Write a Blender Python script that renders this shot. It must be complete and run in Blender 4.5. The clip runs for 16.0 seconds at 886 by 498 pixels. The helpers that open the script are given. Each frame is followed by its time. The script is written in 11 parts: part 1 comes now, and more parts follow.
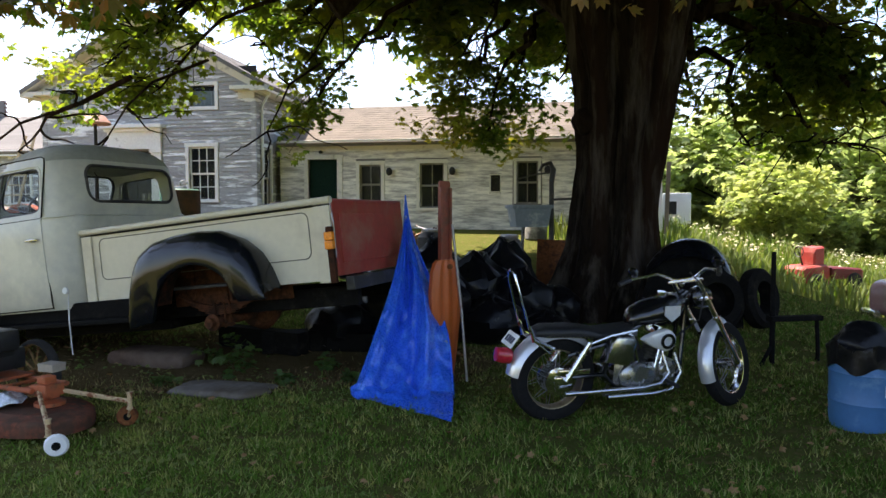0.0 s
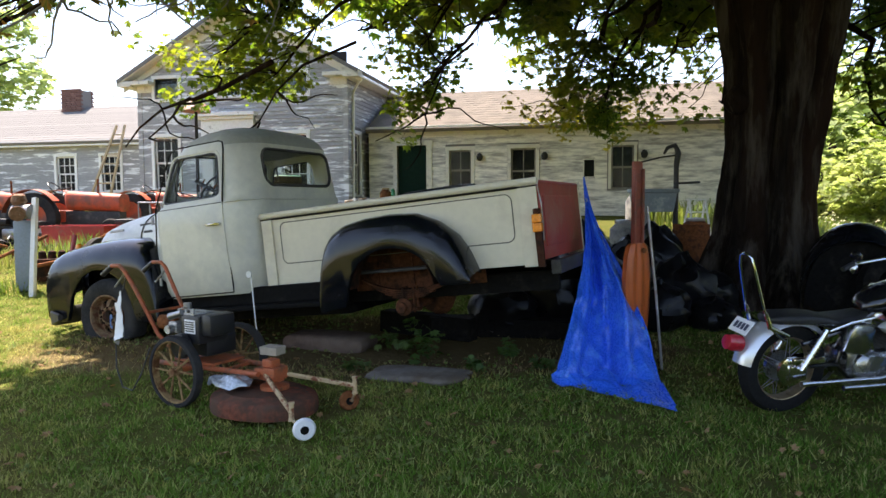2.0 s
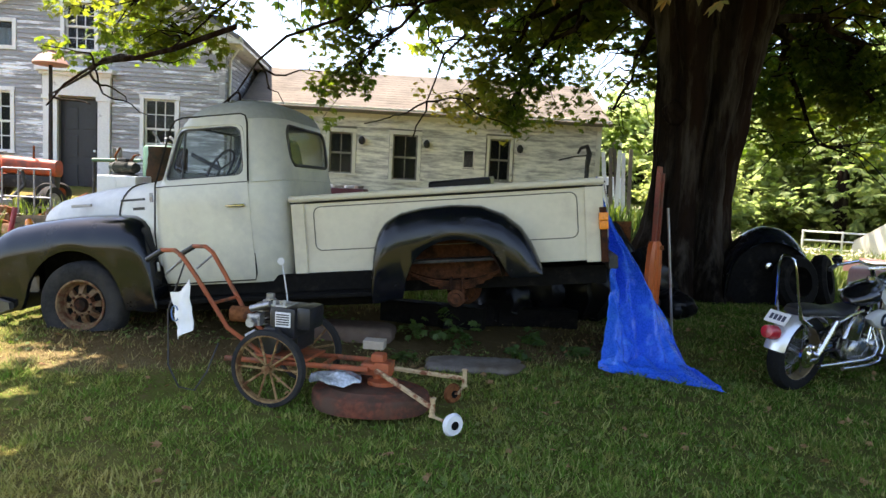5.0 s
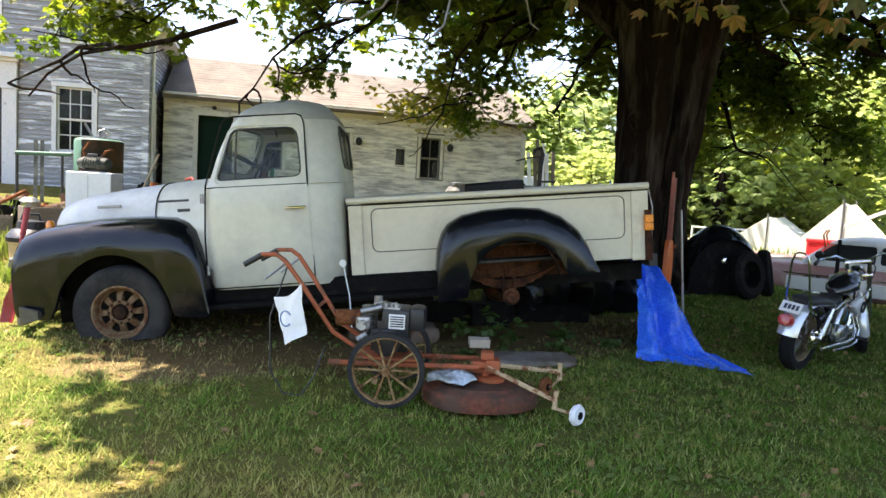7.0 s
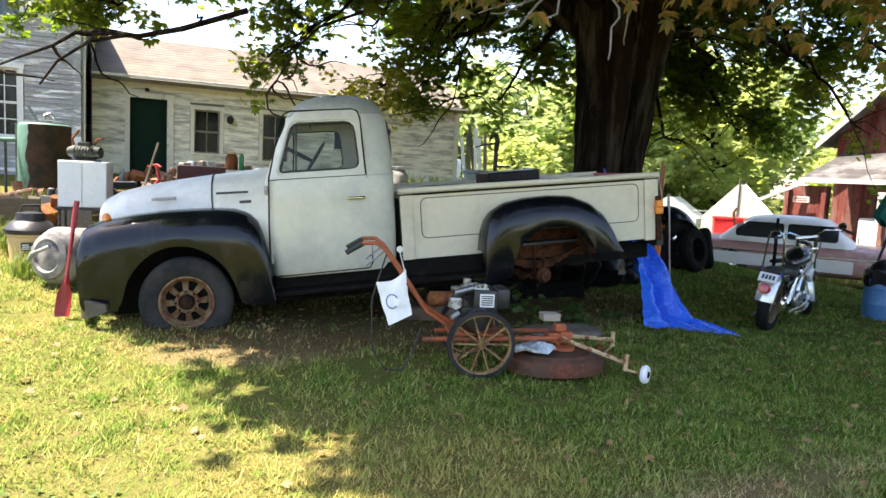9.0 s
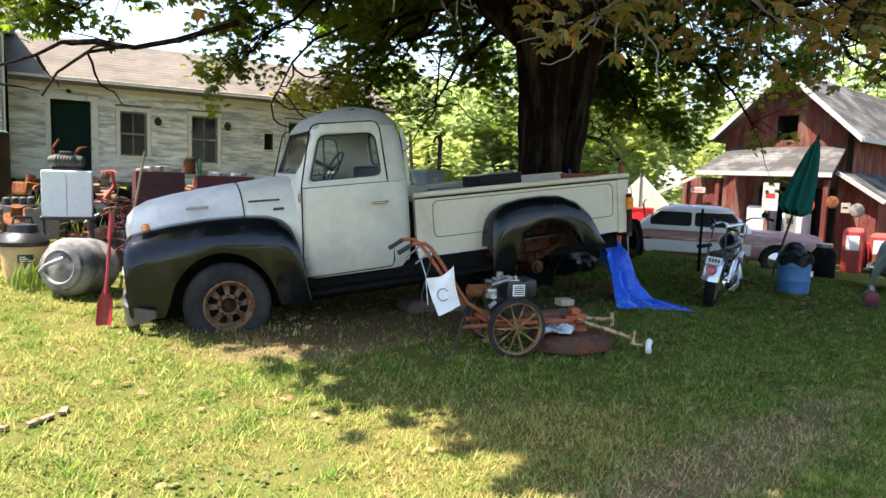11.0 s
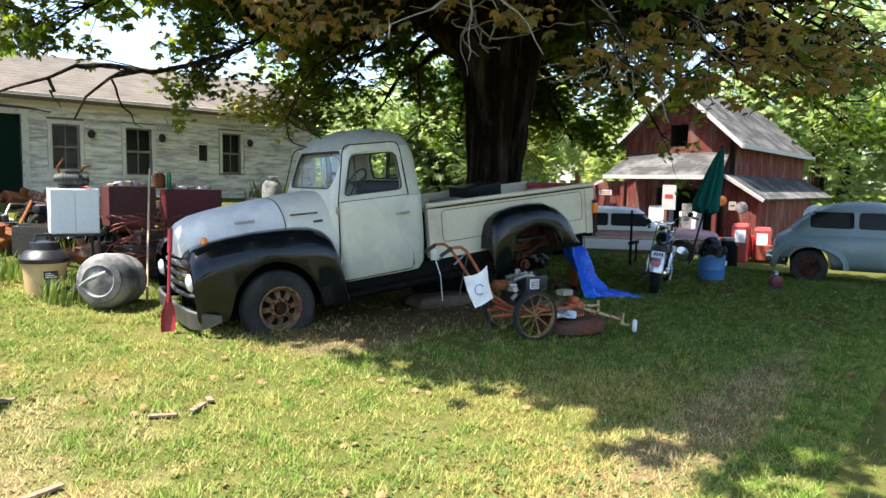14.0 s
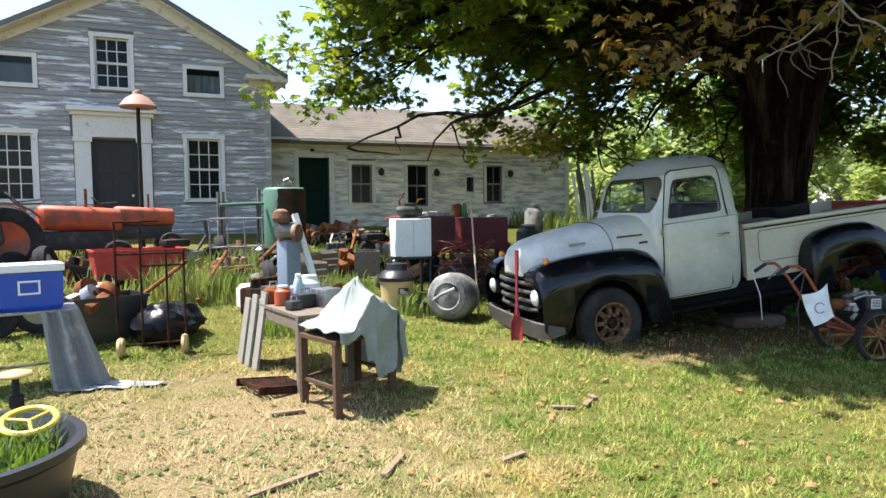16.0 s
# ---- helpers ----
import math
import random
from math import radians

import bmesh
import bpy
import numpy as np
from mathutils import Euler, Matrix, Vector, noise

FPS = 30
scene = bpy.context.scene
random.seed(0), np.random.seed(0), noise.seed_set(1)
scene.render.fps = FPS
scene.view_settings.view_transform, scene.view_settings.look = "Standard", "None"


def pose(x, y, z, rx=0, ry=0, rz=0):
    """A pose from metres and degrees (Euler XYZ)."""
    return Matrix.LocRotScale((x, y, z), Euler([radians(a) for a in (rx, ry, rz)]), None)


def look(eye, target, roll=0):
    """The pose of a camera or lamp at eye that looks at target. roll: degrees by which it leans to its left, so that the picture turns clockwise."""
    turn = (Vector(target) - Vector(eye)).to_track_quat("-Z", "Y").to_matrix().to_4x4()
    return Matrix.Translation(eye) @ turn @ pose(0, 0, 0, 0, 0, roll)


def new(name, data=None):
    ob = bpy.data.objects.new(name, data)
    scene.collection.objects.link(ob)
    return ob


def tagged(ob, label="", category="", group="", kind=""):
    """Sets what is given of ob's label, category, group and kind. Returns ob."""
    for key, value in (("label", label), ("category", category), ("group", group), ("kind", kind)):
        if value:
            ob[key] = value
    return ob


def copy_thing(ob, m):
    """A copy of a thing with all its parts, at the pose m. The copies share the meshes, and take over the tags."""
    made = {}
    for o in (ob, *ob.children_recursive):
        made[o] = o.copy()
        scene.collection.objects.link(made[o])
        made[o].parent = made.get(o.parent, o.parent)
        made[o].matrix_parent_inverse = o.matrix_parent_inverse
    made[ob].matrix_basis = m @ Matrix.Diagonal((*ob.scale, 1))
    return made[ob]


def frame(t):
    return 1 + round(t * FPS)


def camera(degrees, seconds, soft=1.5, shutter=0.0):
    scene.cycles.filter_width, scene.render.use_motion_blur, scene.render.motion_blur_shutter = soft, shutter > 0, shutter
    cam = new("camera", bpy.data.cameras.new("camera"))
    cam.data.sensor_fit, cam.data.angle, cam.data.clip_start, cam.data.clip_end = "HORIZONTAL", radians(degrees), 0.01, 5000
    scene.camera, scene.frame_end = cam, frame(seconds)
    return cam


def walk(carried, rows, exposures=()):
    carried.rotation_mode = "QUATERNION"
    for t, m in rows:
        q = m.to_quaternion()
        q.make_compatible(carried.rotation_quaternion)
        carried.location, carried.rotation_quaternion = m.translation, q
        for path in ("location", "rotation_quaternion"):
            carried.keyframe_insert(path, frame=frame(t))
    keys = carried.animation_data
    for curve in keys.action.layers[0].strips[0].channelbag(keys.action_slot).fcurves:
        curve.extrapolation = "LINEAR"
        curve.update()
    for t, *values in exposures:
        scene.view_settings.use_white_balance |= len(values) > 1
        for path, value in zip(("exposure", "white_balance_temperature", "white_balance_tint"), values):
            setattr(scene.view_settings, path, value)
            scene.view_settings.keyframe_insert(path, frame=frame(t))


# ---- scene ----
# ---- camera ----
cam = camera(66.0, 16.0)
PATH = [
    (0, (0.078, -0.026, 1.541), (0.015, 1.971, 1.438), -0.1),
    (0.5, (-0.254, 0.001, 1.499), (-0.504, 1.982, 1.379), 2.5),
    (1, (-0.58, -0.047, 1.524), (-0.684, 1.942, 1.342), 1.8),
    (1.5, (-0.884, 0.002, 1.516), (-1.093, 1.991, 1.479), 0.0),
    (2, (-1.218, 0.064, 1.497), (-1.403, 2.05, 1.359), -0.3),
    (2.5, (-1.58, -0.05, 1.528), (-1.6, 1.945, 1.39), -0.5),
    (3, (-1.803, -0.045, 1.519), (-1.721, 1.951, 1.424), 3.3),
    (3.5, (-2.124, 0.105, 1.479), (-2.021, 2.096, 1.321), 1.1),
    (4, (-2.516, 0.151, 1.502), (-2.309, 2.139, 1.431), 2.4),
    (4.5, (-2.951, 0.124, 1.531), (-2.629, 2.092, 1.37), 2.7),
    (7, (-4.952, 0.434, 1.506), (-4.188, 2.275, 1.336), 3.3),
    (7.5, (-5.331, 0.434, 1.533), (-4.414, 2.202, 1.355), 1.3),
    (8, (-5.647, 0.569, 1.502), (-4.638, 2.289, 1.35), 0.3),
    (8.5, (-6.067, 0.691, 1.52), (-5.038, 2.402, 1.399), 2.3),
    (9, (-6.473, 0.621, 1.518), (-5.414, 2.304, 1.309), 3.0),
    (11.5, (-8.189, 0.83, 1.585), (-6.841, 2.29, 1.362), 1.9),
    (12, (-8.519, 0.794, 1.598), (-7.165, 2.241, 1.333), 1.2),
    (12.5, (-8.705, 0.925, 1.606), (-7.223, 2.251, 1.395), -1.2),
    (13, (-8.946, 1.056, 1.604), (-7.448, 2.369, 1.429), 2.8),
    (13.5, (-9.252, 0.993, 1.651), (-7.677, 2.21, 1.449), 1.4),
    (14, (-9.513, 1.081, 1.632), (-7.962, 2.33, 1.44), 1.0),
    (14.5, (-9.832, 1.284, 1.62), (-8.359, 2.613, 1.366), -1.1),
    (15, (-10.192, 1.331, 1.622), (-8.765, 2.717, 1.414), 0.7),
    (15.5, (-10.582, 1.287, 1.66), (-9.285, 2.797, 1.463), -0.0),
    (16, (-10.877, 1.391, 1.619), (-9.783, 3.061, 1.502), -0.7),
]
EXPOSURES = [(0, 1.82, 7000, 18), (3, 2.05, 7000, 18), (4.5, 2.15, 7000, 18), (8.5, 2.38, 7000, 17), (12, 1.9, 6550, 14), (14.5, 1.77, 6350, 12), (16, 1.48, 6350, 12)]
walk(cam, [(t, look(eye, target, roll)) for t, eye, target, roll in PATH], EXPOSURES)

# ---- daylight: a hazy bright sky and a high sun from behind the house's left ----
SUN_FROM = Vector((-0.36, 0.30, 1.0)).normalized()
world = bpy.data.worlds.new("sky")
scene.world = world
world.use_nodes = True
wn = world.node_tree
sky = wn.nodes.new("ShaderNodeTexSky")
sky.sky_type, sky.sun_disc = "NISHITA", False
sky.sun_elevation = math.asin(SUN_FROM.z)
sky.sun_rotation = math.atan2(SUN_FROM.x, SUN_FROM.y)
sky.air_density, sky.dust_density, sky.ozone_density = 1.0, 1.0, 1.0
wn.links.new(sky.outputs[0], wn.nodes["Background"].inputs[0])
wn.nodes["Background"].inputs[1].default_value = 0.125
sun = new("sun", bpy.data.lights.new("sun", "SUN"))
sun.data.energy, sun.data.angle, sun.data.color = 4.8, radians(0.6), (1.0, 0.95, 0.86)
sun.matrix_basis = look(SUN_FROM * 40, (0, 0, 0))

# ---- mesh helpers ----
def part(name, bm, mat, parent=None, label="", smooth=False, kind=""):
    """One mesh object from a bmesh, under a thing or a part."""
    me = bpy.data.meshes.new(name)
    bmesh.ops.recalc_face_normals(bm, faces=bm.faces)
    if smooth:
        for f in bm.faces:
            f.smooth = True
    bm.to_mesh(me)
    bm.free()
    return link(name, me, mat, parent, label, kind, smooth)


def link(name, me, mat, parent=None, label="", kind="", smooth=False):
    for m in mat if isinstance(mat, (list, tuple)) else [mat]:
        me.materials.append(m)
    ob = new(name, me)
    if smooth:
        me.set_sharp_from_angle(angle=radians(38))
    ob.parent = parent
    return tagged(ob, label, kind=kind)


def raw(name, verts, faces, mat, parent=None, label="", smooth=False, kind=""):
    me = bpy.data.meshes.new(name)
    me.from_pydata([tuple(v) for v in verts], [], [tuple(f) for f in faces])
    if smooth:
        me.shade_smooth()
    return link(name, me, mat, parent, label, kind, smooth)


def thing(name, m, label, category, group="", kind=""):
    ob = new(name)
    ob.empty_display_size = 0.1
    ob.matrix_basis = m
    return tagged(ob, label, category, group, kind)


def B():
    return bmesh.new()


def box(bm, x0, y0, z0, x1, y1, z1, bevel=0.0, m=None):
    r = bmesh.ops.create_cube(bm, size=1.0)
    vs = r["verts"]
    for v in vs:
        v.co = Vector(((x0 + x1) / 2 + v.co.x * (x1 - x0), (y0 + y1) / 2 + v.co.y * (y1 - y0), (z0 + z1) / 2 + v.co.z * (z1 - z0)))
    if bevel > 0:
        es = list({e for v in vs for e in v.link_edges})
        r = bmesh.ops.bevel(bm, geom=es, offset=bevel, segments=2, affect="EDGES", profile=0.6)
        vs = list({v for f in r["faces"] for v in f.verts} | {v for v in vs if v.is_valid})
    if m is not None:
        bmesh.ops.transform(bm, matrix=m, verts=vs)
    return bm


def rod(bm, a, b, r, r2=None, seg=10):
    a, b = Vector(a), Vector(b)
    d = b - a
    m = Matrix.Translation((a + b) / 2) @ d.to_track_quat("Z", "Y").to_matrix().to_4x4()
    bmesh.ops.create_cone(bm, cap_ends=True, segments=seg, radius1=r, radius2=r if r2 is None else r2, depth=d.length, matrix=m)
    return bm


def tube(bm, pts, r, seg=8, close=False):
    """A round bar along points; r: one radius or one a point."""
    pts = [Vector(p) for p in pts]
    n = len(pts)
    rs = r if isinstance(r, (list, tuple)) else [r] * n
    rings, up = [], None
    for i, p in enumerate(pts):
        a = pts[i - 1] if (i or close) else p
        b = pts[(i + 1) % n] if (i < n - 1 or close) else p
        d = (b - a).normalized()
        if up is None:
            up = d.orthogonal().normalized()
        up = (up - d * up.dot(d)).normalized()
        side = d.cross(up)
        rings.append([bm.verts.new(p + rs[i] * (math.cos(k * 2 * math.pi / seg) * up + math.sin(k * 2 * math.pi / seg) * side)) for k in range(seg)])
    for i in range(n if close else n - 1):
        q, w = rings[i], rings[(i + 1) % n]
        for k in range(seg):
            bm.faces.new((q[k], q[(k + 1) % seg], w[(k + 1) % seg], w[k]))
    if not close:
        bm.faces.new(rings[0][::-1])
        bm.faces.new(rings[-1])
    return bm


def lathe(bm, prof, seg=24, m=None, close=False):
    """A turned body: (radius, height) pairs round the z axis."""
    rings = []
    for r, z in prof:
        rings.append([bm.verts.new((r * math.cos(2 * math.pi * k / seg), r * math.sin(2 * math.pi * k / seg), z)) for k in range(seg)])
    pairs = list(zip(rings, rings[1:])) + ([(rings[-1], rings[0])] if close else [])
    for a, b in pairs:
        for k in range(seg):
            bm.faces.new((a[k], a[(k + 1) % seg], b[(k + 1) % seg], b[k]))
    if not close:
        bm.faces.new(rings[0][::-1])
        bm.faces.new(rings[-1])
    if m is not None:
        bmesh.ops.transform(bm, matrix=m, verts=[v for r in rings for v in r])
    return bm


def loft(bm, sections, close=True, caps=True):
    """Skin over sections of equal point count."""
    rings = [[bm.verts.new(p) for p in s] for s in sections]
    n = len(rings[0])
    for a, b in zip(rings, rings[1:]):
        for k in range(n if close else n - 1):
            bm.faces.new((a[k], a[(k + 1) % n], b[(k + 1) % n], b[k]))
    if close and caps:
        bm.faces.new(rings[0][::-1])
        bm.faces.new(rings[-1])
    return bm


def prism(bm, outline, axis, lo, hi):
    """A plate: a 2D outline pushed along an axis."""
    def at(p, h):
        return {"x": (h, p[0], p[1]), "y": (p[0], h, p[1]), "z": (p[0], p[1], h)}[axis]
    return loft(bm, [[at(p, lo) for p in outline], [at(p, hi) for p in outline]])


def rounded(x0, z0, x1, z1, r, seg=5):
    """A rectangle with round corners, as outline points."""
    out = []
    for cx, cz, a in ((x1 - r, z1 - r, 0), (x0 + r, z1 - r, 90), (x0 + r, z0 + r, 180), (x1 - r, z0 + r, 270)):
        out += [(cx + r * math.cos(radians(a + 90 * k / seg)), cz + r * math.sin(radians(a + 90 * k / seg))) for k in range(seg + 1)]
    return out


def solidify(bm, t):
    """Thickness for an open skin, inwards from its normals."""
    bmesh.ops.recalc_face_normals(bm, faces=bm.faces)
    bm.normal_update()
    skin = list(bm.faces)
    rim = [(e.verts[0], e.verts[1]) for e in bm.edges if len(e.link_faces) == 1]
    back = {v: bm.verts.new(v.co - v.normal * t) for v in list(bm.verts)}
    for f in skin:
        bm.faces.new([back[v] for v in reversed(f.verts)])
    for a, b in rim:
        bm.faces.new((a, b, back[b], back[a]))
    bmesh.ops.recalc_face_normals(bm, faces=bm.faces)
    return bm


def carved(name, bm, cutters, mat, parent, label="", smooth=True, keep=None):
    """A part with holes: the body less the cutters, within keep where given."""
    def temp(b):
        me = bpy.data.meshes.new("temp")
        bmesh.ops.recalc_face_normals(b, faces=b.faces)
        b.to_mesh(me)
        b.free()
        return new("temp", me)
    body = temp(bm)
    tools = [(temp(c), "DIFFERENCE") for c in cutters] + ([(temp(keep), "INTERSECT")] if keep else [])
    for tool, op in tools:
        mod = body.modifiers.new("cut", "BOOLEAN")
        mod.operation, mod.object, mod.solver = op, tool, "EXACT"
    me = bpy.data.meshes.new_from_object(body.evaluated_get(bpy.context.evaluated_depsgraph_get()))
    me.name = name
    for o in [body] + [t for t, _ in tools]:
        old = o.data
        bpy.data.objects.remove(o)
        bpy.data.meshes.remove(old)
    me.materials.clear()
    if smooth:
        me.shade_smooth()
    return link(name, me, mat, parent, label, smooth=smooth)


def smooth01(a):
    a = min(1.0, max(0.0, a))
    return a * a * (3 - 2 * a)


def ground_z(x, y):
    """The lie of the land: it rises towards the house and falls away to the barn."""
    rise = 0.045 * max(0.0, min(y, 40) - 4.0) + 0.055 * max(0.0, min(y, 24) - 8.5) - 0.01 * max(0.0, min(y, 10) - 8.5)
    side = 1.0 - 0.95 * smooth01((x - 3.0) / 5.0) * (1 - 0.62 * smooth01((y - 11.5) / 9.0) * smooth01((12.0 - x) / 4.0))
    fall = -0.42 * smooth01((x - 4.5) / 4.0) * smooth01((y + 2) / 6)
    dip = -0.085 * smooth01(1.4 - math.hypot((x - 1.4) / 1.6, (y - 5.3) / 1.3))
    return rise * side + fall + dip + 0.02 * noise.noise((x * 0.35, y * 0.35, 1.7))

# ---- materials ----
def nodes_of(name):
    m = bpy.data.materials.new(name)
    m.use_nodes = True
    n = m.node_tree
    return m, n, n.nodes["Principled BSDF"]


def noise_node(n, vec, scale, detail=5.0, rough=0.6):
    t = n.nodes.new("ShaderNodeTexNoise")
    t.inputs["Scale"].default_value, t.inputs["Detail"].default_value, t.inputs["Roughness"].default_value = scale, detail, rough
    n.links.new(vec, t.inputs["Vector"])
    return t.outputs["Fac"]


def ramp(n, fac, lo, hi):
    r = n.nodes.new("ShaderNodeMapRange")
    r.inputs["From Min"].default_value, r.inputs["From Max"].default_value = lo, hi
    n.links.new(fac, r.inputs["Value"])
    return r.outputs["Result"]


def blend(n, fac, a, b):
    x = n.nodes.new("ShaderNodeMix")
    x.data_type = "RGBA"
    for v, s in ((fac, x.inputs["Factor"]), (a, x.inputs["A"]), (b, x.inputs["B"])):
        if isinstance(v, (int, float)):
            s.default_value = v
        elif isinstance(v, tuple):
            s.default_value = (*v, 1.0)
        else:
            n.links.new(v, s)
    return x.outputs["Result"]


def times(n, a, b):
    x = n.nodes.new("ShaderNodeMath")
    x.operation = "MULTIPLY"
    for v, s in ((a, x.inputs[0]), (b, x.inputs[1])):
        if isinstance(v, (int, float)):
            s.default_value = v
        else:
            n.links.new(v, s)
    return x.outputs[0]


def stretched(n, vec, sx, sy, sz, rz=0.0):
    m = n.nodes.new("ShaderNodeMapping")
    m.inputs["Scale"].default_value = (sx, sy, sz)
    m.inputs["Rotation"].default_value = (0, 0, rz)
    n.links.new(vec, m.inputs["Vector"])
    return m.outputs["Vector"]


def vec_of(n, place=False):
    if place:
        return n.nodes.new("ShaderNodeNewGeometry").outputs["Position"]
    return n.nodes.new("ShaderNodeTexCoord").outputs["Object"]


def surface(name, col, rough=0.7, metal=0.0, grain=40.0, vary=0.12, wear=None, wear_scale=5.0, wear_at=0.58, wear_edge=0.06,
            bump=0.15, bump_scale=None, random_by=0.0, stretch=(1, 1, 1), rz=0.0, place=False, coat=0.0, wear_rough=None, second=None, second_scale=1.2, spec=None):
    """A worn surface: a base colour with fine grain, a second tone in large soft patches, and patches of wear with a colour of their own."""
    m, n, p = nodes_of(name)
    vec = vec_of(n, place)
    flow = stretched(n, vec, *stretch, rz) if stretch != (1, 1, 1) or rz else vec
    fine = noise_node(n, flow, grain)
    dark = tuple(c * (1 - vary) for c in col)
    light = tuple(min(1, c * (1 + vary)) for c in col)
    c = blend(n, ramp(n, fine, 0.3, 0.7), dark, light)
    if second:
        c = blend(n, ramp(n, noise_node(n, flow, second_scale, 4.0), 0.4, 0.65), c, second)
    fac = None
    if wear:
        fac = ramp(n, noise_node(n, flow, wear_scale, 8.0, 0.65), wear_at - wear_edge, wear_at + wear_edge)
        c = blend(n, fac, c, wear)
    if random_by:
        o = n.nodes.new("ShaderNodeObjectInfo")
        h = n.nodes.new("ShaderNodeHueSaturation")
        n.links.new(ramp2(n, o.outputs["Random"], 1 - random_by, 1 + random_by), h.inputs["Value"])
        n.links.new(c, h.inputs["Color"])
        c = h.outputs["Color"]
    n.links.new(c, p.inputs["Base Color"])
    p.inputs["Metallic"].default_value = metal
    rr = ramp2(n, fine, max(0.02, rough - 0.08), min(1, rough + 0.08))
    if fac is not None and wear_rough is not None:
        x = n.nodes.new("ShaderNodeMix")
        n.links.new(fac, x.inputs[0])
        n.links.new(rr, x.inputs[2])
        x.inputs[3].default_value = wear_rough
        rr = x.outputs[0]
    n.links.new(rr, p.inputs["Roughness"])
    # dull, porous surfaces hardly mirror
    p.inputs["Specular IOR Level"].default_value = spec if spec is not None else (0.08 if rough >= 0.8 and not metal else 0.5)
    p.inputs["Coat Weight"].default_value = coat
    p.inputs["Coat Roughness"].default_value = 0.15
    if bump:
        b = n.nodes.new("ShaderNodeBump")
        b.inputs["Strength"].default_value, b.inputs["Distance"].default_value = bump, 0.01
        n.links.new(noise_node(n, flow, bump_scale or grain), b.inputs["Height"])
        n.links.new(b.outputs[0], p.inputs["Normal"])
    return m


def ramp2(n, fac, a, b):
    r = n.nodes.new("ShaderNodeMapRange")
    r.inputs["To Min"].default_value, r.inputs["To Max"].default_value = a, b
    n.links.new(fac, r.inputs["Value"])
    return r.outputs["Result"]


def glass(name, tint=(0.9, 0.95, 0.93), gloss=0.06, dust=0.12):
    """Thin old glass: clear, a mirror at a slant, with a film of dust."""
    m = bpy.data.materials.new(name)
    m.use_nodes = True
    n = m.node_tree
    n.nodes.clear()
    out = n.nodes.new("ShaderNodeOutputMaterial")
    clear, mirror, film = (n.nodes.new("ShaderNodeBsdf" + k) for k in ("Transparent", "Glossy", "Diffuse"))
    clear.inputs[0].default_value = (*tint, 1)
    mirror.inputs["Roughness"].default_value = gloss
    film.inputs[0].default_value = (0.6, 0.6, 0.56, 1)
    lw = n.nodes.new("ShaderNodeLayerWeight")
    lw.inputs[0].default_value = 0.5
    f = n.nodes.new("ShaderNodeMath")
    f.operation = "POWER"
    f.inputs[1].default_value = 5.0
    n.links.new(lw.outputs["Facing"], f.inputs[0])
    f = ramp2(n, f.outputs[0], 0.010, 0.75)
    a, b = n.nodes.new("ShaderNodeMixShader"), n.nodes.new("ShaderNodeMixShader")
    n.links.new(times(n, noise_node(n, vec_of(n), 6.0), dust * 2), a.inputs[0])
    n.links.new(clear.outputs[0], a.inputs[1])
    n.links.new(film.outputs[0], a.inputs[2])
    n.links.new(f, b.inputs[0])
    n.links.new(a.outputs[0], b.inputs[1])
    n.links.new(mirror.outputs[0], b.inputs[2])
    n.links.new(b.outputs[0], out.inputs[0])
    return m


def leafy(name, a, b, c, shine=0.45, through_light=0.45):
    """Leaves: three tones spread leaf by leaf, light coming through them."""
    m, n, p = nodes_of(name)
    g = n.nodes.new("ShaderNodeNewGeometry")
    r = g.outputs["Random Per Island"]
    patch = noise_node(n, g.outputs["Position"], 0.6, 3.0)
    col = blend(n, ramp(n, r, 0.0, 0.8), a, b)
    col = blend(n, ramp(n, patch, 0.45, 0.75), col, c)
    n.links.new(col, p.inputs["Base Color"])
    p.inputs["Roughness"].default_value = shine
    t = n.nodes.new("ShaderNodeBsdfTranslucent")
    h = n.nodes.new("ShaderNodeHueSaturation")
    h.inputs["Value"].default_value, h.inputs["Saturation"].default_value = 1.6, 1.15
    n.links.new(col, h.inputs["Color"])
    n.links.new(h.outputs[0], t.inputs[0])
    x = n.nodes.new("ShaderNodeMixShader")
    x.inputs[0].default_value = through_light
    n.links.new(p.outputs[0], x.inputs[1])
    n.links.new(t.outputs[0], x.inputs[2])
    n.links.new(x.outputs[0], n.nodes["Material Output"].inputs[0])
    return m


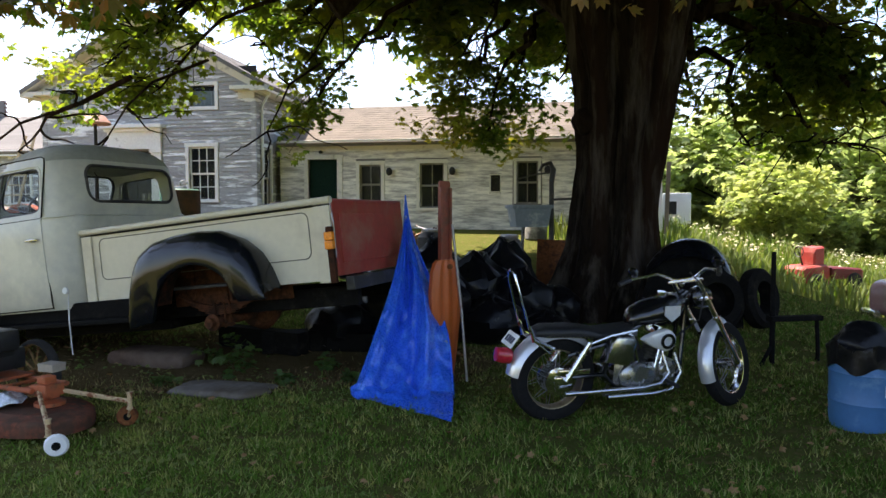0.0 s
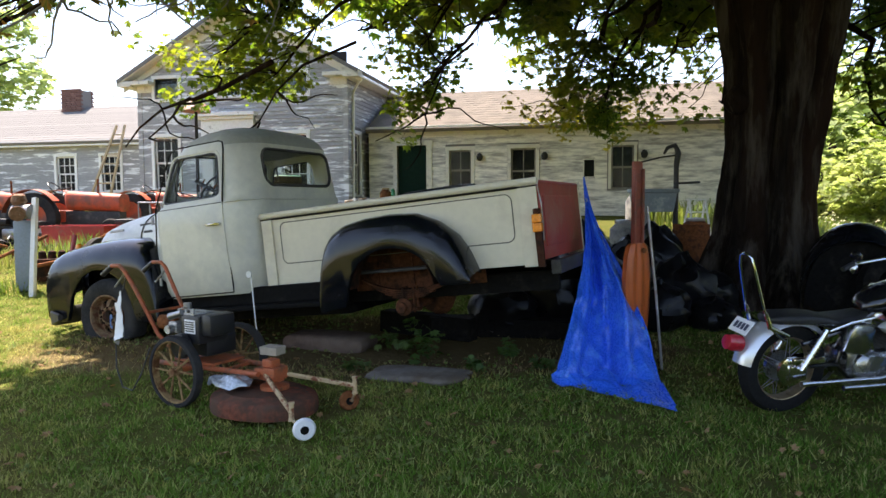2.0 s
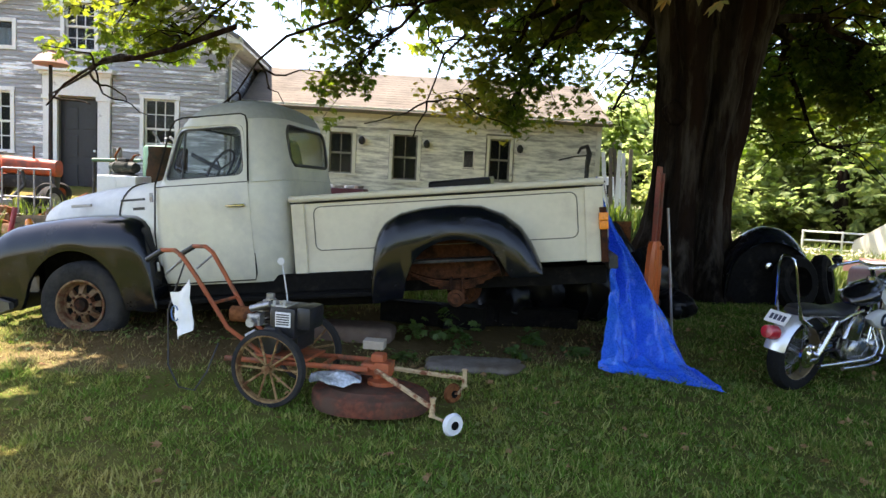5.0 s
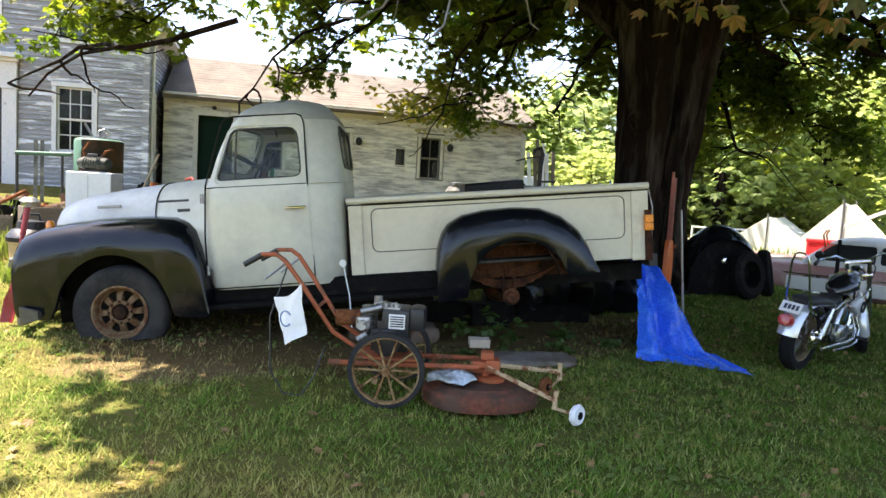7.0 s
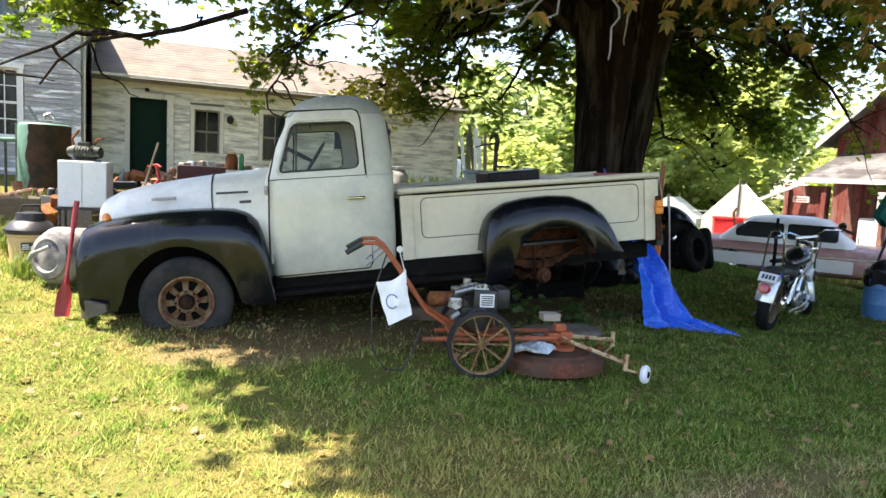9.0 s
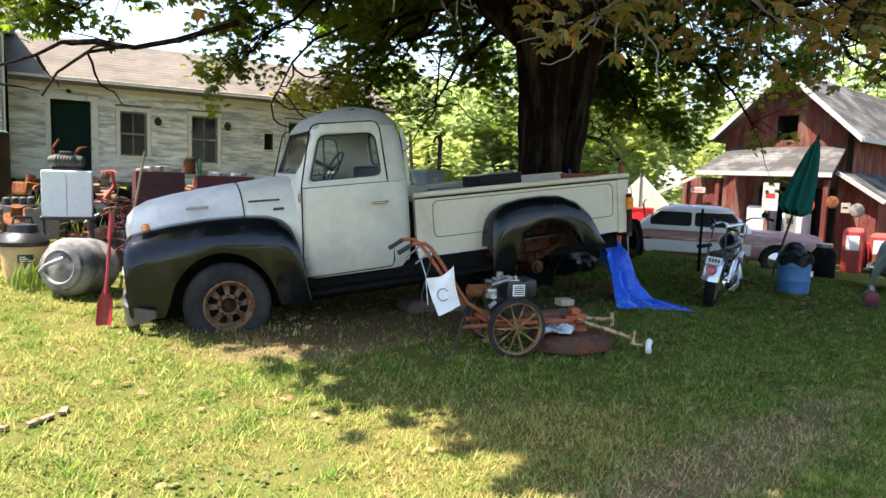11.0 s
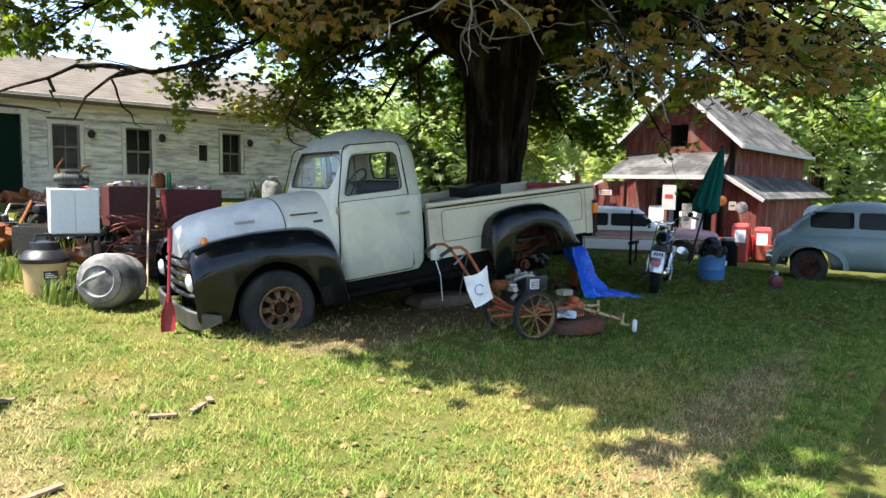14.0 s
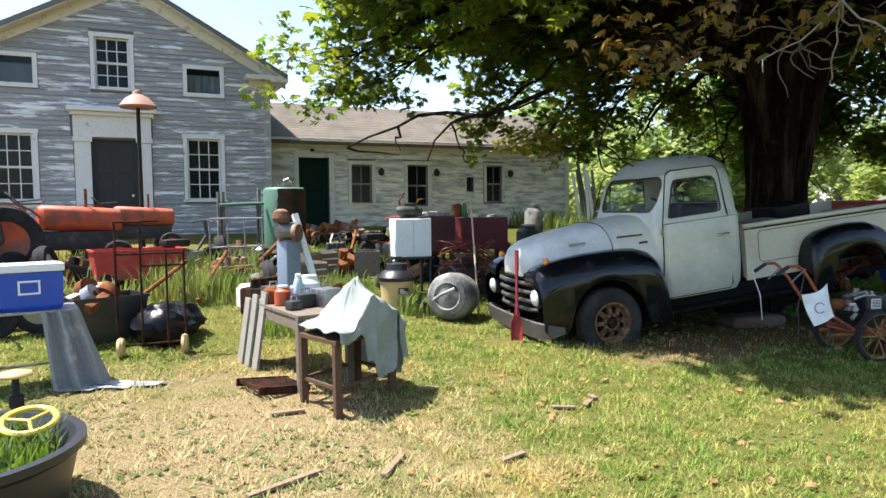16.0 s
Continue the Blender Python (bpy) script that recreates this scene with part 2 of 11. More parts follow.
def lawn_colour(n):
    """Green, yellowed and bare patches and painted tree shade, shared by the soil sheet and the blades."""
    v = vec_of(n, True)
    big, mid = noise_node(n, v, 0.5, 6, 0.6), noise_node(n, v, 2.6, 6, 0.7)
    c = blend(n, ramp(n, mid, 0.32, 0.68), (0.060, 0.122, 0.016), (0.192, 0.190, 0.056))
    c = blend(n, ramp(n, big, 0.50, 0.64), c, (0.28, 0.215, 0.075))
    # fresher, greener grass under the tree
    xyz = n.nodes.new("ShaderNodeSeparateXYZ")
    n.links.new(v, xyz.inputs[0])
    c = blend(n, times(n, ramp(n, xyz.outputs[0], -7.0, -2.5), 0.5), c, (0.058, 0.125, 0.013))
    # the tree's shade, put into the grass as a much darker green
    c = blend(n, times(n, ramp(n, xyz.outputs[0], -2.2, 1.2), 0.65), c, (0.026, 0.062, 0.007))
    # bare trodden soil beside and under the truck
    d = n.nodes.new("ShaderNodeVectorMath")
    d.operation = "LENGTH"
    m = stretched(n, v, 0.30, 0.75, 0.0, 0)
    n.links.new(m, d.inputs[0])
    m.node.inputs["Location"].default_value = (0.80, -4.95, 0)
    # dry tan ground where the yard is trodden most
    dry = n.nodes.new("ShaderNodeVectorMath")
    dry.operation = "LENGTH"
    e = stretched(n, v, 0.42, 0.42, 0.0, 0)
    e.node.inputs["Location"].default_value = (4.1, -2.5, 0)
    n.links.new(e, dry.inputs[0])
    arid = n.nodes.new("ShaderNodeMath")
    arid.operation = "SUBTRACT"
    n.links.new(ramp2(n, mid, 0.2, 1.9), arid.inputs[0])
    n.links.new(dry.outputs["Value"], arid.inputs[1])
    c = blend(n, times(n, ramp(n, arid.outputs[0], 0.0, 0.7), 0.85), c, (0.36, 0.275, 0.17))
    # a worn track across the near grass
    track = n.nodes.new("ShaderNodeVectorMath")
    track.operation = "LENGTH"
    e = stretched(n, v, 0.22, 1.5, 0.0, 0)
    e.node.inputs["Location"].default_value = (1.0, -3.75, 0)
    n.links.new(e, track.inputs[0])
    worn = n.nodes.new("ShaderNodeMath")
    worn.operation = "SUBTRACT"
    n.links.new(ramp2(n, mid, 0.2, 1.1), worn.inputs[0])
    n.links.new(track.outputs["Value"], worn.inputs[1])
    c = blend(n, times(n, ramp(n, worn.outputs[0], 0.0, 0.4), 0.8), c, (0.30, 0.21, 0.12))
    # a dry bald place before the front wheel
    bald = n.nodes.new("ShaderNodeVectorMath")
    bald.operation = "LENGTH"
    e = stretched(n, v, 0.85, 1.7, 0.0, 0)
    e.node.inputs["Location"].default_value = (4.04, -9.95, 0)
    n.links.new(e, bald.inputs[0])
    bare = n.nodes.new("ShaderNodeMath")
    bare.operation = "SUBTRACT"
    n.links.new(ramp2(n, mid, 0.5, 1.4), bare.inputs[0])
    n.links.new(bald.outputs["Value"], bare.inputs[1])
    c = blend(n, times(n, ramp(n, bare.outputs[0], 0.0, 0.4), 0.8), c, (0.235, 0.165, 0.10))
    soil = n.nodes.new("ShaderNodeMath")
    soil.operation = "SUBTRACT"
    n.links.new(ramp2(n, mid, 0.55, 1.45), soil.inputs[0])
    n.links.new(d.outputs["Value"], soil.inputs[1])
    c = blend(n, ramp(n, soil.outputs[0], 0.0, 0.18), c, (0.115, 0.08, 0.042))
    return c, v


def lawn_material():
    """Thatch and soil between the blades."""
    m, n, p = nodes_of("lawn")
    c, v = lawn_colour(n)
    fine, clod = noise_node(n, v, 70, 4, 0.7), noise_node(n, v, 14, 5, 0.7)
    c = blend(n, ramp(n, fine, 0.34, 0.68), c, (0.10, 0.075, 0.03))
    c = blend(n, ramp(n, clod, 0.52, 0.68), c, (0.14, 0.105, 0.048))
    n.links.new(c, p.inputs["Base Color"])
    p.inputs["Roughness"].default_value = 0.95
    p.inputs["Specular IOR Level"].default_value = 0.0
    b = n.nodes.new("ShaderNodeBump")
    b.inputs["Strength"].default_value, b.inputs["Distance"].default_value = 0.9, 0.05
    n.links.new(clod, b.inputs["Height"])
    n.links.new(b.outputs[0], p.inputs["Normal"])
    return m


def blade_material():
    """Blades of grass: the lawn's own patches, tufts of another tone, and dry straw among them."""
    m, n, p = nodes_of("grass_blade")
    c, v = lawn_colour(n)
    tuft = noise_node(n, v, 9.0, 3, 0.6)
    c = blend(n, times(n, ramp(n, tuft, 0.50, 0.66), 0.75), c, (0.06, 0.135, 0.016))
    c = blend(n, times(n, ramp(n, tuft, 0.46, 0.32), 0.6), c, (0.30, 0.25, 0.08))
    g = n.nodes.new("ShaderNodeNewGeometry")
    h = n.nodes.new("ShaderNodeHueSaturation")
    n.links.new(ramp2(n, g.outputs["Random Per Island"], 1.25, 2.15), h.inputs["Value"])
    w = n.nodes.new("ShaderNodeTexWhiteNoise")
    w.noise_dimensions = "1D"
    n.links.new(g.outputs["Random Per Island"], w.inputs["W"])
    c = blend(n, times(n, ramp(n, w.outputs["Value"], 0.70, 0.80), 0.45), c, (0.32, 0.29, 0.12))
    n.links.new(c, h.inputs["Color"])
    n.links.new(h.outputs[0], p.inputs["Base Color"])
    p.inputs["Roughness"].default_value = 0.8
    p.inputs["Specular IOR Level"].default_value = 0.0
    t = n.nodes.new("ShaderNodeBsdfTranslucent")
    n.links.new(h.outputs[0], t.inputs[0])
    x = n.nodes.new("ShaderNodeMixShader")
    x.inputs[0].default_value = 0.35
    n.links.new(p.outputs[0], x.inputs[1])
    n.links.new(t.outputs[0], x.inputs[2])
    n.links.new(x.outputs[0], n.nodes["Material Output"].inputs[0])
    return m


HOUSE_TURN = radians(-7.4)
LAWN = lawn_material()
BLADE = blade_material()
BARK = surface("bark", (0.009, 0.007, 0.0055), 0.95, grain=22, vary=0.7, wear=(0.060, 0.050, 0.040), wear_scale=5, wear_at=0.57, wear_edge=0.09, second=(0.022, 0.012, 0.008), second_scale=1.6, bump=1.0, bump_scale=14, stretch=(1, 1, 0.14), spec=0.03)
TWIG = surface("dead_twig", (0.22, 0.20, 0.175), 0.9, grain=30, vary=0.3, bump=0.4)
LEAF = leafy("chestnut_leaf", (0.034, 0.068, 0.013), (0.105, 0.155, 0.028), (0.21, 0.215, 0.04), 0.5, 0.70)
LEAF_YELLOW = leafy("yellowing_leaf", (0.20, 0.19, 0.03), (0.30, 0.26, 0.05), (0.16, 0.17, 0.03))
LEAF_BROWN = leafy("withered_leaf", (0.30, 0.155, 0.055), (0.11, 0.115, 0.028), (0.34, 0.19, 0.075), 0.6, 0.55)
# distance haze and glare are put into this paler leaf colour
LEAF_FAR = leafy("hazy_far_leaf", (0.16, 0.21, 0.07), (0.31, 0.36, 0.12), (0.42, 0.44, 0.18), 0.7, 0.55)
SIDING = surface("weathered_siding", (0.335, 0.335, 0.34), 0.85, grain=18, vary=0.25, wear=(0.78, 0.79, 0.80), wear_scale=2.1, wear_at=0.565, wear_edge=0.025, stretch=(0.55, 0.55, 5), rz=-HOUSE_TURN, place=True, random_by=0.10, bump=0.25)
SIDING_CREAM = surface("peeling_cream_siding", (0.80, 0.775, 0.69), 0.8, grain=18, vary=0.1, wear=(0.36, 0.345, 0.315), wear_scale=2.2, wear_at=0.53, wear_edge=0.10, stretch=(0.8, 0.8, 5), rz=-HOUSE_TURN, place=True, random_by=0.08, bump=0.25)
SHEATH = surface("bare_sheathing", (0.19, 0.18, 0.17), 0.9, place=True)
TRIM = surface("white_trim", (0.74, 0.74, 0.72), 0.65, grain=25, vary=0.08, wear=(0.36, 0.35, 0.33), wear_scale=7, wear_at=0.66, wear_edge=0.04)
CREAM_TRIM = surface("cream_trim", (0.66, 0.635, 0.55), 0.7, grain=25, vary=0.08, wear=(0.34, 0.32, 0.28), wear_scale=5, wear_at=0.62)
OLD_SASH = surface("bare_grey_sash", (0.20, 0.19, 0.17), 0.85, grain=25, vary=0.25, wear=(0.45, 0.43, 0.38), wear_scale=6, wear_at=0.62)
PANE = glass("old_window_glass", (0.7, 0.75, 0.75), 0.06, 0.012)
# near black: darkness of unlit rooms as colour; black fittings use it too
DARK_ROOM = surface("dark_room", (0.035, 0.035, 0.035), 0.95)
CURTAIN = surface("faded_curtain", (0.42, 0.42, 0.45), 0.9)
ROOF_TAN = surface("old_tan_roofing", (0.175, 0.15, 0.125), 0.9, grain=60, vary=0.25, wear=(0.105, 0.095, 0.08), wear_scale=1.3, wear_at=0.55, wear_edge=0.15, place=True, bump=0.4)
ROOF_GREY = surface("grey_shingle", (0.16, 0.155, 0.15), 0.9, grain=50, vary=0.25, place=True, bump=0.4, random_by=0.12)
for roofing in (ROOF_TAN, ROOF_GREY):
    roofing.node_tree.nodes["Principled BSDF"].inputs["Specular IOR Level"].default_value = 0.05
DOOR_DARK = surface("near_black_door", (0.016, 0.019, 0.021), 0.5, grain=20, vary=0.25)
DOOR_GREEN = surface("dark_green_door", (0.008, 0.024, 0.017), 0.8, grain=20, vary=0.2)
BRICK = surface("chimney_brick", (0.19, 0.105, 0.09), 0.9, grain=30, vary=0.3, random_by=0.2)

# ---- ground ----
def build_ground():
    xs = list(np.arange(-16, 10, 0.4))
    ys = list(np.arange(-3, 26, 0.4))
    far = [14, 20, 30, 45, 70, 110, 180, 300]
    xs = [-16 - f for f in far[::-1]] + xs + [10 + f for f in far]
    ys = [-3 - f for f in far[::-1]] + ys + [26 + f for f in far]
    verts = [(x, y, ground_z(x, y)) for y in ys for x in xs]
    w = len(xs)
    faces = [(j * w + i, j * w + i + 1, (j + 1) * w + i + 1, (j + 1) * w + i) for j in range(len(ys) - 1) for i in range(w - 1)]
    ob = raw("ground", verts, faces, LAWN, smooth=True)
    return tagged(ob, "rough lawn of patchy green and dry grass", "lawn", kind="structure")


build_ground()

# ---- the farmhouse: a gabled front, a long low wing and a second wing behind ----
HOUSE = pose(-2.76, 18.33, 0, 0, 0, -7.4)


def minus(lo, hi, gaps):
    """The stretches of lo..hi that no gap covers."""
    out, at = [], lo
    for a, b in sorted(gaps):
        if a > at:
            out.append((at, min(a, hi)))
        at = max(at, b)
    if at < hi:
        out.append((at, hi))
    return [(a, b) for a, b in out if b - a > 0.02]


def board_mesh(mat):
    me = bpy.data.meshes.new("clapboard")
    h = 0.112
    sec = [(-0.004, h), (-0.026, 0.0), (0.0, 0.0), (0.0, h)]
    me.from_pydata([(x, y, z) for x in (0, 1) for y, z in sec], [], [(0, 1, 5, 4), (1, 2, 6, 5), (2, 3, 7, 6), (3, 0, 4, 7), (3, 2, 1, 0), (4, 5, 6, 7)])
    me.materials.append(mat)
    return me


def siding(parent, me, a, b, z0, z1, openings=(), slope=None, rnd=None):
    """Courses of clapboard on a wall that runs along x at y = 0 of its parent; slope(z) gives the ends under a gable."""
    z, step = z0, 0.105
    while z < z1 - 0.02:
        lo, hi = (a, b) if slope is None else slope(z + step)
        gaps = [(o[0], o[2]) for o in openings if o[1] < z + step * 0.8 and o[3] > z + step * 0.3]
        for p, q in minus(max(a, lo), min(b, hi), gaps):
            ob = new("clapboard", me)
            ob.parent = parent
            ob.matrix_basis = Matrix.Translation((p, -0.003 + rnd.uniform(-0.003, 0.002), z + rnd.uniform(-0.004, 0.004))) @ Matrix.Rotation(rnd.uniform(-0.0012, 0.0012), 4, "Y") @ Matrix.Diagonal((q - p, 1, 1, 1))
        z += step


def wall_with_holes(name, a, b, z0, z1, holes, thick, mat, parent, gable=None):
    """A wall with thickness and true openings; gable: height of the peak in the middle."""
    bm = B()
    outline = [(a, z0), (b, z0), (b, z1)] + ([((a + b) / 2, gable)] if gable else []) + [(a, z1)]
    prism(bm, outline, "y", 0.0, thick)
    cuts = []
    for o in holes:
        c = B()
        box(c, o[0], -0.2, o[1], o[2], thick + 0.2, o[3])
        cuts.append(c)
    return carved(name, bm, cuts, mat, parent, smooth=False)


def window(parent, x0, z0, x1, z1, cols, rows, trim, casing=0.1, sill=True, curtain=False, name="window", sash_mat=None):
    """Casing, two sashes with bars and panes, and a sill."""
    bm = B()
    for q in ((x0 - casing, z0, x0, z1), (x1, z0, x1 + casing, z1), (x0 - casing - 0.015, z1, x1 + casing + 0.015, z1 + casing * 1.1)):
        box(bm, q[0], -0.045, q[1], q[2], 0.03, q[3], 0.004)
    w = part(name, bm, trim, parent)
    fr = 0.04
    zm = (z0 + z1) / 2
    for k, (a, b, y) in enumerate(((z0, zm + 0.015, 0.06), (zm - 0.015, z1, 0.035))):
        bm = B()
        box(bm, x0, y, a, x0 + fr, y + 0.03, b)
        box(bm, x1 - fr, y, a, x1, y + 0.03, b)
        box(bm, x0 + fr, y, a, x1 - fr, y + 0.03, a + fr)
        box(bm, x0 + fr, y, b - fr, x1 - fr, y + 0.03, b)
        for i in range(1, cols):
            x = x0 + fr + (x1 - x0 - 2 * fr) * i / cols
            box(bm, x - 0.01, y + 0.004, a + fr, x + 0.01, y + 0.026, b - fr)
        for j in range(1, rows):
            z = a + fr + (b - a - 2 * fr) * j / rows
            box(bm, x0 + fr, y + 0.006, z - 0.01, x1 - fr, y + 0.024, z + 0.01)
        sash = part("sash", bm, sash_mat or trim, w)
        for i in range(cols):
            for j in range(rows):
                wx, wz = (x1 - x0 - 2 * fr) / cols, (b - a - 2 * fr) / rows
                g = B()
                box(g, x0 + fr + i * wx + 0.008, y + 0.012, a + fr + j * wz + 0.008, x0 + fr + (i + 1) * wx - 0.008, y + 0.016, a + fr + (j + 1) * wz - 0.008)
                bmesh.ops.rotate(g, verts=g.verts, cent=((x0 + x1) / 2, y, (a + b) / 2), matrix=Matrix.Rotation(0.01 * math.sin(7 * i + 3 * j + 11 * x0 + k), 3, "X"))
                part("pane", g, PANE, sash).visible_shadow = False
    if sill:
        bm = B()
        box(bm, x0 - casing - 0.03, -0.08, z0 - 0.05, x1 + casing + 0.03, 0.05, z0, 0.005)
        part("sill", bm, trim, w)
    if curtain:
        bm = B()
        n = 14
        loft(bm, [[(x0 + (x1 - x0) * i / n, 0.16 + 0.02 * math.sin(i * 1.9), z) for i in range(n + 1)] for z in (z0 + (z1 - z0) * curtain, z1)], close=False)
        solidify(bm, 0.004)
        part("curtain", bm, CURTAIN, w, "faded cloth curtain")
    return w


def lean(parent, x, y, turn=0.0):
    """A wall's own axes under the house."""
    w = new("wall")
    w.parent = parent
    w.matrix_basis = pose(x, y, 0, 0, 0, turn)
    return w


def roof_slab(name, parent, mat, pts_lo, pts_hi, thick=0.09):
    """A sloping slab between an eave line and a ridge line, with courses of roofing."""
    (a, b), (c, d) = pts_lo, pts_hi
    a, b, c, d = map(Vector, (a, b, c, d))
    nrm = (b - a).cross(c - a).normalized()
    if nrm.z < 0:
        nrm = -nrm
    bm = B()
    dn = -nrm * thick
    loft(bm, [[a, a + dn, c + dn, c], [b, b + dn, d + dn, d]])
    roof = part(name, bm, mat, parent)
    steps = max(4, int((c - a).length / 0.19))
    for k in range(steps):
        p, q = k / steps, min(1.0, (k + 1.12) / steps)
        lo0, lo1, hi0, hi1 = a.lerp(c, p), b.lerp(d, p), a.lerp(c, q), b.lerp(d, q)
        s = B()
        loft(s, [[lo0 + nrm * 0.010, lo0 + nrm * 0.004, hi0 + nrm * 0.002, hi0 + nrm * 0.006], [lo1 + nrm * 0.010, lo1 + nrm * 0.004, hi1 + nrm * 0.002, hi1 + nrm * 0.006]])
        part("roofing_strip", s, mat, roof)
    return roof


def build_house():
    rnd = random.Random(5)
    grey, cream = board_mesh(SIDING), board_mesh(SIDING_CREAM)
    house = thing("house", HOUSE, "weathered grey clapboard farmhouse with peeling paint and gable front", "house")
    U0, U1, V, ZB, ZE, ZP = -8.5, -2.4, -1.15, 0.55, 4.86, 6.55
    mid = (U0 + U1) / 2
    # front wall
    wins = [(-4.26, 1.90, -3.53, 3.30, 3, 2), (-8.03, 1.90, -7.30, 3.30, 3, 2)]
    ups = [(-4.22, 4.34, -3.50, 4.88), (-7.97, 4.34, -7.25, 4.88)]
    tall = (-6.08, 4.34, -5.40, 5.42)
    door = (-6.22, 1.0, -5.30, 3.22)
    holes = [w[:4] for w in wins] + ups + [tall, door]
    front = wall_with_holes("wall", U0, U1, ZB, ZE, holes, 0.16, SHEATH, house, gable=ZP)
    front.matrix_basis = Matrix.Translation((0, V, 0))

    def slope(z):
        k = max(0.0, (z - ZE) / (ZP - ZE))
        return U0 + k * (mid - U0), U1 - k * (U1 - mid)
    pad = [(o[0] - 0.1, o[1] - 0.06, o[2] + 0.1, o[3] + 0.11) for o in [w[:4] for w in wins] + ups + [tall]] + [(-6.56, 0.5, -5.0, 3.30), (-6.6, 3.3, -4.98, 3.92)]
    siding(front, grey, U0 + 0.12, U1 - 0.12, ZB, ZP - 0.1, pad, slope, rnd)
    for w in wins:
        window(front, *w[:4], 3, 2, TRIM, 0.09, curtain=0.0)
    for o in ups:
        bm = B()
        for q in ((o[0] - 0.09, o[1] - 0.09, o[0], o[3] + 0.09), (o[2], o[1] - 0.09, o[2] + 0.09, o[3] + 0.09), (o[0], o[3], o[2], o[3] + 0.09), (o[0], o[1] - 0.09, o[2], o[1])):
            box(bm, q[0], -0.045, q[1], q[2], 0.03, q[3], 0.004)
        w = part("window", bm, TRIM, front)
        g = B()
        box(g, o[0], 0.05, o[1], o[2], 0.056, o[3])
        part("pane", g, PANE, w).visible_shadow = False
        bm = B()
        loft(bm, [[(o[0] + (o[2] - o[0]) * i / 12, 0.12 + 0.02 * math.sin(i * 2.3), z) for i in range(13)] for z in (o[1], o[1] + 0.42)], close=False)
        solidify(bm, 0.004)
        part("curtain", bm, CURTAIN, w, "faded cloth curtain")
    w = window(front, *tall, 3, 2, TRIM, 0.09)
    # entrance with pilasters and entablature
    bm = B()
    box(bm, -6.22, 0.1, 1.0, -5.30, 0.15, 3.22)
    entry = part("door", bm, DOOR_DARK, front, "dark panelled front door")
    for x in (-6.12, -5.70):
        for z in (1.15, 1.85, 2.5):
            bm = B()
            box(bm, x, 0.085, z, x + 0.3, 0.099, z + 0.5, 0.006)
            part("door_panel", bm, DOOR_DARK, entry)
    bm = B()
    rod(bm, (-5.42, 0.085, 2.0), (-5.42, 0.03, 2.0), 0.028)
    part("door_knob", bm, TRIM, entry)
    for a, b in ((-6.54, -6.22), (-5.30, -5.02)):
        bm = B()
        box(bm, a, -0.09, 0.8, b, 0.0, 3.16, 0.006)
        box(bm, a - 0.03, -0.12, 3.16, b + 0.03, 0.0, 3.26, 0.006)
        box(bm, a - 0.02, -0.11, 0.8, b + 0.02, -0.02, 1.0, 0.006)
        part("pilaster", bm, TRIM, front)
    bm = B()
    box(bm, -6.55, -0.1, 3.262, -5.01, 0.0, 3.80, 0.008)
    box(bm, -6.66, -0.26, 3.80, -4.90, 0.0, 3.90, 0.012)
    box(bm, -6.60, -0.17, 3.72, -4.96, -0.1, 3.797, 0.008)
    part("entablature", bm, TRIM, front, "peeling white entablature over the front door")
    # corner boards, frieze, rake boards, cornice returns
    for a, b in ((U0 - 0.02, U0 + 0.12), (U1 - 0.12, U1 + 0.02)):
        bm = B()
        box(bm, a, -0.035, ZB, b, 0.0, ZE, 0.004)
        part("corner_board", bm, SIDING, front)
    k = (ZP - ZE) / (mid - U0)
    for s, e in ((-1, U0), (1, U1)):
        bm = B()
        x0 = e + s * 0.42
        z0 = ZE - 0.42 * k + 0.16
        zp = ZP + 0.16
        prism(bm, [(x0, z0), (mid, zp), (mid, zp - 0.34), (x0, z0 - 0.24)], "y", -0.05, -0.02)
        prism(bm, [(x0, z0 + 0.02), (mid, zp + 0.02), (mid, zp - 0.09), (x0, z0 - 0.09)], "y", -0.34, -0.05)
        part("rake_board", bm, CREAM_TRIM, front)
        bm = B()
        box(bm, min(e - s * 0.55, x0), -0.34, ZE - 0.16, max(e - s * 0.55, x0), -0.03, ZE - 0.06, 0.01)
        box(bm, min(e - s * 0.45, e), -0.06, ZE - 0.34, max(e - s * 0.45, e), -0.03, ZE - 0.16, 0.005)
        part("cornice_return", bm, CREAM_TRIM, front)
    # side walls, back wall
    D = 9.0
    side = wall_with_holes("wall", 0, D, ZB, ZE, [(0.35, 1.7, 0.85, 3.3)], 0.16, SHEATH, house)
    side.matrix_basis = pose(U1, V, 0, 0, 0, 90)
    siding(side, grey, 0.02, 2.6, ZB, ZE - 0.2, [(0.25, 1.6, 0.95, 3.42)], None, rnd)
    siding(side, grey, 2.6, D, 3.3, ZE - 0.2, [], None, rnd)
    window(side, 0.35, 1.7, 0.85, 3.3, 2, 2, TRIM, 0.09)
    other = wall_with_holes("wall", 0, D, ZB, ZE, [], 0.16, SHEATH, house)
    other.matrix_basis = pose(U0, V + D, 0, 0, 0, -90)
    siding(other, grey, 0.0, D - 0.02, ZB, ZE - 0.1, [], None, rnd)
    back = wall_with_holes("wall", U0, U1, ZB, ZE, [], 0.16, SHEATH, house, gable=ZP)
    back.matrix_basis = Matrix.Translation((0, V + D - 0.16, 0))
    # dark sheet behind the windows, in place of the shaded rooms
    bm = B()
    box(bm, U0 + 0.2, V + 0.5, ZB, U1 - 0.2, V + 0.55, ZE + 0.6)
    part("unlit_backing", bm, DARK_ROOM, house)
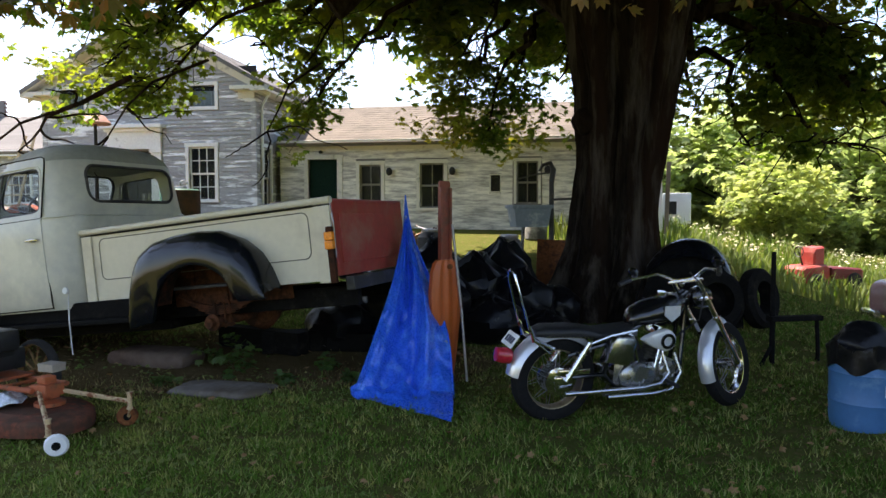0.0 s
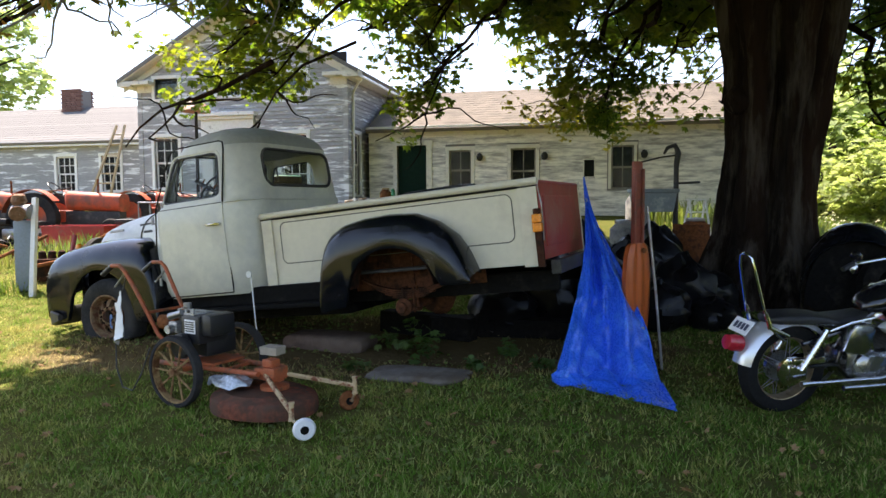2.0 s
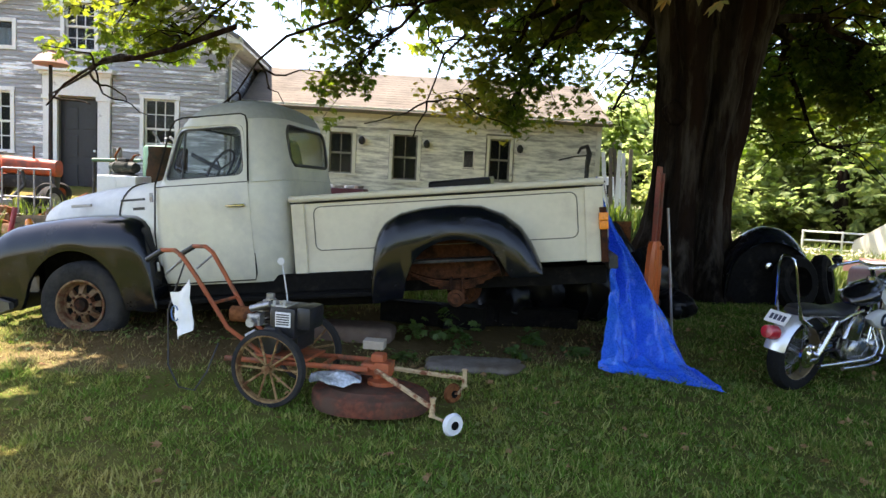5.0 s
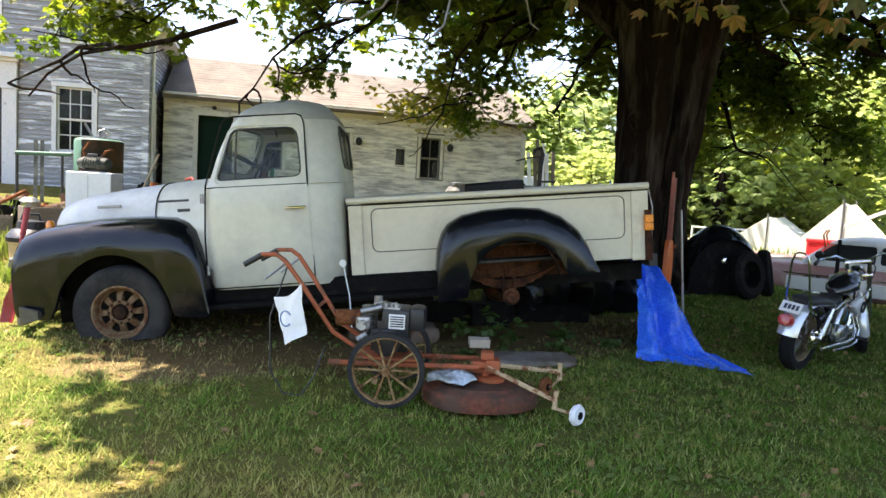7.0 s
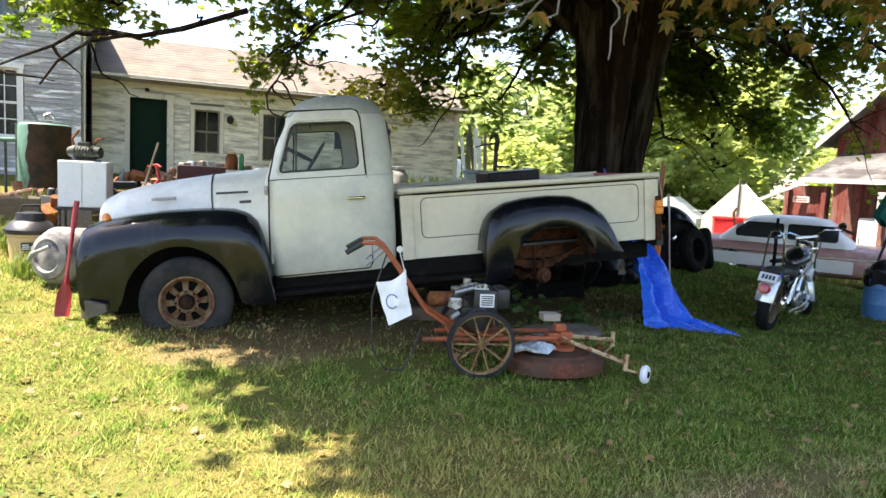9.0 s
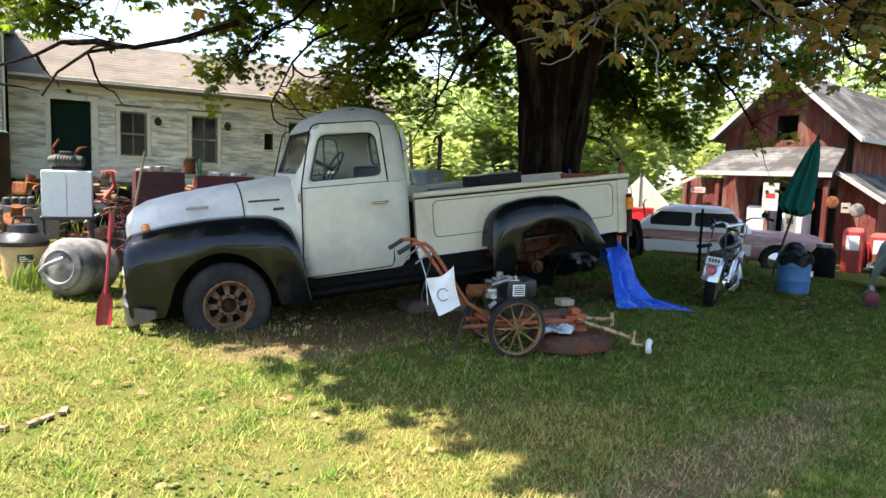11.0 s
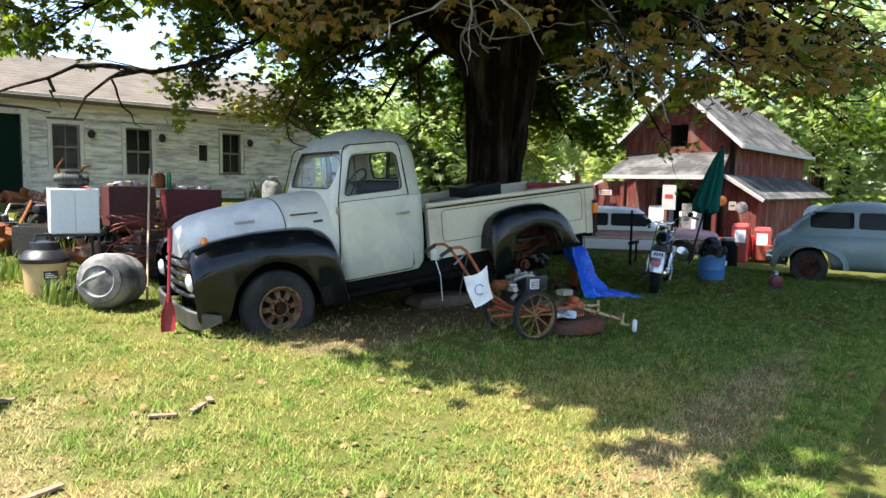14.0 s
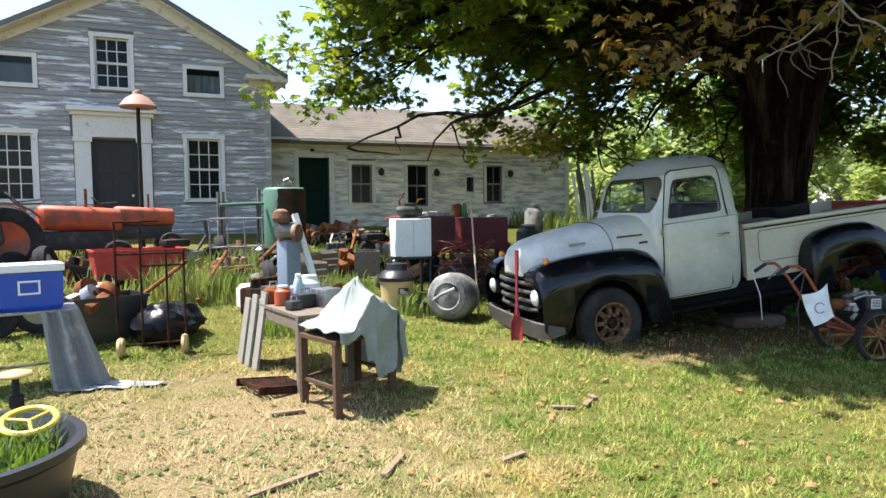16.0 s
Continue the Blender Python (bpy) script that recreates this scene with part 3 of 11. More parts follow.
    for s, e in ((-1, U0), (1, U1)):
        x0, z0 = e + s * 0.42, ZE - 0.42 * k + 0.2
        roof_slab("roof", house, ROOF_GREY, ((x0, V - 0.36, z0), (x0, V + D + 0.3, z0)), ((mid, V - 0.36, ZP + 0.2), (mid, V + D + 0.3, ZP + 0.2)))
        bm = B()
        box(bm, min(e, x0), V - 0.34, ZE - 0.2, max(e, x0), V + D + 0.25, ZE - 0.14)
        part("soffit", bm, CREAM_TRIM, house)
    # drain pipe at the inner corner
    bm = B()
    tube(bm, [(U1 + 0.3, V + 0.25, ZE - 0.15), (U1 + 0.07, V + 0.25, ZE - 0.5), (U1 + 0.06, V + 0.25, 1.9), (U1 + 0.06, V + 0.2, 1.2)], 0.035)
    part("drain_pipe", bm, TRIM, house, "white metal drain pipe")

    # the low wing
    wing = thing("house", HOUSE, "long low cream clapboard house wing with a tan roof", "house")
    A, E, ZB, ZE, ZP = -2.22, 7.2, 0.6, 3.40, 4.62
    w4 = [(0.02, 1.80, 0.62, 2.86), (1.67, 1.70, 2.32, 2.88), (4.22, 1.80, 4.78, 2.90)]
    door = (-1.42, 1.05, -0.60, 3.02)
    wall = wall_with_holes("wall", A, E, ZB, ZE, w4 + [door, (3.55, 2.12, 3.80, 2.55)], 0.15, SHEATH, wing)
    pad = [(o[0] - 0.1, o[1] - 0.06, o[2] + 0.1, o[3] + 0.11) for o in w4] + [(-1.53, 0.5, -0.45, 3.13), (3.52, 2.09, 3.83, 2.58)]
    siding(wall, cream, A, E - 0.12, ZB, ZE - 0.14, pad, None, rnd)
    window(wall, *w4[0], 2, 1, CREAM_TRIM, 0.09, sash_mat=OLD_SASH)
    window(wall, *w4[1], 2, 1, CREAM_TRIM, 0.09, sash_mat=OLD_SASH)
    window(wall, *w4[2], 2, 1, CREAM_TRIM, 0.07, sill=False, sash_mat=OLD_SASH)
    bm = B()
    for q in ((3.52, 2.09, 3.55, 2.58), (3.80, 2.09, 3.83, 2.58), (3.55, 2.55, 3.80, 2.58), (3.55, 2.09, 3.80, 2.12)):
        box(bm, q[0], -0.03, q[1], q[2], 0.02, q[3])
    w = part("window", bm, CREAM_TRIM, wall, "tiny square window")
    g = B()
    box(g, 3.55, 0.04, 2.12, 3.80, 0.045, 2.55)
    part("pane", g, PANE, w).visible_shadow = False
    bm = B()
    for q in ((-1.53, 0.9, -1.42, 3.02), (-0.60, 0.9, -0.45, 3.02), (-1.55, 3.02, -0.43, 3.14)):
        box(bm, q[0], -0.05, q[1], q[2], 0.1, q[3], 0.004)
    part("door_frame", bm, CREAM_TRIM, wall)
    bm = B()
    box(bm, -1.41, 0.09, 1.05, -0.61, 0.13, 3.02)
    entry = part("door", bm, DOOR_GREEN, wall, "dark green wooden side door")
    for z in (1.2, 2.15):
        bm = B()
        box(bm, -1.30, 0.075, z, -0.72, 0.089, z + 0.75, 0.006)
        part("door_panel", bm, DOOR_GREEN, entry)
    bm = B()
    lathe(bm, [(0.012, 0), (0.05, 0.01), (0.055, 0.06), (0.02, 0.09)], 12, pose(-1.05, -0.06, 3.17))
    part("door_lamp", bm, DARK_ROOM, wall, "small black lamp above the door")
    for x in (0.86, 2.55, 5.02):
        bm = B()
        lathe(bm, [(0.03, -0.06), (0.075, -0.02), (0.09, 0.07), (0.05, 0.13), (0.015, 0.15)], 14, pose(x, -0.1, 2.62))
        rod(bm, (x, -0.02, 2.7), (x, -0.1, 2.7), 0.015)
        part("wall_lamp", bm, DARK_ROOM, wall, "small dark wall lamp beside the window")
    bm = B()
    box(bm, E - 0.12, -0.035, ZB, E + 0.02, 0.0, ZE, 0.004)
    part("corner_board", bm, CREAM_TRIM, wall)
    bm = B()
    box(bm, A, -0.03, ZE - 0.15, E, 0.0, ZE + 0.03)
    box(bm, A, -0.2, ZE - 0.0, E + 0.18, 0.0, ZE + 0.05)
    box(bm, A, -0.26, ZE + 0.01, E + 0.2, -0.2, ZE + 0.11, 0.01)
    part("eave_board", bm, CREAM_TRIM, wall)
    Dw = 5.0
    end = wall_with_holes("wall", 0, Dw, ZB, ZE, [], 0.15, SHEATH, wing, gable=ZP)
    end.matrix_basis = pose(E, 0, 0, 0, 0, 90)
    def slope2(z):
        q = max(0.0, (z - ZE) / (ZP - ZE))
        return q * Dw / 2, Dw - q * Dw / 2
    siding(end, cream, 0.02, Dw, ZB, ZP - 0.1, [], slope2, rnd)
    rear = wall_with_holes("wall", A, E, ZB, ZE, [], 0.15, SHEATH, wing)
    rear.matrix_basis = Matrix.Translation((0, Dw - 0.15, 0))
    # dark sheets standing in for the wing's unlit inside
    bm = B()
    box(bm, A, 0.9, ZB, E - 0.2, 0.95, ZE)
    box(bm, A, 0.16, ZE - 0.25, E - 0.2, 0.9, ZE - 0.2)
    part("unlit_backing", bm, DARK_ROOM, wing)
    kk = (ZP - ZE) / (Dw / 2)
    for s in (0, 1):
        y0 = -0.3 if s == 0 else Dw + 0.3
        roof_slab("roof", wing, ROOF_TAN, ((A, y0, ZE - 0.3 * kk + 0.17), (E + 0.22, y0, ZE - 0.3 * kk + 0.17)), ((A, Dw / 2, ZP + 0.17), (E + 0.22, Dw / 2, ZP + 0.17)))

    # the wing on the far side, with its chimney
    wing = thing("house", HOUSE, "grey clapboard house wing with a pale roof and brick chimney", "house")
    A, E, V2, ZB, ZE, ZP = -24.0, -8.6, 1.5, 0.6, 3.50, 4.85
    w5 = [(-13.62, 1.9, -12.92, 3.05), (-11.9, 1.9, -11.2, 3.05), (-17.5, 1.6, -16.3, 3.1), (-20.5, 1.9, -19.8, 3.05)]
    wall = wall_with_holes("wall", A, E, ZB, ZE, w5, 0.15, SHEATH, wing)
    wall.matrix_basis = Matrix.Translation((0, V2, 0))
    siding(wall, grey, A, E, ZB, ZE - 0.12, [(o[0] - 0.1, o[1] - 0.06, o[2] + 0.1, o[3] + 0.1) for o in w5], None, rnd)
    for o in w5:
        window(wall, *o, 3, 2, TRIM, 0.09)
    bm = B()
    box(bm, A, -0.25, ZE - 0.12, E, 0.0, ZE + 0.06)
    part("eave_board", bm, TRIM, wall)
    # another dark sheet for the unlit rooms behind the glass
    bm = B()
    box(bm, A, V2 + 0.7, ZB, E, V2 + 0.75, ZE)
    part("unlit_backing", bm, DARK_ROOM, wing)
    kk = (ZP - ZE) / 2.5
    for s in (0, 1):
        y0 = V2 - 0.3 if s == 0 else V2 + 5.3
        roof_slab("roof", wing, ROOF_GREY, ((A, y0, ZE - 0.3 * kk + 0.17), (E, y0, ZE - 0.3 * kk + 0.17)), ((A, V2 + 2.5, ZP + 0.17), (E, V2 + 2.5, ZP + 0.17)))
    chim = new("chimney")
    chim.parent = wing
    chim.matrix_basis = Matrix.Translation((-15.3, V2 + 2.2, 4.4))
    me = bpy.data.meshes.new("brick")
    bm = B()
    box(bm, -0.1, -0.05, 0, 0.1, 0.05, 0.06, 0.006)
    bm.to_mesh(me)
    bm.free()
    me.materials.append(BRICK)
    bm = B()
    box(bm, 0.01, 0.01, 0, 0.83, 0.57, 1.22)
    part("mortar", bm, SHEATH, chim)
    for r in range(17):
        for k in range(4):
            for y in (0.05, 0.53):
                o = new("brick", me)
                o.parent = chim
                o.matrix_basis = pose(0.1 + 0.21 * k + (0.05 if r % 2 else 0), y - 0.05 + (0.0 if y < 0.3 else 0.1), 0.075 * r)


build_house()

# ---- the great chestnut tree ----
def leaf_cloud(rng, centres, radius, count, size, droop=0.35, squash=0.7):
    """Palmate leaves of five blades, strewn round the centres: vertices and faces."""
    n = len(centres) * count
    c = np.repeat(np.asarray(centres, float), count, 0)
    off = rng.normal(size=(n, 3))
    off /= np.linalg.norm(off, axis=1)[:, None]
    rad = np.repeat(np.broadcast_to(radius, (len(centres),)), count)
    off *= (rad * rng.uniform(0.25, 1, n) ** 0.6)[:, None]
    off[:, 2] *= squash
    p = c + off
    az = rng.uniform(0, 2 * np.pi, n)
    tilt = rng.normal(droop, 0.45, n)
    ahead = np.stack([np.cos(az) * np.cos(tilt), np.sin(az) * np.cos(tilt), -np.sin(tilt)], 1)
    side = np.stack([-np.sin(az), np.cos(az), rng.normal(0, 0.35, n)], 1)
    side -= ahead * (side * ahead).sum(1)[:, None]
    side /= np.linalg.norm(side, axis=1)[:, None]
    s = size * rng.uniform(0.65, 1.3, n)
    verts, blades = [], ((0, 1.0), (0.62, 0.9), (-0.62, 0.9), (1.25, 0.62), (-1.25, 0.62))
    nrm = np.cross(ahead, side)
    for a, l in blades:
        d = ahead * math.cos(a) + side * math.sin(a)
        w = side * math.cos(a) - ahead * math.sin(a)
        verts += [p, p + (d * 0.62 * l + w * 0.20 * l - nrm * 0.04) * s[:, None], p + (d * l - nrm * 0.16) * s[:, None], p + (d * 0.62 * l - w * 0.20 * l - nrm * 0.04) * s[:, None]]
    v = np.stack(verts, 1).reshape(-1, 3)
    f = np.arange(len(v)).reshape(-1, 4)
    return v, f


def cloud_part(name, v, f, mat, parent, label="", kind="stuff"):
    me = bpy.data.meshes.new(name)
    me.from_pydata(v.tolist(), [], f.tolist())
    return link(name, me, mat, parent, label, kind)


def limb_path(p0, p1, rnd, lift, sag, steps=9, wob=0.15):
    p0, p1 = Vector(p0), Vector(p1)
    out = []
    for i in range(steps + 1):
        s = i / steps
        p = p0.lerp(p1, s)
        p.z += lift * math.sin(math.pi * min(1, s * 1.15)) - sag * s * s
        if 0 < i:
            p += Vector([rnd.uniform(-wob, wob) for _ in range(3)])
        out.append(p)
    return out


def trunk_mesh():
    """A fluted trunk: deep crevices between twisting ribs, a flare of roots, and a crown of limb sockets."""
    prof = [(-0.1, 0.98, -0.16), (0.05, 0.90, -0.16), (0.25, 0.80, -0.15), (0.5, 0.70, -0.13), (0.85, 0.60, -0.11), (1.3, 0.545, -0.09), (1.9, 0.545, -0.03), (2.5, 0.60, 0.02), (3.0, 0.65, 0.04), (3.5, 0.71, 0.05), (4.0, 0.80, 0.06), (4.6, 0.82, 0.06), (5.2, 0.68, 0.0), (6.2, 0.46, 0.0), (7.5, 0.30, 0.1), (9.5, 0.12, 0.0)]
    pz, pr, px = ([q[i] for q in prof] for i in range(3))
    N, secs = 150, []
    zs = list(np.arange(-0.1, 5.2, 0.07)) + list(np.arange(5.2, 9.5, 0.3))
    for z in zs:
        r, cx = float(np.interp(z, pz, pr)), float(np.interp(z, pz, px))
        ring = []
        for k in range(N):
            a = 2 * math.pi * k / N
            tw = a + 0.07 * z + 0.16 * noise.noise((1.3 * math.cos(a), 1.3 * math.sin(a), z * 0.55))
            # broad ribs with sharp valleys between them, then finer plates of bark
            rib = abs(math.sin(4 * tw + 0.9)) ** 0.55 - 0.72
            mid = abs(math.sin(9 * tw + 0.5 * math.sin(z * 1.1))) ** 0.7 - 0.62
            low = 1.0 + 1.1 * max(0.0, 0.9 - z)
            q = r * (1 + 0.17 * rib * low + 0.065 * mid) + 0.045 * noise.noise((4 * math.cos(a), 4 * math.sin(a), z * 1.6))
            plates = noise.noise((13 * math.cos(a), 13 * math.sin(a), z * 2.6))
            q += 0.016 * plates + 0.008 * noise.noise((30 * math.cos(a), 30 * math.sin(a), z * 7))
            ring.append((cx + q * math.cos(a), q * math.sin(a), z))
        secs.append(ring)
    return loft(B(), secs)


def build_tree():
    rnd, rng = random.Random(11), np.random.default_rng(11)
    X, Y = 2.16, 9.12
    Z = ground_z(X, Y)
    tree = thing("tree", Matrix.Translation((X, Y, Z - 0.05)), "huge old chestnut tree with a fluted trunk and low spreading limbs", "tree")
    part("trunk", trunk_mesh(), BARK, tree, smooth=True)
    bm = B()
    bmesh.ops.create_icosphere(bm, subdivisions=3, radius=0.17)
    for v in bm.verts:
        v.co = v.co * (1 + 0.35 * noise.noise(v.co * 7)) + Vector((-0.52, -0.22, 2.78 - Z))
    part("burl", bm, BARK, tree, "knobbly burl on the trunk", smooth=True)
    tips = []

    def open_sky(q):
        """Two wide gaps in the low foliage on the house side."""
        x, y, z = q[0] + X, q[1] + Y, q[2] + Z
        return z < 5.4 and y > 6.5 and (-2.25 < x < -0.85 or (-5.1 < x < -3.3 and y > 8.5))

    def airy(q):
        """The thinner side of the crown, towards the house."""
        return -5.5 < q[0] < 0.6 and q[1] > -2.2 and q[2] < 5.6

    def grow(p0, p1, r0, lift, sag, twigs, reach, lo=0.3, cover=True):
        path = limb_path(p0, p1, rnd, lift, sag, 13, 0.2)
        b = B()
        n = len(path)
        tube(b, path, [max(0.012, r0 * (1 - i / n) ** 0.9) for i in range(n)], 9)
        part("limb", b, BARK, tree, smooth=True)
        b = B()
        ahead = (Vector(p1) - Vector(p0)).normalized()
        for k in range(twigs):
            s = lo + (1 - lo) * (k + rnd.random()) / twigs
            i = min(n - 2, int(s * (n - 1)))
            q = path[i].lerp(path[i + 1], s * (n - 1) - i)
            side = Vector((-ahead.y, ahead.x, 0)) * rnd.choice((-1, 1)) * rnd.uniform(0.5, 1.2)
            e = q + (ahead * rnd.uniform(0.2, 0.9) + side + Vector((0, 0, rnd.uniform(-0.4, 0.45)))) * reach * rnd.uniform(0.6, 1.15)
            tp = limb_path(q, e, rnd, 0.15, 0.2, 5, 0.07)
            tube(b, tp, [0.016 * (1 - j / 6) + 0.003 for j in range(6)], 5)
            if cover:
                tips.extend(tp[2:])
        part("twig", b, BARK, tree, smooth=True, kind="stuff")
        return path

    # great limbs that leave the trunk at head height and above, the western one broken off short
    for pts, r in ((((0.0, 0, 3.9), (-1.1, -0.1, 4.95), (-2.3, -0.25, 5.0), (-3.2, -0.3, 4.55), (-3.75, -0.3, 4.0)), 0.34),
                   (((0.2, -0.1, 4.2), (1.1, -0.6, 5.0), (2.4, -1.2, 5.6), (4.2, -2.0, 6.2)), 0.34), (((-0.1, -0.2, 4.4), (-0.8, -1.2, 5.3), (-1.9, -2.6, 5.9), (-3.4, -4.2, 6.2)), 0.32),
                   (((0.1, 0.2, 3.6), (0.7, 1.3, 4.6), (1.4, 2.8, 5.2), (2.0, 4.6, 5.8)), 0.32), (((-0.1, 0.2, 3.7), (-1.0, 1.2, 4.9), (-2.4, 2.4, 5.6), (-4.4, 3.6, 6.2)), 0.32)):
        fine = [Vector(p0).lerp(Vector(p1), k / 4) for p0, p1 in zip(pts, pts[1:]) for k in range(4)] + [Vector(pts[-1])]
        fine = [q + Vector(noise.noise_vector(q * 1.3)) * 0.12 for q in fine]
        b = B()
        tube(b, fine, [r * (1 - 0.55 * i / len(fine)) * (1 + 0.16 * noise.noise(q * 2.1)) for i, q in enumerate(fine)], 14)
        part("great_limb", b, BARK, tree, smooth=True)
    # spreading lower limbs: azimuth, length, height of the tip
    low = [(178, 8.6, 4.6), (-168, 9.0, 4.2), (-156, 9.2, 3.9), (-144, 9.0, 3.8), (-132, 8.6, 3.8), (-120, 7.6, 3.5), (-108, 7.0, 3.6), (-96, 6.6, 3.7), (-84, 6.6, 3.7), (-70, 7.0, 3.6), (-55, 7.4, 3.5), (-38, 6.8, 3.8), (-20, 6.4, 3.9), (-2, 6.2, 3.6), (18, 6.2, 3.4), (40, 6.6, 3.5), (65, 6.6, 4.2), (90, 6.2, 4.7), (112, 6.2, 4.9), (130, 6.6, 4.9), (146, 7.6, 4.8), (162, 8.4, 4.8)]
    for az, length, zt in low:
        a = radians(az)
        z0 = rnd.uniform(3.7, 4.8)
        grow((0.3 * math.cos(a), 0.3 * math.sin(a), z0), (length * math.cos(a), length * math.sin(a), zt - Z + 0.25), rnd.uniform(0.10, 0.18), rnd.uniform(0.9, 1.5), 0.25, 22, 1.15, 0.35)
    far = np.array([tuple(t) for t in tips])
    # open gaps between the sprays of the lower limbs
    keep = np.array([noise.noise(Vector(q) * 0.62) > (0.21 if airy(q) else 0.16 if q[0] < -2.0 and q[1] > -0.5 and q[2] < 4.6 else 0.12 if q[1] > 1.5 and q[0] > -3 and q[2] < 4.0 else 0.22 if q[0] > 0.3 and q[1] < 0 and q[2] < 3.8 else 0.1 if q[0] > 0.3 and q[2] < 3.5 else 0.25 if q[1] < -3 else 0.14 if q[1] < -1 else -0.03) and not open_sky(q) for q in far])
    v, f = leaf_cloud(rng, far[keep], 0.42, 40, 0.125, 0.5, 0.9)
    cloud_part("crown_skirt", v, f, LEAF, tree)
    tips.clear()
    # short limbs hanging low beside the trunk
    for az, length, zt in ((6, 4.0, 2.8), (28, 4.8, 2.5), (48, 5.0, 2.8), (80, 4.6, 3.4)):
        a = radians(az)
        grow((0.3 * math.cos(a), 0.3 * math.sin(a), 4.0), (length * math.cos(a), length * math.sin(a), zt - Z + 0.25), 0.1, 0.6, 0.2, 22, 1.1, 0.35)
    far = np.array([tuple(t) for t in tips])
    keep = np.array([noise.noise(Vector(q) * 0.8) > 0.20 for q in far])
    v, f = leaf_cloud(rng, far[keep], 0.4, 32, 0.125, 0.5, 0.9)
    cloud_part("crown_side", v, f, LEAF, tree)
    tips.clear()
    for k in range(30):
        a = radians(k * 137.5)
        length, zt = (3.0 + 5.0 * rnd.random()) * (0.7 if math.cos(a) > 0.2 else 1.0), 5.2 + 5.0 * rnd.random()
        grow((0.2 * math.cos(a), 0.2 * math.sin(a), rnd.uniform(4.8, 7.0)), (length * math.cos(a), length * math.sin(a), zt), 0.14, 1.2, 0.2, 20, 1.6)
    far = np.array([tuple(t) for t in tips])
    v, f = leaf_cloud(rng, far[[r < (0.5 if airy(q) else 0.9) and not open_sky(q) for q, r in zip(far, rng.random(len(far)))]], 0.55, 30, 0.16)
    cloud_part("crown", v, f, LEAF, tree)
    # the thick inner crown, clump upon clump
    inner = []
    while len(inner) < 2500:
        q = Vector((rnd.uniform(-1, 1), rnd.uniform(-1, 1), rnd.uniform(0, 1)))
        if 0.2 < q.length < 1:
            r = math.hypot(q.x, q.y)
            p = Vector((-1.2 + q.x * (8.7 if q.x < 0 else 4.9), -0.5 + q.y * 7.4, 5.2 - 0.7 * r * r + q.z * 6.5))
            if noise.noise(p * 0.35) > (0.0 if p.z < 6.8 and math.hypot(p.x, p.y) < 4.5 else 0.05 if p.x > 0.5 else -0.24) and not open_sky(p):
                inner.append(tuple(p))
    # unseen foliage added to the south-west, to cast shade on the near lawn
    while len(inner) < 2610:
        q = Vector([rnd.uniform(-1, 1) for _ in range(3)])
        if q.length < 1:
            inner.append((-7.2 + q.x * 2.6, -4.8 + q.y * 2.6, 6.4 + q.z * 1.7))
    v, f = leaf_cloud(rng, inner, 0.75, 20, 0.26)
    cloud_part("crown_top", v, f, LEAF, tree)
    # sprays at the rim: hanging green ones, withered and yellowing ones
    def spray(cx, cy, cz, n, spread, mat, name, tall=0.35, count=16, size=0.095):
        c = Vector((cx - X, cy - Y, cz - Z))
        pts = [(c.x + rnd.gauss(0, spread), c.y + rnd.gauss(0, spread), c.z + rnd.gauss(0, spread * tall)) for _ in range(n)]
        v, f = leaf_cloud(rng, pts, 0.3, count, size, 0.5)
        cloud_part(name, v, f, mat, tree)
        # the branch that bears it, with its twigs
        b = B()
        root = Vector((c.x * 0.55, c.y * 0.55, c.z + 1.5))
        path = limb_path(root, c, rnd, 0.25, 0.1, 8, 0.10)
        tube(b, path, [0.05 * (1 - i / 10) for i in range(9)], 7)
        for q in pts[:14]:
            tube(b, limb_path(path[5 + rnd.randrange(3)], q, rnd, 0.08, 0.05, 4, 0.05), [0.012, 0.010, 0.008, 0.006, 0.004], 5)
        part("spray_branch", b, BARK, tree, smooth=True)

    for q in ((-2.75, 12.1, 3.5, 20, 0.26, 1.1), (-2.8, 12.0, 4.3, 26, 0.34, 0.9), (-5.6, 11.9, 3.75, 34, 0.5, 0.5), (-6.3, 11.6, 4.1, 30, 0.6, 0.6), (-5.0, 11.4, 4.7, 26, 0.5, 0.5), (0.1, 12.4, 3.95, 40, 0.5, 0.7), (0.9, 12.6, 3.7, 34, 0.55, 0.6), (0.4, 13.2, 3.1, 14, 0.3, 0.5), (6.4, 7.1, 2.75, 5, 0.28, 1.0), (7.6, 3.4, 3.0, 26, 0.5, 0.8), (5.6, 4.0, 3.6, 14, 0.5, 0.5)):
        spray(*q[:5], LEAF, "hanging_spray", q[5], 18, 0.115)
    for q in ((-5.9, 5.5, 3.0, 12, 0.26), (-5.4, 5.0, 3.3, 10, 0.35), (-4.5, 3.4, 2.66, 7, 0.18), (-3.6, 3.2, 2.95, 12, 0.35), (-2.4, 3.0, 2.95, 14, 0.45), (-0.6, 3.0, 3.1, 10, 0.4), (-3.2, 2.5, 2.85, 9, 0.3), (-1.7, 2.5, 3.0, 12, 0.4), (-5.0, 4.2, 3.2, 10, 0.35), (0.8, 3.4, 3.3, 12, 0.5)):
        spray(*q, LEAF_BROWN, "withered_spray", 0.5, 9)
    spray(0.65, 14.3, 3.35, 40, 0.55, LEAF_YELLOW, "yellow_spray")
    spray(-0.3, 13.6, 3.3, 18, 0.4, LEAF_YELLOW, "yellow_spray")
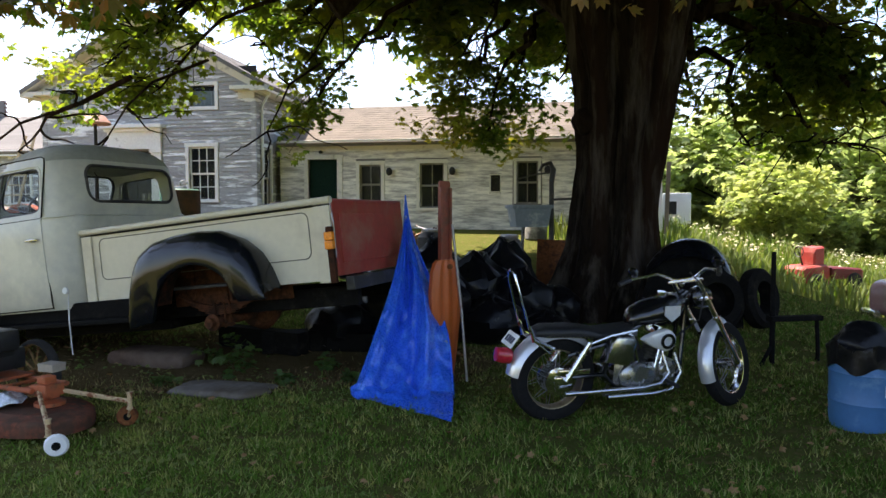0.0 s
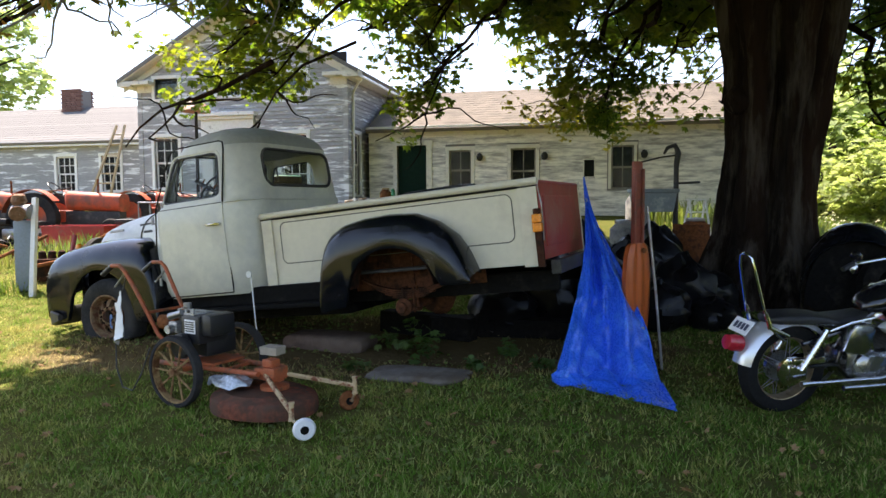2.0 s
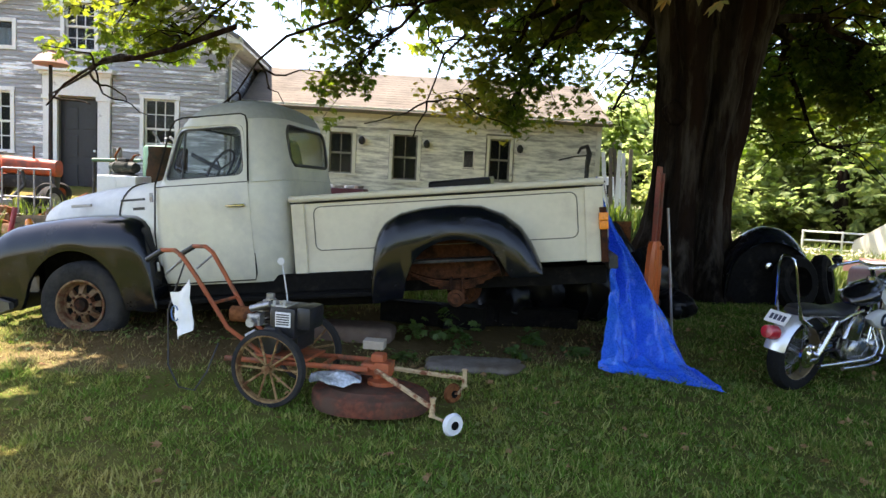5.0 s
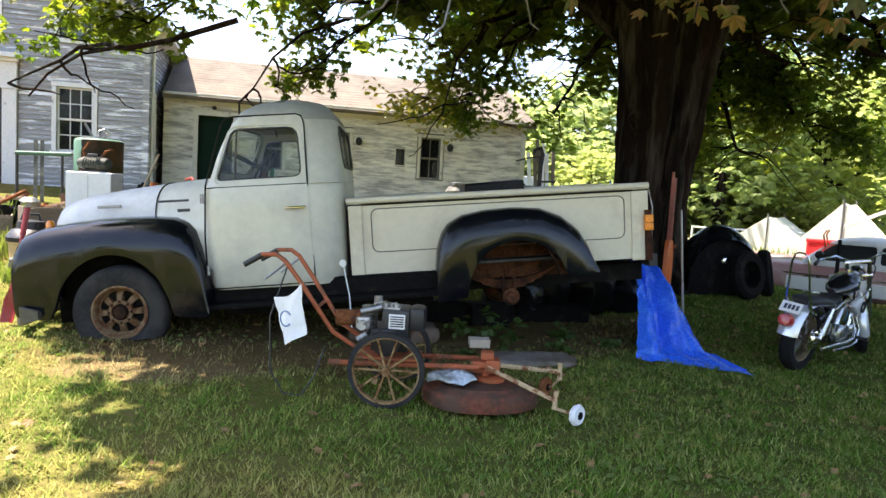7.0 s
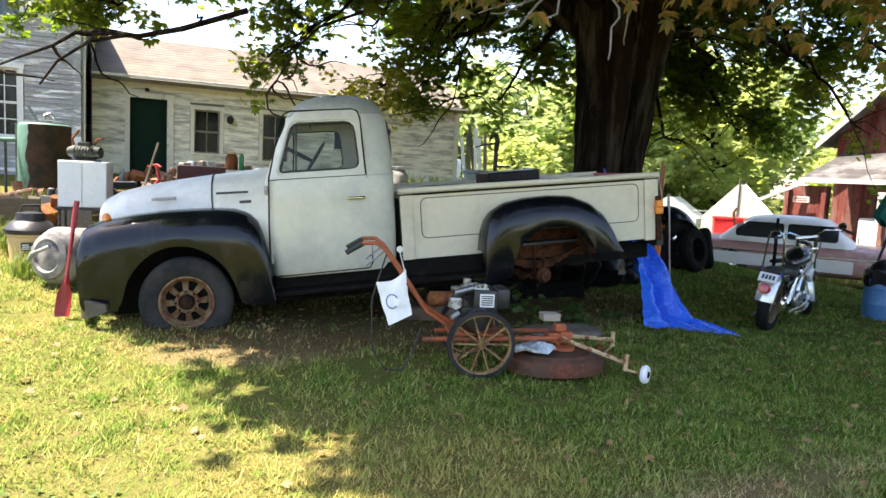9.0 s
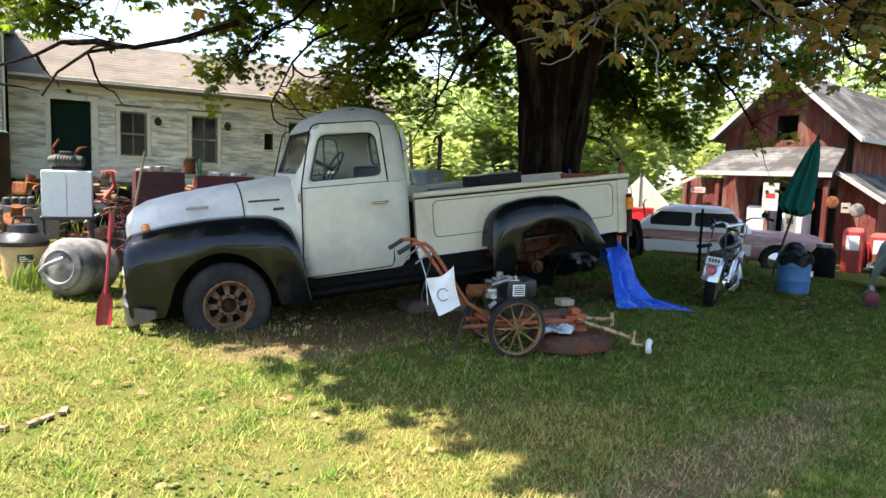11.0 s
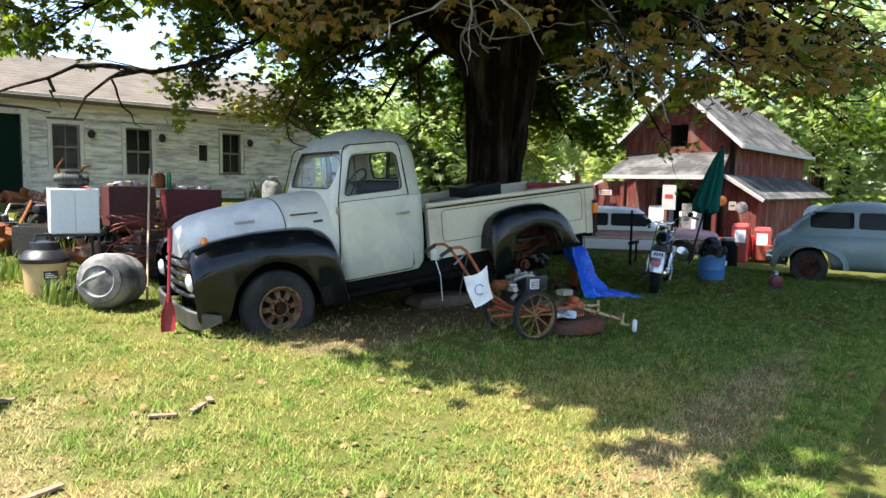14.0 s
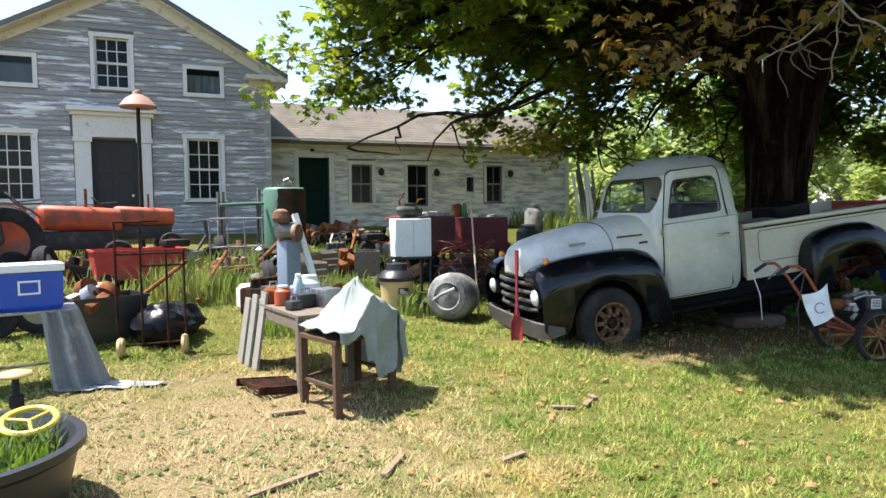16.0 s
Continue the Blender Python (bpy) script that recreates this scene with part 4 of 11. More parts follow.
    # bare dead branches
    def dead(pts, r, mat, kids=5, seed=1):
        rr = random.Random(seed)
        lift = 0.4 if mat == TWIG else 0.0
        pts = [Vector((x - X, y - Y, z - Z + 0.05 + lift)) for x, y, z in pts]
        b = B()
        tube(b, pts, [max(0.006, r * (1 - 0.75 * i / len(pts))) for i in range(len(pts))], 7)
        for k in range(kids):
            p = pts[rr.randrange(1, len(pts))]
            q, path = p.copy(), [p]
            d = Vector((rr.uniform(-1, 1), rr.uniform(-1, 1), rr.uniform(-0.9, 0.25))).normalized()
            for j in range(8):
                d = (d + Vector((rr.uniform(-1, 1), rr.uniform(-1, 1), rr.uniform(-0.9, 0.9))) * 0.55).normalized()
                q = q + d * rr.uniform(0.07, 0.15)
                path.append(q)
            tube(b, path, [r * 0.5 * (1 - j / 10) + 0.003 for j in range(9)], 6)
        part("dead_branch", b, mat, tree, "bare dead branch", smooth=True)
    dead([(-4.2, 8.7, 3.3), (-4.9, 8.8, 3.0), (-5.34, 8.85, 2.86), (-5.6, 9.3, 2.95), (-5.88, 9.6, 2.93), (-6.1, 9.8, 2.78), (-6.39, 10.05, 2.66), (-6.7, 10.2, 2.5)], 0.035, BARK, 4, 2)
    dead([(-5.4, 8.9, 2.88), (-5.8, 8.9, 2.75), (-6.1, 8.85, 2.5), (-6.26, 8.77, 2.24)], 0.022, BARK, 2, 3)
    dead([(-2.6, 4.6, 3.3), (-3.0, 4.2, 2.9), (-3.4, 3.85, 2.55), (-3.7, 3.7, 2.4)], 0.014, TWIG, 9, 5)
    dead([(-2.8, 6.2, 3.5), (-3.2, 5.8, 3.2), (-3.5, 5.5, 2.9), (-3.8, 5.2, 2.75)], 0.014, TWIG, 9, 8)
    dead([(-1.0, 4.2, 3.4), (-1.5, 3.9, 3.1), (-2.0, 3.7, 3.05), (-2.6, 3.5, 2.9)], 0.014, TWIG, 9, 12)
    dead([(-4.2, 4.0, 3.2), (-4.6, 3.8, 3.0), (-5.1, 3.9, 2.9), (-5.5, 4.1, 2.75)], 0.013, TWIG, 8, 14)
    dead([(-3.0, 8.2, 3.4), (-3.6, 8.0, 3.1), (-3.9, 7.95, 2.8), (-4.1, 7.9, 2.45)], 0.02, BARK, 5, 17)
    dead([(-1.6, 8.0, 3.3), (-1.9, 7.7, 3.0), (-2.0, 7.6, 2.7), (-2.1, 7.5, 2.45)], 0.016, BARK, 4, 19)

build_tree()

# ---- the old pickup truck, nose down on a flat front tyre ----
CAB_PAINT = surface("dull_pale_grey_paint", (0.62, 0.60, 0.495), 0.40, grain=14, vary=0.05, wear=(0.49, 0.48, 0.42), wear_scale=2.2, wear_at=0.56, wear_edge=0.1, bump=0.03, coat=0.15)
ROOF_PAINT = surface("dimmed_chalky_grey", (0.34, 0.34, 0.29), 0.75, grain=20, vary=0.08, wear=(0.43, 0.42, 0.36), wear_scale=3, wear_at=0.6, bump=0.05)
BED_PAINT = surface("cream_paint", (0.66, 0.605, 0.46), 0.45, grain=14, vary=0.04, wear=(0.56, 0.50, 0.38), wear_scale=2.5, wear_at=0.6, wear_edge=0.08, bump=0.03, coat=0.1)
BLACK_PAINT = surface("black_fender_paint", (0.004, 0.005, 0.007), 0.11, grain=30, vary=0.3, wear=(0.016, 0.015, 0.015), wear_scale=3.2, wear_at=0.63, wear_edge=0.14, bump=0.04, bump_scale=5, coat=0.10, wear_rough=0.5)
BLACK_PAINT.node_tree.nodes["Principled BSDF"].inputs["Specular IOR Level"].default_value = 0.35
DIRTY_BLACK = surface("dusty_black", (0.03, 0.03, 0.03), 0.6, grain=25, vary=0.3, wear=(0.09, 0.08, 0.07), wear_scale=6, wear_at=0.58)
RED_FADED = surface("faded_red_paint", (0.34, 0.045, 0.035), 0.5, grain=14, vary=0.15, wear=(0.34, 0.13, 0.10), wear_scale=2.6, wear_at=0.60, wear_edge=0.1)
RUST = surface("rust", (0.20, 0.075, 0.03), 0.9, grain=35, vary=0.4, wear=(0.09, 0.04, 0.025), wear_scale=9, wear_at=0.55, bump=0.4)
RIM_RUST = surface("ochre_rusty_rim", (0.19, 0.125, 0.07), 0.8, grain=30, vary=0.3, wear=(0.13, 0.055, 0.03), wear_scale=12, wear_at=0.52, bump=0.3)
RUBBER = surface("old_rubber", (0.026, 0.026, 0.027), 0.85, grain=40, vary=0.25, second=(0.05, 0.047, 0.043), second_scale=4, bump=0.25)
CHROME = surface("worn_chrome", (0.62, 0.62, 0.62), 0.22, metal=1.0, grain=30, vary=0.12, wear=(0.3, 0.24, 0.2), wear_scale=12, wear_at=0.68, bump=0.02)
STEEL = surface("dull_steel", (0.32, 0.32, 0.33), 0.45, metal=1.0, grain=30, vary=0.2, wear=(0.2, 0.12, 0.08), wear_scale=8, wear_at=0.62)
DUSTY_STEEL = surface("dusty_grey_steel", (0.085, 0.083, 0.08), 0.5, metal=0.35, grain=24, vary=0.2, wear=(0.10, 0.09, 0.08), wear_scale=6, wear_at=0.6)
# near black for panel joints, with the shadow of creases painted in
SEAM_SHADE = surface("seam_shadow", (0.018, 0.017, 0.014), 0.9, grain=30, vary=0.3)
# darkened cream: the pressed panel line's shadow as colour
BEAD = surface("shadowed_cream_bead", (0.13, 0.12, 0.09), 0.7, grain=30, vary=0.3)
HOOD_PAINT = surface("chalky_hood_paint", (0.66, 0.655, 0.62), 0.45, grain=14, vary=0.08, wear=(0.47, 0.47, 0.44), wear_scale=2.4, wear_at=0.52, wear_edge=0.12, bump=0.04)
CAR_GLASS = glass("car_glass", (0.88, 0.91, 0.90), 0.09, 0.004)
ARCH_RUST = surface("brown_arch_rust", (0.10, 0.040, 0.020), 0.9, grain=35, vary=0.4, wear=(0.035, 0.018, 0.012), wear_scale=6, wear_at=0.52, bump=0.4)
DARK_RUST = surface("dark_rust", (0.06, 0.024, 0.014), 0.9, grain=35, vary=0.4, wear=(0.02, 0.014, 0.01), wear_scale=7, wear_at=0.5, bump=0.4)
# grimy black; under the truck its colour also carries the deep shade
GRIME_SHADE = surface("grime_and_shade_black", (0.008, 0.0075, 0.007), 0.85, grain=25, vary=0.4, wear=(0.022, 0.019, 0.016), wear_scale=6, wear_at=0.62)
LENS = surface("headlight_glass", (0.75, 0.77, 0.78), 0.12, grain=60, vary=0.1, bump=0.3, coat=0.8)
AMBER = surface("amber_lens", (0.85, 0.25, 0.02), 0.25, grain=60, vary=0.2, coat=0.5)
RED_LENS = surface("red_lens", (0.45, 0.02, 0.035), 0.2, grain=60, vary=0.2, coat=0.5)
SEAT = surface("cracked_seat_cloth", (0.06, 0.056, 0.05), 0.9)
TRUCK = pose(-5.265, 6.575, 0.349, 0, -6.3, -18.8)
YC = 0.93


def slice_outline(z, xf, xr, hw, rf, rr, seg=7):
    pts = []
    for cx, cy, a, r in ((xr - rr, YC + hw - rr, 0, rr), (xf + rf, YC + hw - rf, 90, rf), (xf + rf, YC - hw + rf, 180, rf), (xr - rr, YC - hw + rr, 270, rr)):
        pts += [(cx + r * math.cos(radians(a + 90 * k / seg)), cy + r * math.sin(radians(a + 90 * k / seg)), z) for k in range(seg + 1)]
    return pts


CAB = [(0.12, 0.74, 1.86, 0.80), (0.20, 0.73, 1.875, 0.84), (0.45, 0.72, 1.885, 0.862), (0.80, 0.72, 1.89, 0.866), (0.98, 0.73, 1.89, 0.860), (1.02, 0.74, 1.89, 0.838), (1.07, 0.76, 1.89, 0.820),
       (1.18, 0.805, 1.888, 0.802), (1.30, 0.86, 1.882, 0.782), (1.40, 0.91, 1.87, 0.764), (1.48, 0.955, 1.85, 0.742), (1.54, 1.0, 1.82, 0.71), (1.59, 1.06, 1.775, 0.66), (1.63, 1.14, 1.71, 0.58), (1.658, 1.24, 1.62, 0.47), (1.672, 1.36, 1.53, 0.32)]


def up(z):
    """Heights above the belt line, drawn up to the true roof."""
    return z if z < 1.07 else 1.07 + (z - 1.07) * 1.115


CAB = [(up(z), xf, xr, hw) for z, xf, xr, hw in CAB]


def cab_body(grow=0.0, lo=0.0, hi=9.0):
    bm = B()
    secs = []
    for z, xf, xr, hw in CAB:
        if lo <= z <= hi:
            w = hw + grow
            r = min(0.30, w * 0.6)
            secs.append(slice_outline(z, xf - grow, xr + grow, w, min(0.13 if z < 1.0 else 0.2, w * 0.5), r))
    return loft(bm, secs)


def cab_half(z):
    return float(np.interp(z, [c[0] for c in CAB], [c[3] for c in CAB]))


def wheel(parent, m, flat=None, rim_mat=None, spokes=8, R=0.385):
    """Tyre with tread, and a pressed steel rim with round holes; it turns about y."""
    w = new("wheel")
    w.parent = parent
    w.matrix_basis = m
    turn = Matrix.Rotation(radians(-90), 4, "X")
    bm = B()
    lathe(bm, [(0.215, -0.075), (0.25, -0.092), (0.31, -0.10), (R - 0.03, -0.09), (R - 0.008, -0.07), (R, -0.04), (R, 0.04), (R - 0.008, 0.07), (R - 0.03, 0.09), (0.31, 0.10), (0.25, 0.092), (0.215, 0.075)], 48, turn, close=True)
    if flat is not None:
        for v in bm.verts:
            if v.co.z < flat + 0.1:
                k = min(1, (flat + 0.1 - v.co.z) / 0.2)
                v.co.y *= 1 + 0.35 * k
                v.co.x *= 1 + 0.06 * k
            v.co.z = max(v.co.z, flat + 0.004 * math.sin(40 * v.co.x))
    part("tyre", bm, RUBBER, w, "flat cracked black tyre" if flat is not None else "", smooth=True)
    bm = B()
    lathe(bm, [(0.222, -0.088), (0.226, -0.096), (0.212, -0.098), (0.195, -0.075), (0.188, -0.03), (0.17, -0.022), (0.155, -0.045), (0.10, -0.07), (0.07, -0.075), (0.07, -0.02), (0.188, 0.02), (0.215, 0.08)], 40, turn, close=True)
    cuts = []
    for k in range(spokes):
        a = 2 * math.pi * (k + 0.5) / spokes
        c = B()
        ca, sa = math.cos(a), math.sin(a)
        prism(c, [(r * ca - w * sa, r * sa + w * ca) for r, w in ((0.096, -0.020), (0.172, -0.040), (0.180, 0.0), (0.172, 0.040), (0.096, 0.020))], "y", -0.2, 0.2)
        cuts.append(c)
    rim = carved("rim", bm, cuts, rim_mat or RIM_RUST, w)
    bm = B()
    lathe(bm, [(0.02, -0.10), (0.05, -0.098), (0.06, -0.06), (0.075, -0.055), (0.075, -0.0)], 20, turn)
    for k in range(spokes):
        a = 2 * math.pi * k / spokes
        rod(bm, (0.09 * math.cos(a), -0.085, 0.09 * math.sin(a)), (0.09 * math.cos(a), -0.06, 0.09 * math.sin(a)), 0.011, seg=6)
    part("hub", bm, DARK_RUST, w)
    bm = B()
    lathe(bm, [(0.01, -0.01), (0.18, -0.01), (0.18, 0.05), (0.01, 0.05)], 28, turn)
    part("brake_drum", bm, GRIME_SHADE, w)
    return w


def fender(parent, stations, arch, y_in, y_out, mirror, label, round_in=0.3):
    """A pressed fender: stations of (x, crown, lower edge); arch: centre, half width, height, foot."""
    bm = B()
    secs = []
    for x, zc, zb in stations:
        u = (x - arch[0]) / arch[1]
        if abs(u) < 1:
            zb = arch[3] + (arch[2] - arch[3]) * (1 - u * u) ** 0.5
        h = zc - zb
        w = y_in - y_out
        pts = [(y_in, zc - 0.02), (y_in - 0.35 * w, zc), (y_in - 0.6 * w, zc - 0.015), (y_in - 0.78 * w, zc - 0.05 * min(1, h / 0.2)), (y_in - 0.9 * w, zc - min(0.11, 0.4 * h)), (y_out + 0.02 * w, zc - min(0.19, 0.6 * h)), (y_out, zc - min(0.28, 0.8 * h)), (y_out, zb + 0.012), (y_out + 0.006, zb), (y_out + 0.04, zb + 0.004)]
        secs.append([(x, (2 * YC - y) if mirror else y, z) for y, z in pts])
    loft(bm, secs, close=False)
    solidify(bm, -0.006 if mirror else 0.006)
    return part("fender", bm, BLACK_PAINT, parent, label, smooth=True)


def stations_between(pts, n):
    xs = np.linspace(0, 1, n)
    xs = 0.5 - 0.5 * np.cos(np.pi * xs)
    px = [p[0] for p in pts]
    out = []
    for s in xs:
        x = px[0] + (px[-1] - px[0]) * s
        out.append((float(x), float(np.interp(x, px, [p[1] for p in pts])), float(np.interp(x, px, [p[2] for p in pts]))))
    return out


def build_truck():
    t = thing("pickup_truck", TRUCK, "old pale grey pickup truck, black fenders, cream bed, missing rear wheel", "truck")
    side = [(0.868, 1.075), (0.965, 1.34), (0.985, 1.385), (1.015, 1.412), (1.06, 1.422), (1.45, 1.422), (1.50, 1.412), (1.53, 1.385), (1.54, 1.34), (1.553, 1.12), (1.548, 1.08), (1.525, 1.055), (1.485, 1.046), (0.925, 1.042), (0.89, 1.046), (0.872, 1.056)]
    side = [(x, up(z)) for x, z in side]
    shield = rounded(YC - 0.665, 1.115, YC + 0.665, up(1.475), 0.14)
    rear = rounded(YC - 0.55, 1.12, YC + 0.55, up(1.43), 0.11)

    def cut_side():
        return prism(B(), side, "y", -0.3, 2 * YC + 0.3)

    def cut_inner():
        bm = B()
        secs = []
        for z, xf, xr, hw in CAB[1:-2]:
            secs.append(slice_outline(z, xf + 0.045, xr - 0.045, hw - 0.045, 0.1, min(0.25, hw * 0.5)))
        return loft(bm, secs)
    cab = carved("cab", cab_body(), [cut_inner(), cut_side(), prism(B(), shield, "x", 0.5, 1.12), prism(B(), rear, "x", 1.7, 2.2)], CAB_PAINT, t)
    # the roof's chalky skin: cab colour darkened for its weaker light
    bm = cab_body(0.004, up(1.47))
    part("roof", bm, ROOF_PAINT, t, "chalky grey roof, darkened as if lit less", smooth=True)
    # doors
    line = [(0.715, 0.15), (0.735, 0.6), (0.765, 1.0), (0.905, 1.46), (0.94, 1.505), (1.0, 1.522), (1.53, 1.522), (1.575, 1.505), (1.595, 1.45), (1.605, 1.0), (1.615, 0.2), (1.59, 0.145), (0.75, 0.135)]
    line = [(x, up(z)) for x, z in line]
    for mirror in (False, True):
        lo, hi = (YC + 0.675, 2 * YC + 0.2) if mirror else (-0.2, YC - 0.675)
        d = carved("door", cab_body(0.007), [cab_body(-0.015), cut_side()], CAB_PAINT, t, keep=prism(B(), line, "y", lo, hi))

        def yy(y):
            return 2 * YC - y if mirror else y
        g = B()
        loft(g, [[(x, yy(YC - cab_half(z) + 0.018), z) for x, z in side], [(x, yy(YC - cab_half(z) + 0.023), z) for x, z in side]])
        part("window_pane", g, CAR_GLASS, d).visible_shadow = False
        g = B()
        tube(g, [(x, yy(YC - cab_half(z) + 0.002), z) for x, z in side], 0.011, 6, close=True)
        tube(g, [(1.0, yy(YC - cab_half(1.04) + 0.01), 1.04), (1.035, yy(YC - cab_half(up(1.41)) + 0.01), up(1.418))], 0.009, 6)
        part("window_seal", g, DIRTY_BLACK, d)
        g = B()
        tube(g, [(1.21 + (x - 1.21) * 1.075, yy(YC - cab_half(z) - 0.004), 1.24 + (z - 1.24) * 1.12) for x, z in side], 0.0085, 6, close=True)
        part("window_reveal", g, CAB_PAINT, d, smooth=True)
        g = B()
        tube(g, [(x, yy(YC - cab_half(z) - 0.0045), z) for x, z in line], 0.0075, 5, close=True)
        part("door_seam", g, SEAM_SHADE, d)
        # dark line painted for the shadow along the door's crease
        g = B()
        tube(g, [(x, yy(YC - cab_half(0.985) - 0.0065), 0.985) for x in (0.775, 1.0, 1.3, 1.6)], 0.0045, 5)
        part("belt_crease_shadow", g, SEAM_SHADE, d)
        g = B()
        y0 = YC - cab_half(0.79)
        tube(g, [(1.565, yy(y0), 0.79), (1.57, yy(y0 - 0.035), 0.79), (1.545, yy(y0 - 0.044), 0.79), (1.44, yy(y0 - 0.044), 0.79), (1.41, yy(y0 - 0.03), 0.79)], [0.014, 0.012, 0.012, 0.011, 0.008], 8)
        part("door_handle", g, CHROME, d, "chrome door handle", smooth=True)
        for z in (0.90, 0.30):
            g = B()
            rod(g, (0.735, yy(YC - cab_half(z) - 0.012), z - 0.04), (0.735, yy(YC - cab_half(z) - 0.012), z + 0.04), 0.016, seg=8)
            part("hinge", g, STEEL, d)
    # windscreen and rear window with black seals
    def bowed(y, z, front):
        k = (y - YC) / 0.8
        if front:
            return float(np.interp(z, [c[0] for c in CAB], [c[1] for c in CAB])) + 0.06 * k * k * k * k * 1.6
        return float(np.interp(z, [c[0] for c in CAB], [c[2] for c in CAB])) - 0.05 * k * k * k * k
    for name, out, front in (("windscreen", shield, True), ("rear_window", rear, False)):
        s = 1 if front else -1
        g = B()
        loft(g, [[(bowed(y, z, front) + s * 0.018, y, z) for y, z in out], [(bowed(y, z, front) + s * 0.024, y, z) for y, z in out]])
        w = part(name, g, CAR_GLASS, t)
        w.visible_shadow = False
        g = B()
        tube(g, [(bowed(y, z, front) - s * 0.002, y, z) for y, z in out], 0.016, 6, close=True)
        part("seal", g, DIRTY_BLACK, w)
    g = B()
    tube(g, [(0.80, YC - 0.25, 1.10), (0.80, YC - 0.38, 1.14), (0.815, YC - 0.56, 1.17)], 0.007, 6)
    tube(g, [(0.80, YC + 0.25, 1.10), (0.80, YC + 0.12, 1.14), (0.815, YC - 0.06, 1.17)], 0.007, 6)
    part("wiper", g, STEEL, t)
    # hood and cowl
    def arch_sec(x, hw, zb, zt, n=2.7, k=18):
        out = []
        for i in range(k + 1):
            a = math.pi * i / k
            c, s = math.cos(a), math.sin(a)
            out.append((x, YC - hw * math.copysign(abs(c) ** (2 / n), c), zb + (zt - zb) * abs(s) ** (2 / n)))
        return out
    bm = B()
    loft(bm, [arch_sec(*q) for q in ((-0.79, 0.12, 0.60, 0.74), (-0.765, 0.26, 0.57, 0.83), (-0.70, 0.36, 0.57, 0.90), (-0.58, 0.43, 0.58, 0.955), (-0.38, 0.48, 0.60, 0.995), (-0.1, 0.54, 0.62, 1.03), (0.25, 0.62, 0.62, 1.062))])
    hood = part("hood", bm, HOOD_PAINT, t, "pale grey hood with a chalky top", smooth=True)
    bm = B()
    loft(bm, [arch_sec(*q) for q in ((0.258, 0.615, 0.60, 1.06), (0.45, 0.70, 0.50, 1.078), (0.62, 0.79, 0.4, 1.088), (0.76, 0.835, 0.3, 1.098))])
    part("cowl", bm, CAB_PAINT, t, smooth=True)
    bm = B()
    tube(bm, arch_sec(0.254, 0.619, 0.61, 1.063), 0.006, 5)
    part("hood_seam", bm, SEAM_SHADE, t)
    bm = B()
    tube(bm, [(1.62, YC - 0.863, 0.985), (1.70, YC - 0.855, 0.985), (1.80, YC - 0.79, 0.985), (1.86, YC - 0.70, 0.985), (1.888, YC - 0.58, 0.985), (1.894, YC, 0.985), (1.888, YC + 0.58, 0.985), (1.86, YC + 0.70, 0.985), (1.80, YC + 0.79, 0.985), (1.70, YC + 0.855, 0.985), (1.62, YC + 0.863, 0.985)], 0.0075, 6)
    part("belt_bead", bm, CAB_PAINT, t, smooth=True)
    # dark sheet drawn in for the shade between cab and bed
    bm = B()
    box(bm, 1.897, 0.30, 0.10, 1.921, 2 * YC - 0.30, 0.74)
    part("cab_gap_shade", bm, GRIME_SHADE, t)
    # unseen near-black slab added to block light under the truck
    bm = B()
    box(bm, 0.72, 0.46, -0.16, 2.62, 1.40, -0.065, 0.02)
    part("underbody_light_block", bm, GRIME_SHADE, t)
    for mirror in (False, True):
        def yy(y):
            return 2 * YC - y if mirror else y
        g = B()
        box(g, -0.30, 0, 0.0, -0.10, 0.022, 0.028, 0.006)
        bmesh.ops.transform(g, matrix=Matrix.Translation((0.05, yy(YC - 0.545) - 0.012, 0.86)), verts=g.verts)
        part("hood_handle", g, STEEL, hood, "chrome hood handle")
        g = B()
        box(g, 0.31, 0, 0.0, 0.60, 0.012, 0.02, 0.005, m=Matrix.Rotation(radians(-16 if not mirror else 16), 4, "Z"))
        bmesh.ops.transform(g, matrix=Matrix.Translation((0.0, yy(YC - 0.555), 0.885)), verts=g.verts)
        part("side_trim", g, DIRTY_BLACK, hood, "dark metal trim strip")
        g = B()
        box(g, 0.50, yy(YC - 0.775) - 0.01, 0.80, 0.60, yy(YC - 0.775) + 0.01, 0.825, 0.003)
        part("emblem", g, DIRTY_BLACK, hood, "small unreadable metal emblem")
    # fenders
    front_pts = [(-0.81, 0.54, 0.06), (-0.80, 0.62, 0.02), (-0.75, 0.69, 0.0), (-0.62, 0.732, -0.02), (-0.38, 0.762, -0.02), (-0.14, 0.778, 0), (0.08, 0.78, 0), (0.30, 0.772, 0), (0.46, 0.755, -0.05), (0.57, 0.72, -0.07), (0.64, 0.655, -0.08), (0.685, 0.54, -0.08), (0.715, 0.36, -0.08), (0.73, 0.20, -0.08), (0.74, 0.08, -0.08)]
    rear_pts = [(2.64, 0.22, -0.08), (2.66, 0.38, -0.08), (2.70, 0.50, -0.08), (2.76, 0.58, -0.06), (2.88, 0.645, -0.05), (3.08, 0.68, 0), (3.32, 0.69, 0), (3.56, 0.67, 0), (3.74, 0.595, 0.08), (3.88, 0.48, 0.08), (3.96, 0.35, 0.08), (4.01, 0.22, 0.08), (4.03, 0.16, 0.09)]
    for mirror in (False, True):
        fender(t, stations_between(front_pts, 44), (-0.03, 0.47, 0.485, -0.06), 0.42, -0.03, mirror, "glossy black front fender")
        fender(t, stations_between(rear_pts, 44), (3.34, 0.42, 0.41, 0.02), 0.222, -0.04, mirror, "glossy black rear fender with dull scuffs")
